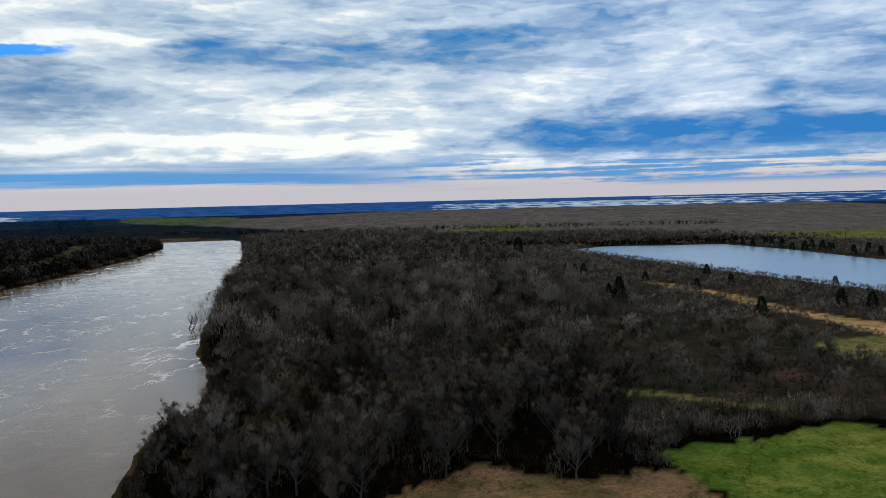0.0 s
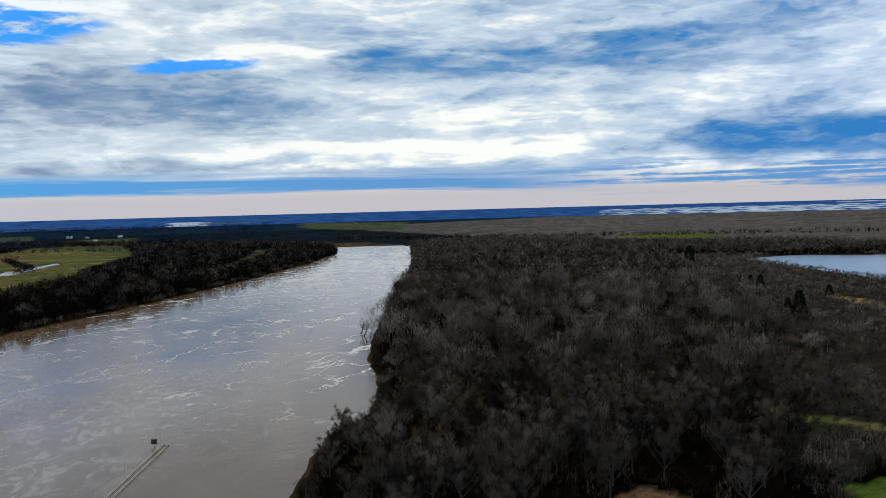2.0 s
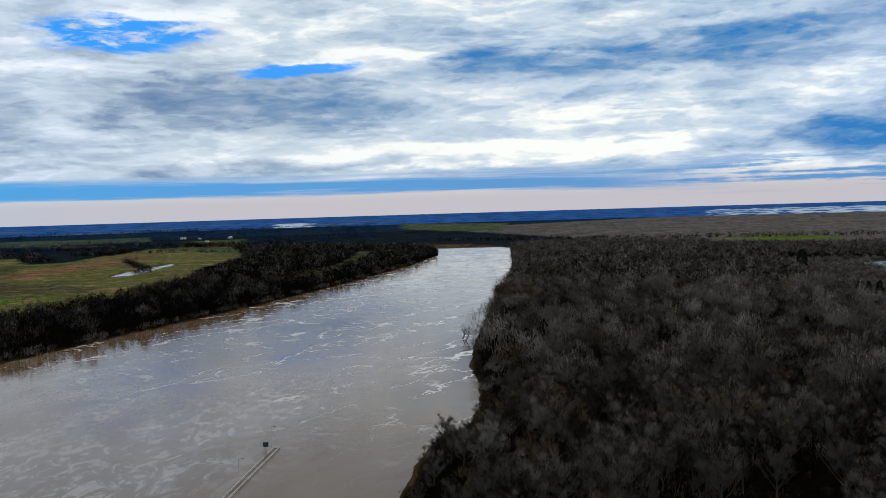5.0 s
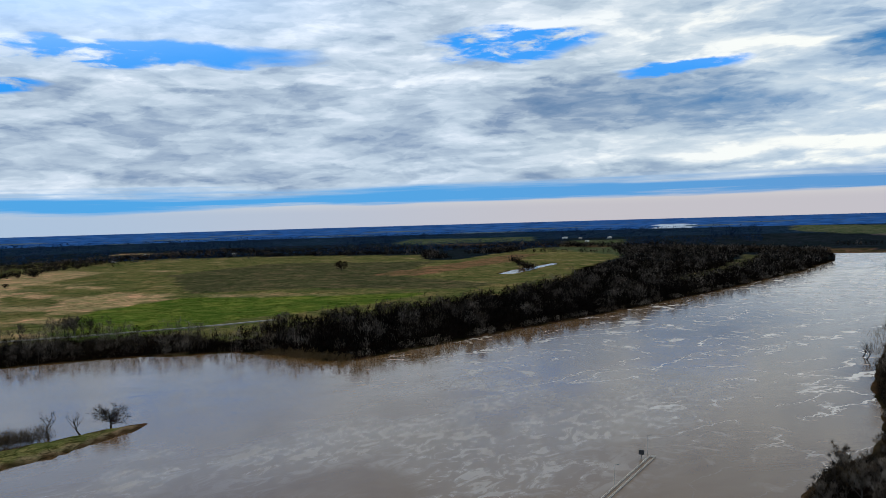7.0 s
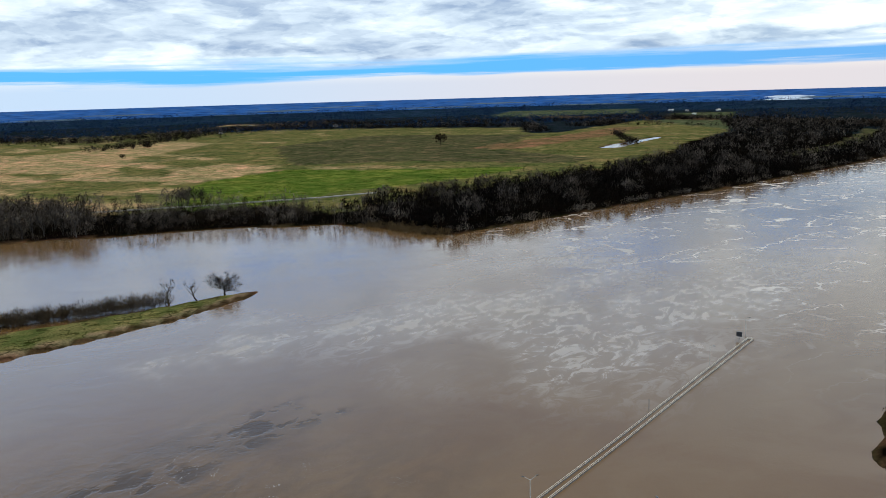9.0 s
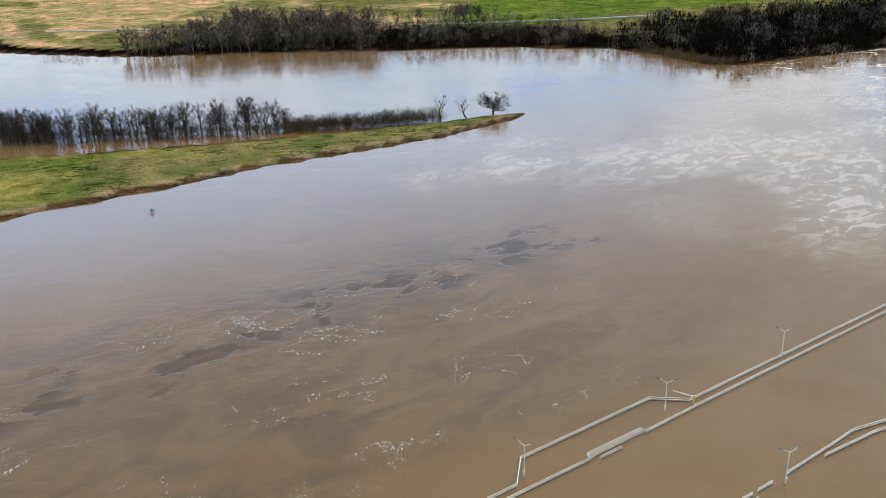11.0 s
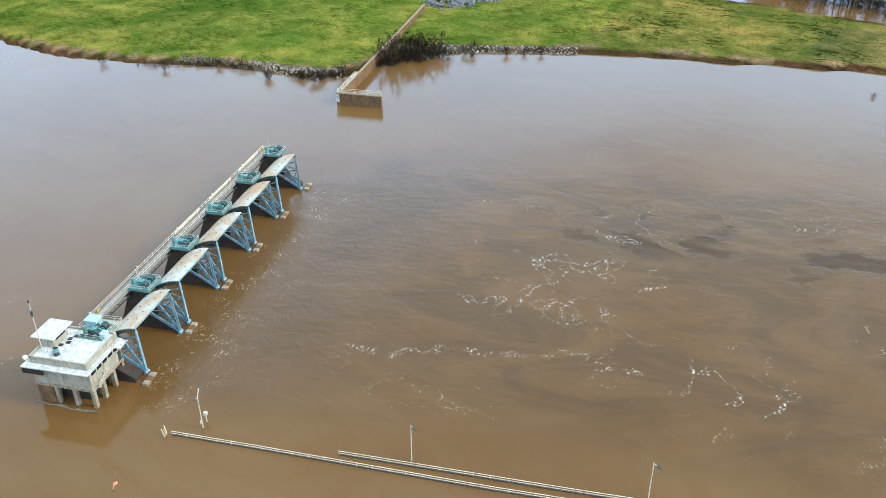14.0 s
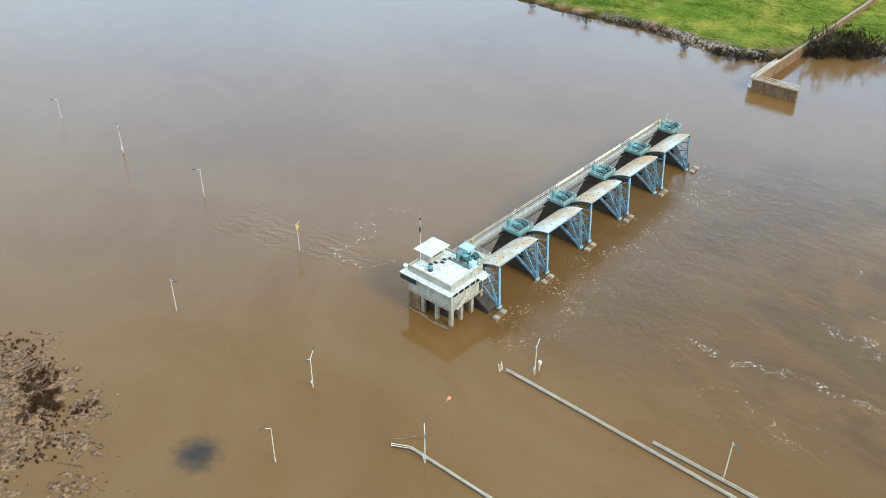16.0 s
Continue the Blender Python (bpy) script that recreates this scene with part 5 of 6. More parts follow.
def make_house():
    """The control house on columns at the lock end of the dam."""
    h = thing("control_house", on_lock(-23.6, 8.6), "white-roofed concrete control house on columns over the flood", "building")
    # local: x -6..6 along the lock, y -5.2..5.2 across
    for x in (-1.9, 2.0, 5.9):
        part("column", block(x - 0.42, x + 0.42, -5.2, -4.4, -4, 3.9, 0.05), CONCRETE, h)
    for y in (-1.6, 1.9, 5.0):
        part("column", block(5.45, 6.3, y - 0.4, y + 0.4, -4, 3.9, 0.05), CONCRETE, h)
    # a dark block added as the shade under the house
    part("shade_core", block(-2.5, 4.2, -3.2, 3.3, -4, 3.9, 0.05), DARK_CONCRETE, h, "added dark core standing for the shade behind the columns")
    part("base_pier", block(-6.0, -2.6, -5.2, 5.2, -4, 3.9, 0.08), BROWN_CONCRETE, h, "brown-stained solid concrete pier under the house")
    part("back_wall", block(-2.55, 5.0, 3.4, 4.0, -4, 3.9, 0.05), DARK_CONCRETE, h)
    part("floor_slab", block(-6.1, 6.4, -5.35, 5.4, 3.9, 4.5, 0.04), CONCRETE, h)
    wall = part("wall", block(-5.9, 6.25, -5.25, 5.3, 4.5, 8.6, 0.03), GREY_WALL, h, "grey concrete wall, stained")
    for i in range(5):
        y = -3.9 + i * 1.9
        win = part("window", block(6.2, 6.32, y - 0.7, y + 0.7, 7.35, 8.3, 0.02), GLASS_DARK, h, "dark strip window")
        part("window_frame", block(6.3, 6.36, y - 0.78, y + 0.78, 7.27, 7.36, 0), GALVANISED, win)
        part("window_frame", block(6.3, 6.36, y + 0.7, y + 0.78, 7.36, 8.3, 0), GALVANISED, win)
    for i in range(4):
        x = -1.6 + i * 1.9
        part("window", block(x - 0.75, x + 0.75, -5.32, -5.2, 7.5, 8.35, 0.02), GLASS_DARK, h)
    part("door", block(6.22, 6.36, 4.0, 4.95, 4.6, 6.7, 0.02), DARK_STEEL, h)
    part("roof_canopy", block(-7.4, 6.8, -6.5, 5.9, 8.6, 8.9, 0.05), WHITE_ROOF, h, "white overhanging roof edge")
    part("dark_band", block(-7.2, -2.8, -6.5, -6.2, 7.4, 8.6, 0.03), BLACK, h, "black band under the roof corner")
    part("upper_wall", block(-6.3, 5.9, -5.0, 5.6, 8.95, 9.9, 0.05), GREY_WALL, h)
    part("roof_deck", block(-6.0, 5.6, -4.7, 5.3, 9.9, 10.0, 0.02), WHITE_ROOF, h, "white roof deck with worn grey patches")
    for x0, x1, y0, y1 in ((-6.3, 5.9, -5.0, -4.72), (-6.3, 5.9, 5.32, 5.6), (-6.3, -6.02, -4.72, 5.32), (5.62, 5.9, -4.72, 5.32)):
        part("parapet", block(x0, x1, y0, y1, 9.9, 10.45, 0.03), GREY_WALL, h, "rust-streaked parapet")
    pent = part("penthouse", block(-6.2, -3.2, -1.2, 3.4, 10.0, 12.5, 0.04), GREY_WALL, h, "small roof house with a white slab roof")
    part("penthouse_roof", block(-7.2, -2.2, -2.2, 4.2, 12.5, 12.75, 0.04), WHITE_ROOF, pent)
    part("penthouse_window", block(-3.22, -3.14, -0.4, 2.6, 11.2, 12.1, 0.02), GLASS_DARK, pent)
    for i, (x, y) in enumerate(((-1.6, 0.9), (-2.0, 2.1), (-1.3, 3.1), (-0.4, 3.6), (-2.6, -0.1), (0.5, 4.2), (-3.0, -1.3))):
        part("roof_panel", block(x - 0.42, x + 0.42, y - 0.36, y + 0.36, 10.0, 10.16, 0.02), BLACK, h, "black roof panel")
    vent = part("roof_fan", rod((-1.5, -3.1, 10.0), (-1.5, -3.1, 10.9), 0.55, 14), DARK_STEEL, h, "dark round roof fan")
    part("fan_cap", rod((-1.5, -3.1, 10.9), (-1.5, -3.1, 11.2), 0.7, 14, 0.25), GREEN_STEEL, vent)
    part("rain_head", block(1.6, 2.2, -5.06, -4.98, 9.2, 9.7, 0.02), YELLOW, h, "rust-stained plate on the parapet")
    part("dish_stand", rod((-6.4, -5.6, 8.95), (-6.4, -5.6, 10.4), 0.06, 6), GALVANISED, h)
    part("dish", rod((-6.4, -5.6, 10.3), (-6.2, -5.8, 10.7), 0.15, 12, 0.5), GALVANISED, h)
    cab = part("roof_cabinet", block(-1.2, 1.2, 6.3, 8.3, 9.9, 11.6, 0.04), BLUE_BOX, h, "light-blue cabinet with a shed roof")
    part("cabinet_roof", block(-1.4, 1.4, 6.1, 8.5, 11.6, 11.75, 0.03), BLUE_BOX, cab)
    part("blue_cover", block(3.0, 4.6, 3.6, 5.2, 10.0, 11.0, 0.1), BLUE_BOX, h, "pale blue machine cover")
    part("landing", block(-2.0, 4.8, 5.6, 9.8, 9.6, 9.9, 0.03), GREY_WALL, h)
    part("landing_wall", block(1.0, 4.6, 5.3, 7.6, -4, 9.6, 0.05), DARK_CONCRETE, h)
    balcony = part("balcony", block(6.4, 7.9, 3.0, 5.9, 8.4, 8.6, 0.03), WHITE_ROOF, h, "white slab over the side door")
    railing(h, [(4.7, 5.7, 9.9), (4.7, 9.7, 9.9), (-2.0, 9.7, 9.9)], GALVANISED, 0.04, 0.045, 1.6, (1.1, 0.6), 0.0)
    for i in range(9):
        part("stair_tread", block(6.4, 7.3, -4.2 + i * 0.34, -3.9 + i * 0.34, 4.5 + i * 0.18, 4.55 + i * 0.18, 0), GALVANISED, h)
    railing(h, [(7.3, -4.2, 4.5), (7.3, -1.2, 6.1)], GALVANISED, 0.03, 0.035, 1.0, (1.0, 0.5), 0.0)
    return h


make_house()


def make_mast():
    mast = thing("signal_mast", on_lock(-28.2, 5.7, 9.95), "slim steel mast with a dark lamp cluster on the roof", "mast")
    part("pole", rod((0, 0, 0), (0, 0, 11.4), 0.11, 8, 0.07), GALVANISED, mast)
    part("lamp_cluster", block(-0.18, 0.18, -0.18, 0.18, 8.4, 9.6, 0.05), DARK_STEEL, mast)
    part("beacon", rod((0, 0, 11.4), (0, 0, 11.9), 0.16, 8), DARK_STEEL, mast)


make_mast()


def make_abutment():
    """The end wall of the weir at the far shore, and the wing wall running back into the bank."""
    w = thing("abutment_wall", on_lock(0, 170), "brown-stained concrete abutment wall with pipe railing at the grassy shore", "wall")
    part("end_wall", block(-25.8, -9.4, -0.2, 1.6, -4, 4.1, 0.06), BROWN_CONCRETE, w, "stained end wall with dark waterline")
    part("coping", block(-26.0, -9.2, -0.4, 1.8, 4.1, 4.4, 0.04), TAN_CONCRETE, w)
    part("wing_wall", block(-25.4, -24.5, 1.6, 128, -4, 4.1, 0.06), BROWN_CONCRETE, w, "long wing wall into the bank")
    part("wing_coping", block(-25.5, -24.4, 1.8, 128, 4.1, 4.28, 0.04), TAN_CONCRETE, w)
    part("ladder_stain", block(-25.95, -24.8, -0.26, -0.18, 1.2, 4.0, 0.0), WHITE_ROOF, w, "white marker board on the wall end")
    railing(w, [(-9.6, 0.0, 4.4), (-25.6, 0.0, 4.4), (-25.6, 1.6, 4.4)], RAIL_PAINT, 0.06, 0.07, 2.2, (1.1, 0.55), 0.0)
    railing(w, [(-9.6, 1.5, 4.4), (-24.5, 1.5, 4.4), (-24.5, 21, 4.4)], RAIL_PAINT, 0.06, 0.07, 2.6, (1.1, 0.55), 0.0)
    railing(w, [(-25.5, 1.6, 4.4), (-25.5, 21, 4.4)], RAIL_PAINT, 0.06, 0.07, 2.6, (1.1, 0.55), 0.0)


make_abutment()

# handrails of the drowned lock walls: their tops stand just clear of the water
RAIL_RUNS = [
    [(0.2, -0.2), (18, -0.3), (60, -0.9), (100, -0.6), (165, -0.1), (182, -0.3)],
    [(182.2, -0.4), (182.6, 1.2), (197.9, 0.9), (198.3, -0.4), (214, -0.2), (300, -0.4), (424, 0.2)],
    [(32, 1.6), (75, 1.6), (110, 2.0), (164.7, 2.2), (171, 8.5), (208.8, 8.3), (215.4, 2.3), (300, 1.9), (424, 2.5), (424, 0.2)],
    [(182.2, 0.2), (197.5, 0.1)], [(184, -1.2), (190, -1.3)],
    [(-3.0, -30.0), (0.2, -28.2), (20, -27.8), (60, -27.8), (158, -27.5), (180.7, -27.0)],
    [(183.7, -26.5), (198.2, -26.9)], [(182.6, -28.4), (198, -28.4)], [(199.9, -26.9), (204.2, -27.0)],
    [(208.6, -27.0), (224, -26.8), (232.6, -26.5), (248, -30.2), (251, -34.8)],
    [(219.9, -28.1), (236.1, -29.6), (244.7, -31.8), (248.4, -35.1), (248, -38.5)],
]
for i, run in enumerate(RAIL_RUNS):
    s0, n0 = run[0]
    rail = thing("handrail", on_lock(s0, n0), "pale pipe handrail of the drowned lock wall above floodwater", "railing", "handrails of the lock")
    railing(rail, [(s - s0, n - n0, 0.0) for s, n in run], RAIL_PAINT, 0.05, 0.075, 3.0, (0.90, 0.42), -0.8)
    # black rods added at the water line as the dark shadow under each rail
    for (a, b), (c, d) in zip(run, run[1:]):
        part("dark_underline", rod((a - s0, b - n0, -0.01), (c - s0, d - n0, -0.01), 0.15, 5), BLACK, rail, "added black rod for the dark shadow line under the rail")


def make_lamp():
    lamp = thing("street_lamp", pose(0, 0, -500), "grey steel lamp post with two arms rising from the flood", "lamp post", "lamps of the lock")
    part("pole", rod((0, 0, -2), (0, 0, 7.4), 0.14, 8, 0.10), GALVANISED, lamp)
    for side in (-1, 1):
        part("arm", rod((0, 0, 7.1), (side * 1.7, 0, 8.2), 0.075, 6), GALVANISED, lamp)
        part("lamp_head", block(1.5, 2.2, -0.15, 0.15, 8.16, 8.32, 0.03) if side > 0 else block(-2.2, -1.5, -0.15, 0.15, 8.16, 8.32, 0.03), DARK_STEEL, lamp, "dark lamp head")
    part("junction_box", block(-0.22, 0.22, -0.3, -0.1, 1.0, 1.6, 0.03), GALVANISED, lamp)
    return lamp


def make_single_lamp():
    lamp = thing("street_lamp", pose(0, 0, -500), "slim grey lamp post with one arm rising from the flood", "lamp post", "lamps of the flooded yard")
    part("pole", rod((0, 0, -2), (0, 0, 8.3), 0.12, 8, 0.08), GALVANISED, lamp)
    part("arm", rod((0, 0, 8.1), (1.4, 0, 8.5), 0.06, 6), GALVANISED, lamp)
    part("lamp_head", block(1.0, 1.9, -0.18, 0.18, 8.42, 8.6, 0.04), DARK_STEEL, lamp)
    return lamp


twin, single = make_lamp(), make_single_lamp()
TWIN_AT = [(-90, -95, 30), (-140, 102, 60), (-131, 63, 40), (-52, -116.5, 40), (-59, -88, 60), (-109, 108, 75), (-100, 71, 60), (-53.5, -237, 80), (-149, 142, 60)]
SINGLE_AT = [(-100, -56, 60), (-110, -16, 50), (-121, 24, -40), (-37.5, -103, -20), (-39, -155, 110), (-63, -199, -20), (-45, -271, 20), (-182, 269, 20), (-195, 314, 20), (-119, 155, 160)]
for source, places in ((twin, TWIN_AT), (single, SINGLE_AT)):
    for i, (x, y, turn) in enumerate(places):
        m = pose(x, y, -1.6 if (x, y) == (-45, -271) else 0, 0, 0, turn)
        if i == 0:
            source.matrix_basis = m
        else:
            copy_thing(source, m)


def make_signs():
    board = thing("gauge_board", pose(-194.5, 308.5, 0, 0, 0, 20), "dark square marker board on a post at the wall end", "sign")
    part("post", rod((0, 0, -1), (0, 0, 2.0), 0.1, 6), DARK_STEEL, board)
    part("board", block(-1.1, 1.1, -0.35, 0.35, 1.4, 3.4, 0.04), BLACK, board)
    mark = thing("marker_post", pose(-72, -161.5, 0, 0, 0, 35), "post with yellow marker boards in the flooded yard", "sign")
    part("post", rod((0, 0, -2), (0, 0, 7.6), 0.12, 7, 0.1), GALVANISED, mark)
    part("marker_board", block(-0.7, 0.7, -0.08, 0.08, 6.1, 7.0, 0.03), YELLOW, mark)
    part("crossarm", rod((-1.4, 0, 7.5), (1.0, 0, 7.7), 0.06, 6), GALVANISED, mark)
    pole = thing("marker_pole", on_lock(326, 3.5), "slim pole on the lock wall", "pole")
    part("pole", rod((0, 0, -1), (0, 0, 4.2), 0.09, 6), DARK_STEEL, pole)
    valve = thing("valve_stand", on_lock(4.8, 4.6), "grey machine stand beside the lamp", "machine")
    part("stem", rod((0, 0, -1), (0, 0, 1.6), 0.14, 8), GALVANISED, valve)
    part("cap", block(-0.35, 0.35, -0.35, 0.35, 1.6, 2.3, 0.08), GALVANISED, valve)
    gate = thing("rail_gate", on_lock(215.4, 1.2), "faded yellow gate post and arm on the lock wall", "gate")
    part("post", rod((0, 0, -1), (0, 0, 2.2), 0.22, 8), YELLOW, gate)
    part("arm", rod((0, 0, 1.9), (-3.2, 3.4, 3.0), 0.12, 6), RAIL_PAINT, gate)
    ladder = thing("access_ladder", on_lock(-0.8, -0.6), "short white ladder at the wall end", "ladder")
    for y in (-0.5, 0.5):
        part("stile", rod((0, y, -0.5), (-0.4, y, 1.9), 0.07, 6), RAIL_PAINT, ladder)
    for i in range(4):
        part("rung", rod((-0.06 * i, -0.5, 0.1 + 0.45 * i), (-0.06 * i, 0.5, 0.1 + 0.45 * i), 0.05, 5), RAIL_PAINT, ladder)


make_signs()

# ---- single trees ----


def limb(parts, a, b, r0, r1, sides):
    """One tapered limb as loose arrays."""
    a, b = np.array(a, float), np.array(b, float)
    d = (b - a) / (np.linalg.norm(b - a) + 1e-9)
    u = np.cross(d, (0.3, 0.9, 0.2))
    u /= np.linalg.norm(u)
    v = np.cross(d, u)
    ang = np.arange(sides) * 2 * np.pi / sides
    circle = np.cos(ang)[:, None] * u + np.sin(ang)[:, None] * v
    verts = np.concatenate([a + circle * r0, b + circle * r1])
    faces = []
    for i in range(sides):
        j = (i + 1) % sides
        faces += [(i, j, sides + j), (i, sides + j, sides + i)]
    parts.append((verts, np.array(faces)))


def tree_meshes(tall, wide, limbs, twigs, twig_width, low, tone, gnarl=0.12, stems=1, lift=1.0, reach_of=0.30, girth=1.0):
    """The trunk with its limbs, and the crown of twigs, as two meshes."""
    parts, ends = [], []
    for _ in range(stems):
        p = np.array([rng.normal(0, 0.3) * (stems > 1), rng.normal(0, 0.3) * (stems > 1), -0.5])
        r = (tall * 0.017 + 0.05) * girth
        levels = 6
        spine = [p]
        for i in range(levels):
            step = np.array([rng.normal(0, gnarl), rng.normal(0, gnarl), 1.0]) * tall * 0.78 / levels
            spine.append(spine[-1] + step)
        for i in range(levels):
            limb(parts, spine[i], spine[i + 1], r * (1 - i / levels * 0.8), r * (1 - (i + 1) / levels * 0.8), 6)
        for k in range(limbs):
            f = low + (1 - low) * (k + rng.uniform(0, 0.8)) / limbs
            i = min(int(f * levels), levels - 1)
            start = spine[i] + (spine[i + 1] - spine[i]) * (f * levels - i)
            az = k * 2.4 + rng.uniform(-0.5, 0.5)
            reach = wide * (1.1 - 0.55 * f) * rng.uniform(0.7, 1.1)
            tip = start + np.array([np.cos(az) * reach * 0.55, np.sin(az) * reach * 0.55, reach * rng.uniform(0.35, 0.7) * lift])
            end = tip + np.array([np.cos(az) * reach * 0.45, np.sin(az) * reach * 0.45, reach * rng.uniform(0.3, 0.75) * lift])
            rr = r * (0.62 - 0.32 * f)
            limb(parts, start, tip, rr, rr * 0.6, 3)
            limb(parts, tip, end, rr * 0.6, rr * 0.2, 3)
            ends += [(tip, end - start), (end, end - start)]
            for q in range(2):
                s = tip + (end - tip) * rng.uniform(0, 0.8)
                e = s + (rng.normal(0, 0.5, 3) + (end - tip) / (np.linalg.norm(end - tip) + 1e-9) + (0, 0, 0.4)) * reach * 0.28
                limb(parts, s, e, rr * 0.3, rr * 0.08, 3)
                ends.append((e, e - s))
        ends.append((spine[-1], np.array([0, 0, tall * 0.2])))
    verts, faces, start = [], [], 0
    for v, f in parts:
        verts.append(v), faces.append(f + start)
        start += len(v)
    verts, faces = np.concatenate(verts), np.concatenate(faces)
    shade = np.ones((len(verts), 4)) * (*tone, 0, 1)
    made = []
    trunk = mesh_object("trunk", verts, faces, BARK, shade, "tone")
    # twigs spring from the ends of the limbs
    at = np.array([e[0] for e in ends])
    way = np.array([e[1] / (np.linalg.norm(e[1]) + 1e-9) for e in ends])
    pick = rng.integers(0, len(at), twigs)
    tilt = way[pick] * 0.7 + rng.normal(0, 0.32, (twigs, 3)) + (0, 0, 0.75 * lift)
    tilt /= np.linalg.norm(tilt, axis=1, keepdims=True)
    root = at[pick] + rng.normal(0, 0.30, (twigs, 3)) * wide * 0.22
    size = (rng.uniform(0.5, 1.3, twigs) * wide * reach_of)[:, None]
    face = root - np.array([0, 0, tall * 0.42])
    face = face / (np.linalg.norm(face, axis=1, keepdims=True) + 1e-9) + rng.normal(0, 0.28, (twigs, 3))
    face /= np.linalg.norm(face, axis=1, keepdims=True)
    flat = np.where(rng.uniform(0, 1, twigs) < 0.6, 0.9, 0.1)[:, None]
    tilt = tilt - face * (tilt * face).sum(1, keepdims=True) * flat
    tilt /= np.linalg.norm(tilt, axis=1, keepdims=True)
    side = np.cross(tilt, face)
    side /= np.linalg.norm(side, axis=1, keepdims=True)
    w = (twig_width * rng.uniform(0.5, 1.5, twigs))[:, None]
    side = side * np.where((np.cross(2 * side * w, tilt) * face).sum(1) < 0, -1, 1)[:, None]
    cv = np.stack([root - side * w, root + side * w, root + tilt * size], 1).reshape(-1, 3)
    dome = root - np.array([0, 0, tall * 0.46])
    dome = dome / (np.linalg.norm(dome, axis=1, keepdims=True) + 1e-9) + 0.35 * face
    dome = np.repeat(dome / np.linalg.norm(dome, axis=1, keepdims=True), 3, 0)
    shade = np.ones((len(cv), 4)) * (*tone, 0, 1)
    shade[:, 0] = np.clip(shade[:, 0] + np.repeat(rng.uniform(-0.07, 0.07, twigs), 3), 0, 1)
    crown = mesh_object("crown", cv, np.arange(len(cv)).reshape(-1, 3), BARE, shade, "tone", normals=dome)
    meshes = (trunk.data, crown.data)
    bpy.data.objects.remove(trunk), bpy.data.objects.remove(crown)
    return meshes


def plant(name, meshes, x, y, turn, size, label, category="tree", group="", z=None):
    ground = float(rise(np.array([x]), np.array([y]))[0]) if z is None else z
    tree = thing(name, pose(x, y, ground, 0, 0, turn) @ Matrix.Diagonal((size, size, size * 1.0, 1)), label, category, group)
    part_of("trunk", meshes[0], tree)
    part_of("crown", meshes[1], tree)
    return tree


FOREST_KINDS = [tree_meshes(rng.uniform(17, 21), rng.uniform(6.8, 8.8), 16, 2800, 0.066, 0.22, (t, w), reach_of=0.19) for t, w in ((0.10, 0.05), (0.40, 0.0), (0.02, 0.05), (0.75, 0.0), (0.30, 0.35), (0.25, 0.05), (0.15, 0.6), (0.55, 0.1))]
order = np.argsort(np.hypot(NEAR_TREES[0] + 30, NEAR_TREES[1] - 250))
for i, k in enumerate(order[:300]):
    x, y = float(NEAR_TREES[0][k]), float(NEAR_TREES[1][k])
    old = float(clump(NEAR_TREES[0][k:k + 1], NEAR_TREES[1][k:k + 1])[0])
    kind = int(rng.choice([3, 7, 1, 5, 5, 4, 0] if old > 0.45 else [1, 5, 0, 4, 7, 6] if old > -0.15 else [0, 2, 2]))
    if NEAR_TREES[0][k] > -30 and NEAR_TREES[1][k] < 300:
        kind = int(rng.choice([0, 5, 1, 5]))
    plant("bare_tree", FOREST_KINDS[kind], x, y, rng.uniform(0, 360), (rng.uniform(0.86, 1.06) + 0.24 * max(-1.2, min(1.0, old))) * float(stature(np.array([x]), np.array([y]))[0]),
          ("pale grey bare tree in the winter woodland" if kind in (3, 7) else "bare tree with olive-brown twigs in the woodland" if kind in (4, 6) else "tall grey-brown bare tree in the winter woodland"), group="near trees of the woodland")
rest = order[300:]
if len(rest):
    wood("woodland_edge", "grey-brown bare trees between the field and the river", NEAR_TREES[0][rest], NEAR_TREES[1][rest], 18.0, 420, 0.13, 0.36, 0.2, None, 0.0, 9, 0.22)

# trees standing in the flood behind the spit
BANK_TREES = [tree_meshes(rng.uniform(13, 17), rng.uniform(4.6, 6.0), 14, 420, 0.095, 0.20, (t, 0.05), 0.11) for t in (0.12, 0.22, 0.34, 0.5)]
bx, by = scatter(BELT, 12.0, inland=-1.0)
for i, (x, y) in enumerate(zip(bx, by)):
    if i < 150 and float(away(np.array([x]), np.array([y]), LEVEE_ROAD, False)[0]) > 6:
        plant("bank_tree", BANK_TREES[i % 4], float(x), float(y), rng.uniform(0, 360), rng.uniform(1.1, 1.65), "bare grey tree on the far flooded bank", group="bank trees")
LEVEE_ROW = [(-945, 128), (-934, 148), (-897, 205), (-854, 258), (-834, 322), (-822, 362)]
for i in range(64):
    k = rng.uniform(0, 4.999)
    (x0, y0), (x1, y1) = LEVEE_ROW[int(k)], LEVEE_ROW[int(k) + 1]
    f = k - int(k)
    plant("levee_tree", BANK_TREES[i % 4], x0 + (x1 - x0) * f + rng.normal(0, 6), y0 + (y1 - y0) * f + rng.normal(0, 6), rng.uniform(0, 360), rng.uniform(0.8, 1.35), "bare grey tree behind the levee road", group="levee trees")
FLOODED = [tree_meshes(rng.uniform(12.5, 15.5), rng.uniform(3.4, 4.4), 18, 620, 0.05, 0.25, (0.13, 0.08), 0.10, girth=1.3) for _ in range(5)]
OAK = tree_meshes(12.0, 9.5, 26, 900, 0.09, 0.26, (0.0, 0.0), 0.22, 1, 0.22, girth=2.4)
SNAG = tree_meshes(10.5, 5.0, 8, 90, 0.08, 0.40, (0.0, 0.0), 0.35, girth=2.2)
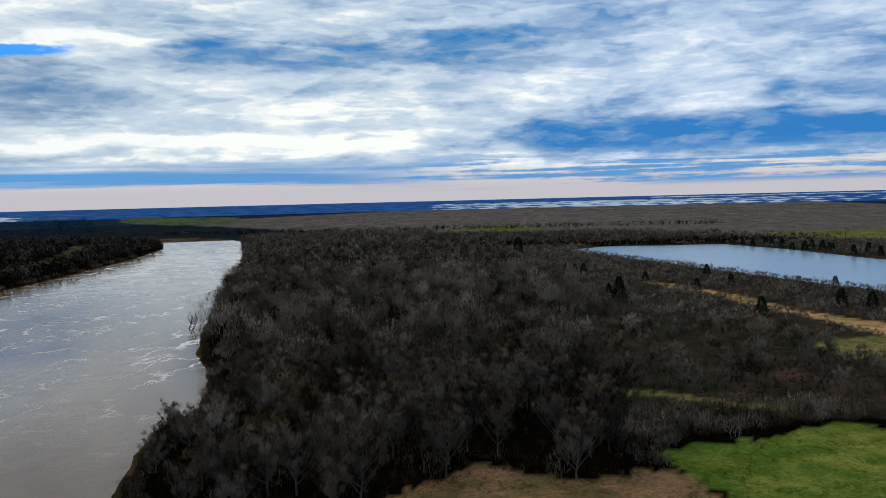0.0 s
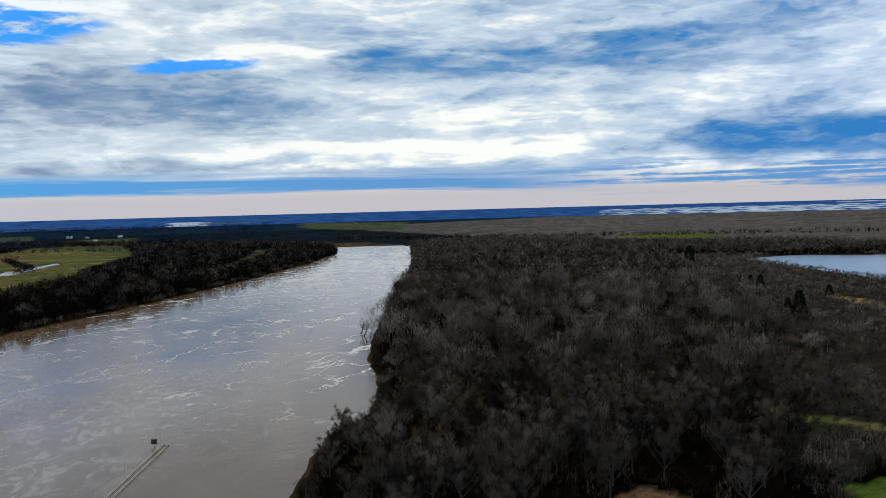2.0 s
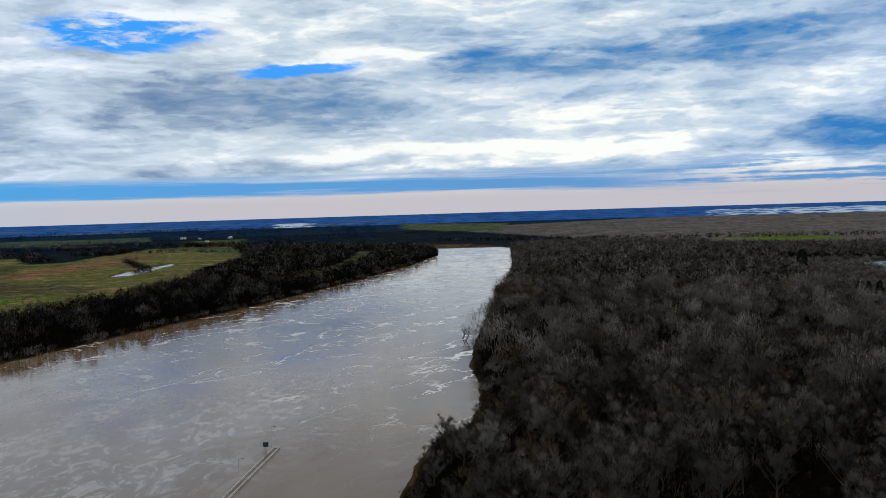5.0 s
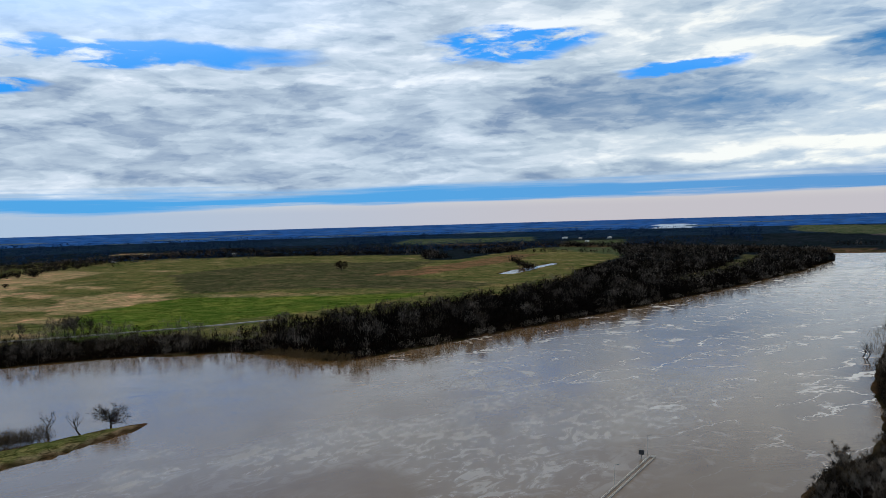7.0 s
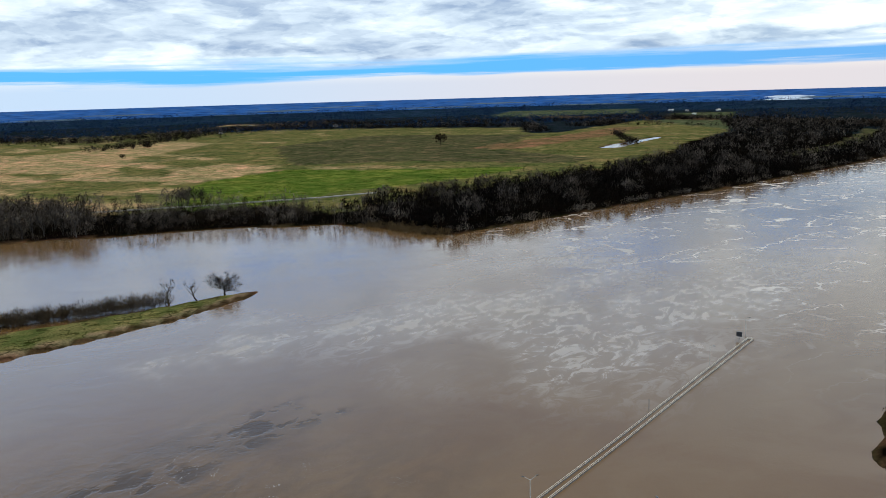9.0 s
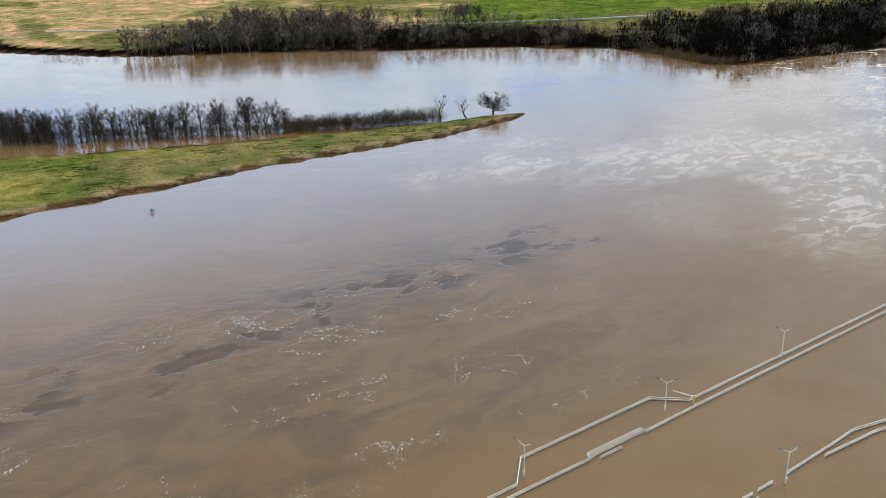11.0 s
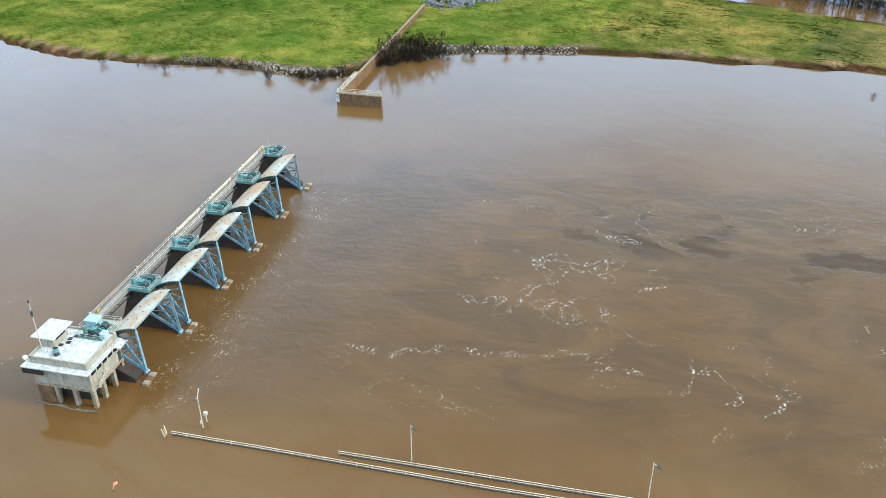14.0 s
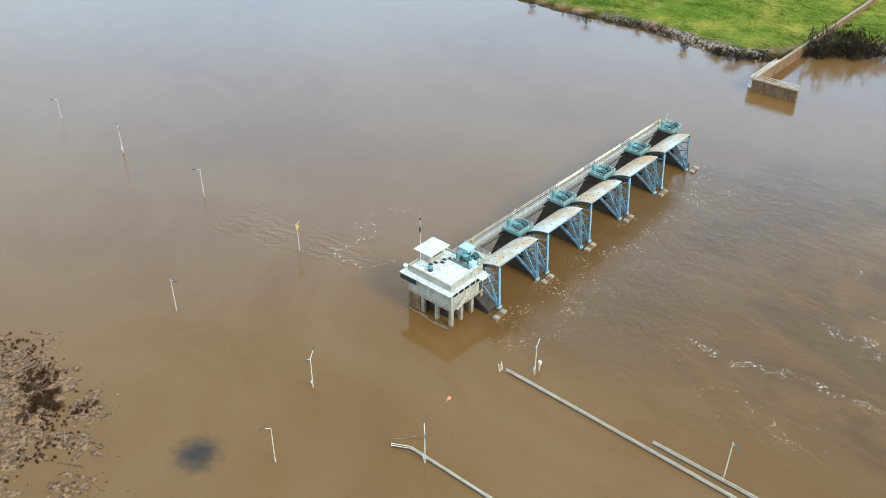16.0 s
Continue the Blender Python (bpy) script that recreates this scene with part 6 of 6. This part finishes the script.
plant("oak", OAK, -433, 192, 40, 1.0, "broad bare dark oak standing in the flood at the spit's end", z=-0.3)
plant("leaning_tree", SNAG, -430, 175, 120, 1.0, "leaning broken bare tree in the flood", z=-0.3)
plant("leaning_tree", SNAG, -433, 161, 10, 1.15, "tall ragged bare tree in the flood", z=-0.3)
ROW = [(-500, -66), (-484, -34), (-468, 22), (-450, 78)]
for i in range(78):
    k = i / 77 * 2.999
    (x0, y0), (x1, y1) = ROW[int(k)], ROW[int(k) + 1]
    f = k - int(k)
    plant("flooded_tree", FLOODED[i % 5], x0 + (x1 - x0) * f + rng.normal(0, 4.5), y0 + (y1 - y0) * f + rng.normal(0, 3.5), rng.uniform(0, 360), rng.uniform(0.75, 1.2) + 0.4 * abs(math.sin(i * 0.33)),
          "bare grey tree standing in flood water behind the spit", group="flooded trees", z=-0.5)


def brush_row(name, label, line, count, side, tall, twigs=44, width=0.075, olive=0.3, mat=None):
    k = rng.uniform(0, len(line) - 1.001, count)
    i = k.astype(int)
    pts = np.array(line, float)
    at = pts[i] + (pts[i + 1] - pts[i]) * (k - i)[:, None] + rng.normal(0, side, (count, 2))
    base = np.concatenate([at, np.full((count, 1), -0.2)], 1)
    height = tall * rng.uniform(0.55, 1.35, count)
    tone = np.ones((count, 4)) * (0.2, olive, 0, 1)
    tone[:, 0] = rng.uniform(0.0, 0.22, count)
    tone[:, 1] = np.clip(rng.normal(olive, 0.2, count), 0, 1)
    v, f, t, nrm = slivers(base, height, height * rng.uniform(0.38, 0.6, count), twigs, width, 0.0, tone)
    return tagged(mesh_object(name, v, f, mat or BARE, t, "tone", normals=nrm), label, "brush", kind="stuff")


brush_row("flooded_brush", "brown bare brush standing in the flood", [(-500, -62), (-484, -34), (-468, 22), (-449, 78), (-435, 130)], 800, 4.0, 5.6, 50, 0.075, olive=0.5)
brush_row("flooded_thicket", "dense reddish-brown thicket in the flood", [(-450, 78), (-441, 110), (-434, 138), (-432, 158)], 300, 2.8, 7.5, 60, olive=0.35)
brush_row("marsh_brush", "dark brush on the drowned islet", [(-795, -35), (-810, -50), (-770, 10)], 26, 5, 5, olive=0.3)
brush_row("point_brush", "russet brush on the low point of the far bank", [(-492, 398), (-520, 391), (-548, 393), (-575, 386)], 300, 5.5, 4.6, 44, 0.1, 1.0)

brush_row("shore_brush", "dark bare brush along the flooded grassy shore", [(-272, -181), (-265, -187), (-262, -198)], 70, 1.6, 2.2, 60, 0.05, 0.25)
brush_row("upstream_brush", "dark bare brush rooted in the flooded shore", [(-262, -214), (-261, -226), (-254, -246), (-246, -262)], 60, 1.3, 2.0, 60, 0.05, 0.25)
brush_row("tangle", "dense dark tangle of bare brush beside the abutment wall", [(-291, -173), (-298, -170), (-306, -164), (-312, -158)], 120, 2.6, 5.0, 70, 0.06, 0.15)
brush_row("bank_thicket", "dark bare brush overhanging the river bank", [(-98, 236), (-111, 264), (-120, 301), (-126, 335), (-119, 372), (-127, 406), (-139, 447), (-162, 502), (-189, 592), (-231, 772), (-281, 977)], 420, 1.6, 4.2, 44, 0.12, 0.2)
brush_row("field_edge_brush", "low dry brush along the edge of the green field", [(56, 256), (58, 290), (84, 304), (119, 321), (127, 328), (150, 314)], 90, 1.4, 2.4, 40, 0.07, 0.4)
brush_row("grass_edge_brush", "low dry brush where the wood meets the rough grass", [(-82, 212), (-32, 250), (-15, 262), (-4, 285), (24, 261), (54, 276)], 170, 2.4, 3.0, 44, 0.07, 0.4)

# dark cedars scattered over the scrub
def cedar_meshes():
    n = 420
    up = rng.uniform(0.02, 1, n)
    az = rng.uniform(0, 6.283, n)
    out = 2.6 * (1 - up) ** 0.7 * rng.uniform(0.6, 1.05, n) + 0.1
    mid = np.stack([np.cos(az) * out, np.sin(az) * out, 0.4 + up * 8.2], -1)
    tilt = np.stack([np.cos(az), np.sin(az), rng.uniform(-0.3, 0.7, n)], -1) + rng.normal(0, 0.3, (n, 3))
    side = np.cross(tilt, rng.normal(0, 1, (n, 3)))
    side /= np.linalg.norm(side, axis=1, keepdims=True)
    v = np.stack([mid - side * 0.42, mid + side * 0.42, mid + tilt * 0.9], 1).reshape(-1, 3)
    shade = np.ones((len(v), 4)) * (0.3, 0.2, 0, 1)
    shade[:, 0] = np.repeat(rng.uniform(0, 1, n), 3)
    crown = mesh_object("crown", v, np.arange(len(v)).reshape(-1, 3), CEDAR, shade, "tone")
    parts = []
    limb(parts, (0, 0, -0.5), (0, 0, 7.5), 0.22, 0.04, 6)
    trunk = mesh_object("trunk", parts[0][0], parts[0][1], BARK, np.ones((len(parts[0][0]), 4)) * (0.2, 0.2, 0, 1), "tone")
    meshes = (trunk.data, crown.data)
    bpy.data.objects.remove(trunk), bpy.data.objects.remove(crown)
    return meshes


CEDARS = [cedar_meshes() for _ in range(3)]
for i, (x, y, size) in enumerate([(68, 1290, 2.4), (118, 716, 1.7), (194, 596, 1.3), (242, 905, 1.1), (102, 960, 1.0), (112, 965, 1.0), (119, 942, 1.2), (115, 750, 0.9), (196, 770, 1.0), (265, 636, 1.3), (282, 624, 1.2),
                                  (167, 850, 1.0), (100, 820, 0.9), (237, 806, 1.0), (335, 812, 0.9)]):
    plant("cedar", CEDARS[i % 3], x, y, i * 70, size * 1.3, "small dark evergreen cedar among bare scrub", group="cedars")
for i in range(26):
    f = i / 25
    plant("cedar", CEDARS[i % 3], 440 + 110 * f + rng.normal(0, 8), 1470 - 420 * f + rng.normal(0, 15), i * 50, rng.uniform(1.2, 1.9), "dark evergreen on the far shore of the lake", group="lake-shore evergreens")

BUSH = [tree_meshes(4.2, 2.6, 9, 330, 0.06, 0.05, (t, w), 0.3, 3) for t, w in ((0.08, 0.1), (0.16, 0.05), (0.04, 0.2))]
ROUND = tree_meshes(13.0, 7.0, 18, 1100, 0.16, 0.22, (0.0, 0.2), 0.08, 1, 0.5)
plant("lone_tree", ROUND, -1369, 1100, 0, 1.9, "single dark round tree in the open pasture")
for x, y, size in ((-1449, 87, 0.85), (-1623, 546, 0.8), (-1913, 605, 0.7), (-1938, 677, 0.7), (-2200, 913, 1.0)):
    plant("field_tree", ROUND, x, y, x, size, "small dark round tree in the fields", group="field trees")
for i, (x, y, size) in enumerate([(-257, -206, 0.7), (-261, -187, 1.0), (-262, -194, 0.8), (-300, -166, 2.3), (-296, -171, 2.4), (-305, -163, 2.1), (-291, -172, 1.8), (-311, -160, 1.8), (-303, -171, 2.2), (-308, -169, 1.9), (-318, -150, 0.9), (-326, -150, 0.9), (-325, -134, 0.8), (-332, -122, 0.7),
                                  (-338, 5, 0.4), (-241, -276, 0.7), (-246, -248, 0.7), (-260, -232, 0.8), (-262, -222, 0.9), (-256, -204, 0.8), (-264, -186, 1.0), (-272, -181, 1.1), (-328, -128, 0.6), (-316, -146, 0.8)]):
    plant("shrub", BUSH[i % 3], x, y, i * 47, size, "leafless dark shrub at the flooded shore", "shrub", "shore shrubs", z=-0.2)
for i, (x, y, size) in enumerate([(-203, 604, 2.2), (-208, 612, 1.8)]):
    plant("dead_tree", SNAG, x, y, 200 + i * 40, 1.0, "dead pale tree fallen out over the river", "tree", z=-0.4)

# ---- stone, drift and small things ----


def stone_mesh(seed):
    r = random.Random(seed)
    bm = bmesh.new()
    bmesh.ops.create_icosphere(bm, subdivisions=1, radius=0.5)
    for v in bm.verts:
        v.co = Vector((v.co.x * 1.25, v.co.y, v.co.z * 0.7)) * r.uniform(0.75, 1.2)
    me = bpy.data.meshes.new("stone")
    bm.to_mesh(me)
    bm.free()
    me.materials.append(STONE)
    return me


STONES = [stone_mesh(i) for i in range(6)]


def riprap(where, spots, label):
    heap = thing("riprap", pose(*where, 0), label, "stones")
    for x, y, z, size in spots:
        part_of("stone", random.choice(STONES), heap, at=Matrix.Translation((x - where[0], y - where[1], z)) @ Euler((random.uniform(0, 6), random.uniform(0, 6), random.uniform(0, 6))).to_matrix().to_4x4() @ Matrix.Scale(size, 4))


def along(line, count, inland, size):
    spots = []
    for _ in range(count):
        k = random.uniform(0, len(line) - 1.001)
        (x0, y0), (x1, y1) = line[int(k)], line[int(k) + 1]
        f = k - int(k)
        nx, ny = -(y1 - y0), x1 - x0
        off = random.uniform(*inland) / math.hypot(nx, ny)
        spots.append((x0 + (x1 - x0) * f + nx * off, y0 + (y1 - y0) * f + ny * off, random.uniform(*size)))
    level = np.maximum(rise(np.array([s[0] for s in spots]), np.array([s[1] for s in spots])), -0.1) + 0.1
    return [(x, y, float(z), size) for (x, y, size), z in zip(spots, level)]


riprap((-318, -150), along([(-338, -108), (-327, -136), (-314, -162), (-300, -171)], 290, (-6.0, 1.0), (0.5, 1.35)), "pale tumbled riprap stones along the flooded shore")
riprap((-265, -200), along([(-270, -180), (-263, -200), (-262, -222)], 220, (-6, 0.8), (0.45, 1.25)), "pale tumbled riprap stones beside the abutment")


def heap_of(name, label, mat, spots, category):
    """Loose lumps in one mesh: x, y, z and size of each."""
    verts, faces, start = [], [], 0
    base = [v.co.copy() for v in STONES[0].vertices]
    tris = [tuple(f.vertices) for f in STONES[0].polygons]
    for x, y, z, size in spots:
        turn = Euler((random.uniform(0, 6), random.uniform(0, 6), 0)).to_matrix()
        verts += [tuple(turn @ v * size + Vector((x, y, z))) for v in base]
        faces += [tuple(i + start for i in t) for t in tris]
        start += len(base)
    tagged(mesh_object(name, verts, faces, mat), label, category, kind="stuff")


def rubble():
    spots = []
    for _ in range(1000):
        a, r = random.uniform(0, 6.283), random.uniform(0, 1) ** 0.6
        reach = r * (1 + 0.22 * math.sin(3 * a + 1) + 0.14 * math.sin(7 * a))
        spots.append((-398 + math.cos(a) * reach * 21 + math.sin(a) * reach * 8, -198 + math.sin(a) * reach * 25, 1.3 + 2.2 * max(0, 1 - r * r), random.uniform(0.8, 2.0)))
    heap_of("rubble_mound", "low grey mound of broken stone on the grass", RUBBLE, spots, "stones")


def drift_clods():
    """Lumps of mud, roots and litter left on the islet."""
    gx, gy = np.random.uniform(-20, 14, 9000), np.random.uniform(-175, -114, 9000)
    z = islet_height(gx, gy)
    ok = (z > 0.0) & (wobble(gx, gy, 1.7, 4.0) + 0.6 * wobble(gx, gy, 5.0, 2.0) > 0.15)
    spots = [(float(a), float(b), float(c) + 0.02, 0.12 + 0.5 * random.random() ** 3) for a, b, c in zip(gx[ok], gy[ok], z[ok])]
    shoal = [(-7 + random.gauss(0, 3.2), -116 + random.gauss(0, 2.2), 0.0, random.uniform(0.15, 0.4)) for _ in range(110)]
    cut = len(spots) * 3 // 5
    heap_of("mud_clods", "small lumps of pale silt and matted litter on the islet", CLOD, spots[:cut] + shoal, "debris")
    heap_of("root_lumps", "dark lumps of root and rotten wood on the islet", WOOD, spots[cut:], "debris")


CLOD = worn("matted_silt_clods", (0.230, 0.138, 0.072), (0.050, 0.028, 0.015), 0.9, 0.95, stain=(0.07, 0.05, 0.035), amount=0.6, relief=0.06)
drift_clods()
SHINGLE = worn("grey_brown_shingle", (0.15, 0.115, 0.085), (0.06, 0.046, 0.035), 0.5, 0.95, stain=(0.42, 0.38, 0.33), amount=0.6, relief=0.05)
for line, count in (([(-338, -108), (-327, -136), (-314, -162), (-300, -171)], 900), ([(-272, -180), (-263, -200), (-262, -222), (-254, -250)], 600)):
    heap_of("shingle", "band of small grey rubble along the flooded shore", SHINGLE, along(line, count, (-7.5, 1.5), (0.35, 0.95)), "stones")
rubble()


def log(x, y, z, length, r, turn, label="wet brown drift log"):
    bm = bmesh.new()
    p = Vector((-length / 2, 0, 0))
    for i in range(4):
        q = p + Vector((length / 4, random.uniform(-0.06, 0.06) * length, random.uniform(-0.02, 0.03) * length))
        bar(bm, p, q, r * (1 - i * 0.17), 6, r * (1 - (i + 1) * 0.17))
        p = q
    me = bpy.data.meshes.new("driftwood")
    bm.to_mesh(me)
    bm.free()
    me.materials.append(WOOD)
    ob = new("driftwood", me)
    ob.matrix_basis = pose(x, y, z, 0, random.uniform(-4, 4), turn)
    return tagged(ob, label, "driftwood", "drift logs")


for s, n, turn, length in ((-21.5, 2.7, 2, 9), (-27.0, 2.6, -3, 7), (-18.6, 2.4, 6, 5)):
    p = on_lock(s, n).translation
    log(p.x, p.y, 0.05, length, 0.28, 104 + turn)
for i, n in enumerate(PIER_N):
    p = on_lock(-13.2, n - 1.4).translation
    log(p.x, p.y, 0.05, random.uniform(2.5, 4.5), 0.16, random.uniform(0, 180))
for x, y, turn, length, r in ((-4, -153, 10, 11, 0.16), (-9, -146, 60, 5, 0.10), (-7, -141, 110, 4, 0.09), (-5, -135, 150, 5, 0.12), (-8.8, -129, 80, 3, 0.10), (-15.5, -135.5, 30, 4, 0.09), (-16.8, -134.6, 100, 2.4, 0.07),
                              (-2, -146, 35, 6, 0.12), (-1, -160, 70, 5, 0.1), (-7.5, -157, 130, 4, 0.09), (0, -131, 20, 5, 0.13)):
    log(x, y, max(0.05, float(islet_height(np.array([x]), np.array([y]))[0])) + 0.2, length, r, turn, "bleached drift log on the muddy islet")
brush_row("drift_brush", "tangled dark drift brush on the muddy islet", [(-8, -151), (-9, -146), (-8, -141), (-6, -139)], 110, 1.4, 1.3, 120, 0.045, 0.6, DRIFT)
brush_row("drift_heap", "dark litter heaped in the shallows", [(-16, -135.5), (-14, -135), (-12.5, -135)], 34, 0.5, 0.9, 110, 0.045, 0.5, DRIFT)
brush_row("drift_litter", "broken twigs strewn over the mud", [(-4, -165), (-9, -157), (-9, -146), (-7, -138), (-7, -130), (0, -128)], 260, 2.4, 0.6, 60, 0.05, 0.5, DRIFT)


for x, y, turn, length, r in ((-59.0, -95.1, 148, 5.0, 0.14), (-61.2, -93.6, 110, 2.4, 0.08), (-73.6, -100.6, 40, 1.4, 0.10), (-70.4, -98.0, 110, 1.1, 0.08), (-66.0, -97.5, 20, 1.0, 0.07), (-67.0, -90.5, 75, 1.3, 0.07)):
    log(x, y, 0.03, length, r, turn)


def make_buoy():
    buoy = thing("buoy", pose(-72, -99, 0), "small orange float drifting below the dam", "buoy")
    bm = bmesh.new()
    bmesh.ops.create_uvsphere(bm, u_segments=12, v_segments=8, radius=0.4)
    bmesh.ops.scale(bm, vec=(1.3, 1.0, 0.7), verts=bm.verts[:])
    part("float", bm, ORANGE, buoy)
    part("tail", rod((0.3, 0.15, 0.05), (1.2, 0.6, 0.02), 0.12, 6, 0.04), ORANGE, buoy)


make_buoy()


def make_levee_road():
    bm = bmesh.new()
    pts = [Vector((x, y, 0)) for x, y in LEVEE_ROAD]
    left, right = [], []
    for i, p in enumerate(pts):
        d = (pts[min(i + 1, len(pts) - 1)] - pts[max(i - 1, 0)]).normalized()
        nrm = Vector((-d.y, d.x, 0))
        z = float(rise(np.array([p.x]), np.array([p.y]))[0]) + 1.0
        left.append(bm.verts.new(p + nrm * 1.7 + Vector((0, 0, z))))
        right.append(bm.verts.new(p - nrm * 1.7 + Vector((0, 0, z))))
    for i in range(len(pts) - 1):
        bm.faces.new((left[i], right[i], right[i + 1], left[i + 1]))
    made = bmesh.ops.extrude_face_region(bm, geom=bm.faces[:])["geom"]
    bmesh.ops.translate(bm, vec=(0, 0, -1.4), verts=[v for v in made if isinstance(v, bmesh.types.BMVert)])
    bmesh.ops.recalc_face_normals(bm, faces=bm.faces[:])
    me = bpy.data.meshes.new("road")
    bm.to_mesh(me)
    bm.free()
    me.materials.append(ROAD)
    tagged(new("road", me), "pale levee road behind the bank trees", "road", kind="structure")


make_levee_road()


for i, (s, n, size) in enumerate(((245.6, -32.0, 0.62), (244.0, -33.2, 0.4), (240.0, -35.3, 0.4))):
    p = on_lock(s, n).translation
    plant("snagged_branch", BUSH[i % 3], p.x, p.y, i * 80, size, "dead dark branches snagged on the drowned railing", "branches", z=-0.4)


# ---- farm buildings far across the plain ----
def farmhouse(x, y, turn, length, wide, high, wall, roof, label):
    gx, gy, gz = (float(v) for v in settle(x, y, 1.2))
    house = thing("farmhouse", pose(gx, gy, gz, 0, 0, turn), label, "house", "farm buildings on the plain")
    part("wall", block(-length / 2, length / 2, -wide / 2, wide / 2, -1, high, 0.05), wall, house)
    bm = bmesh.new()
    ends = []
    for side in (-1, 1):
        at = side * (length / 2 + 0.5)
        ends.append([bm.verts.new(v) for v in ((at, -wide / 2 - 0.5, high), (at, wide / 2 + 0.5, high), (at, 0, high + wide * 0.4))])
    bm.faces.new(ends[0][::-1]), bm.faces.new(ends[1])
    for i in range(3):
        j = (i + 1) % 3
        bm.faces.new((ends[0][i], ends[0][j], ends[1][j], ends[1][i]))
    bmesh.ops.recalc_face_normals(bm, faces=bm.faces[:])
    part("roof", bm, roof, house)
    part("door", block(-1.6, 1.6, -wide / 2 - 0.12, -wide / 2 - 0.02, -1, high * 0.7, 0.02), DARK_STEEL, house)


for x, y, turn, length, wide, high, pale in ((-2897, 1663, 20, 26, 14, 6, True), (-2661, 1663, 70, 30, 14, 6, True), (-3076, 1537, 10, 24, 12, 5, True), (-2586, 1186, 50, 20, 12, 5, False),
                                             (-2402, 3274, 30, 34, 16, 7, True), (-2185, 3316, 80, 30, 14, 6, True), (-1981, 2846, 15, 24, 12, 5, True), (-2290, 3240, 0, 20, 12, 5, False)):
    farmhouse(x, y, turn, length * 0.6, wide * 0.6, high * 0.6, WHITE_ROOF if pale else GREY_WALL, GALVANISED if pale else RUST_PLATE, "small white farm building far across the plain" if pale else "small grey barn far across the plain")
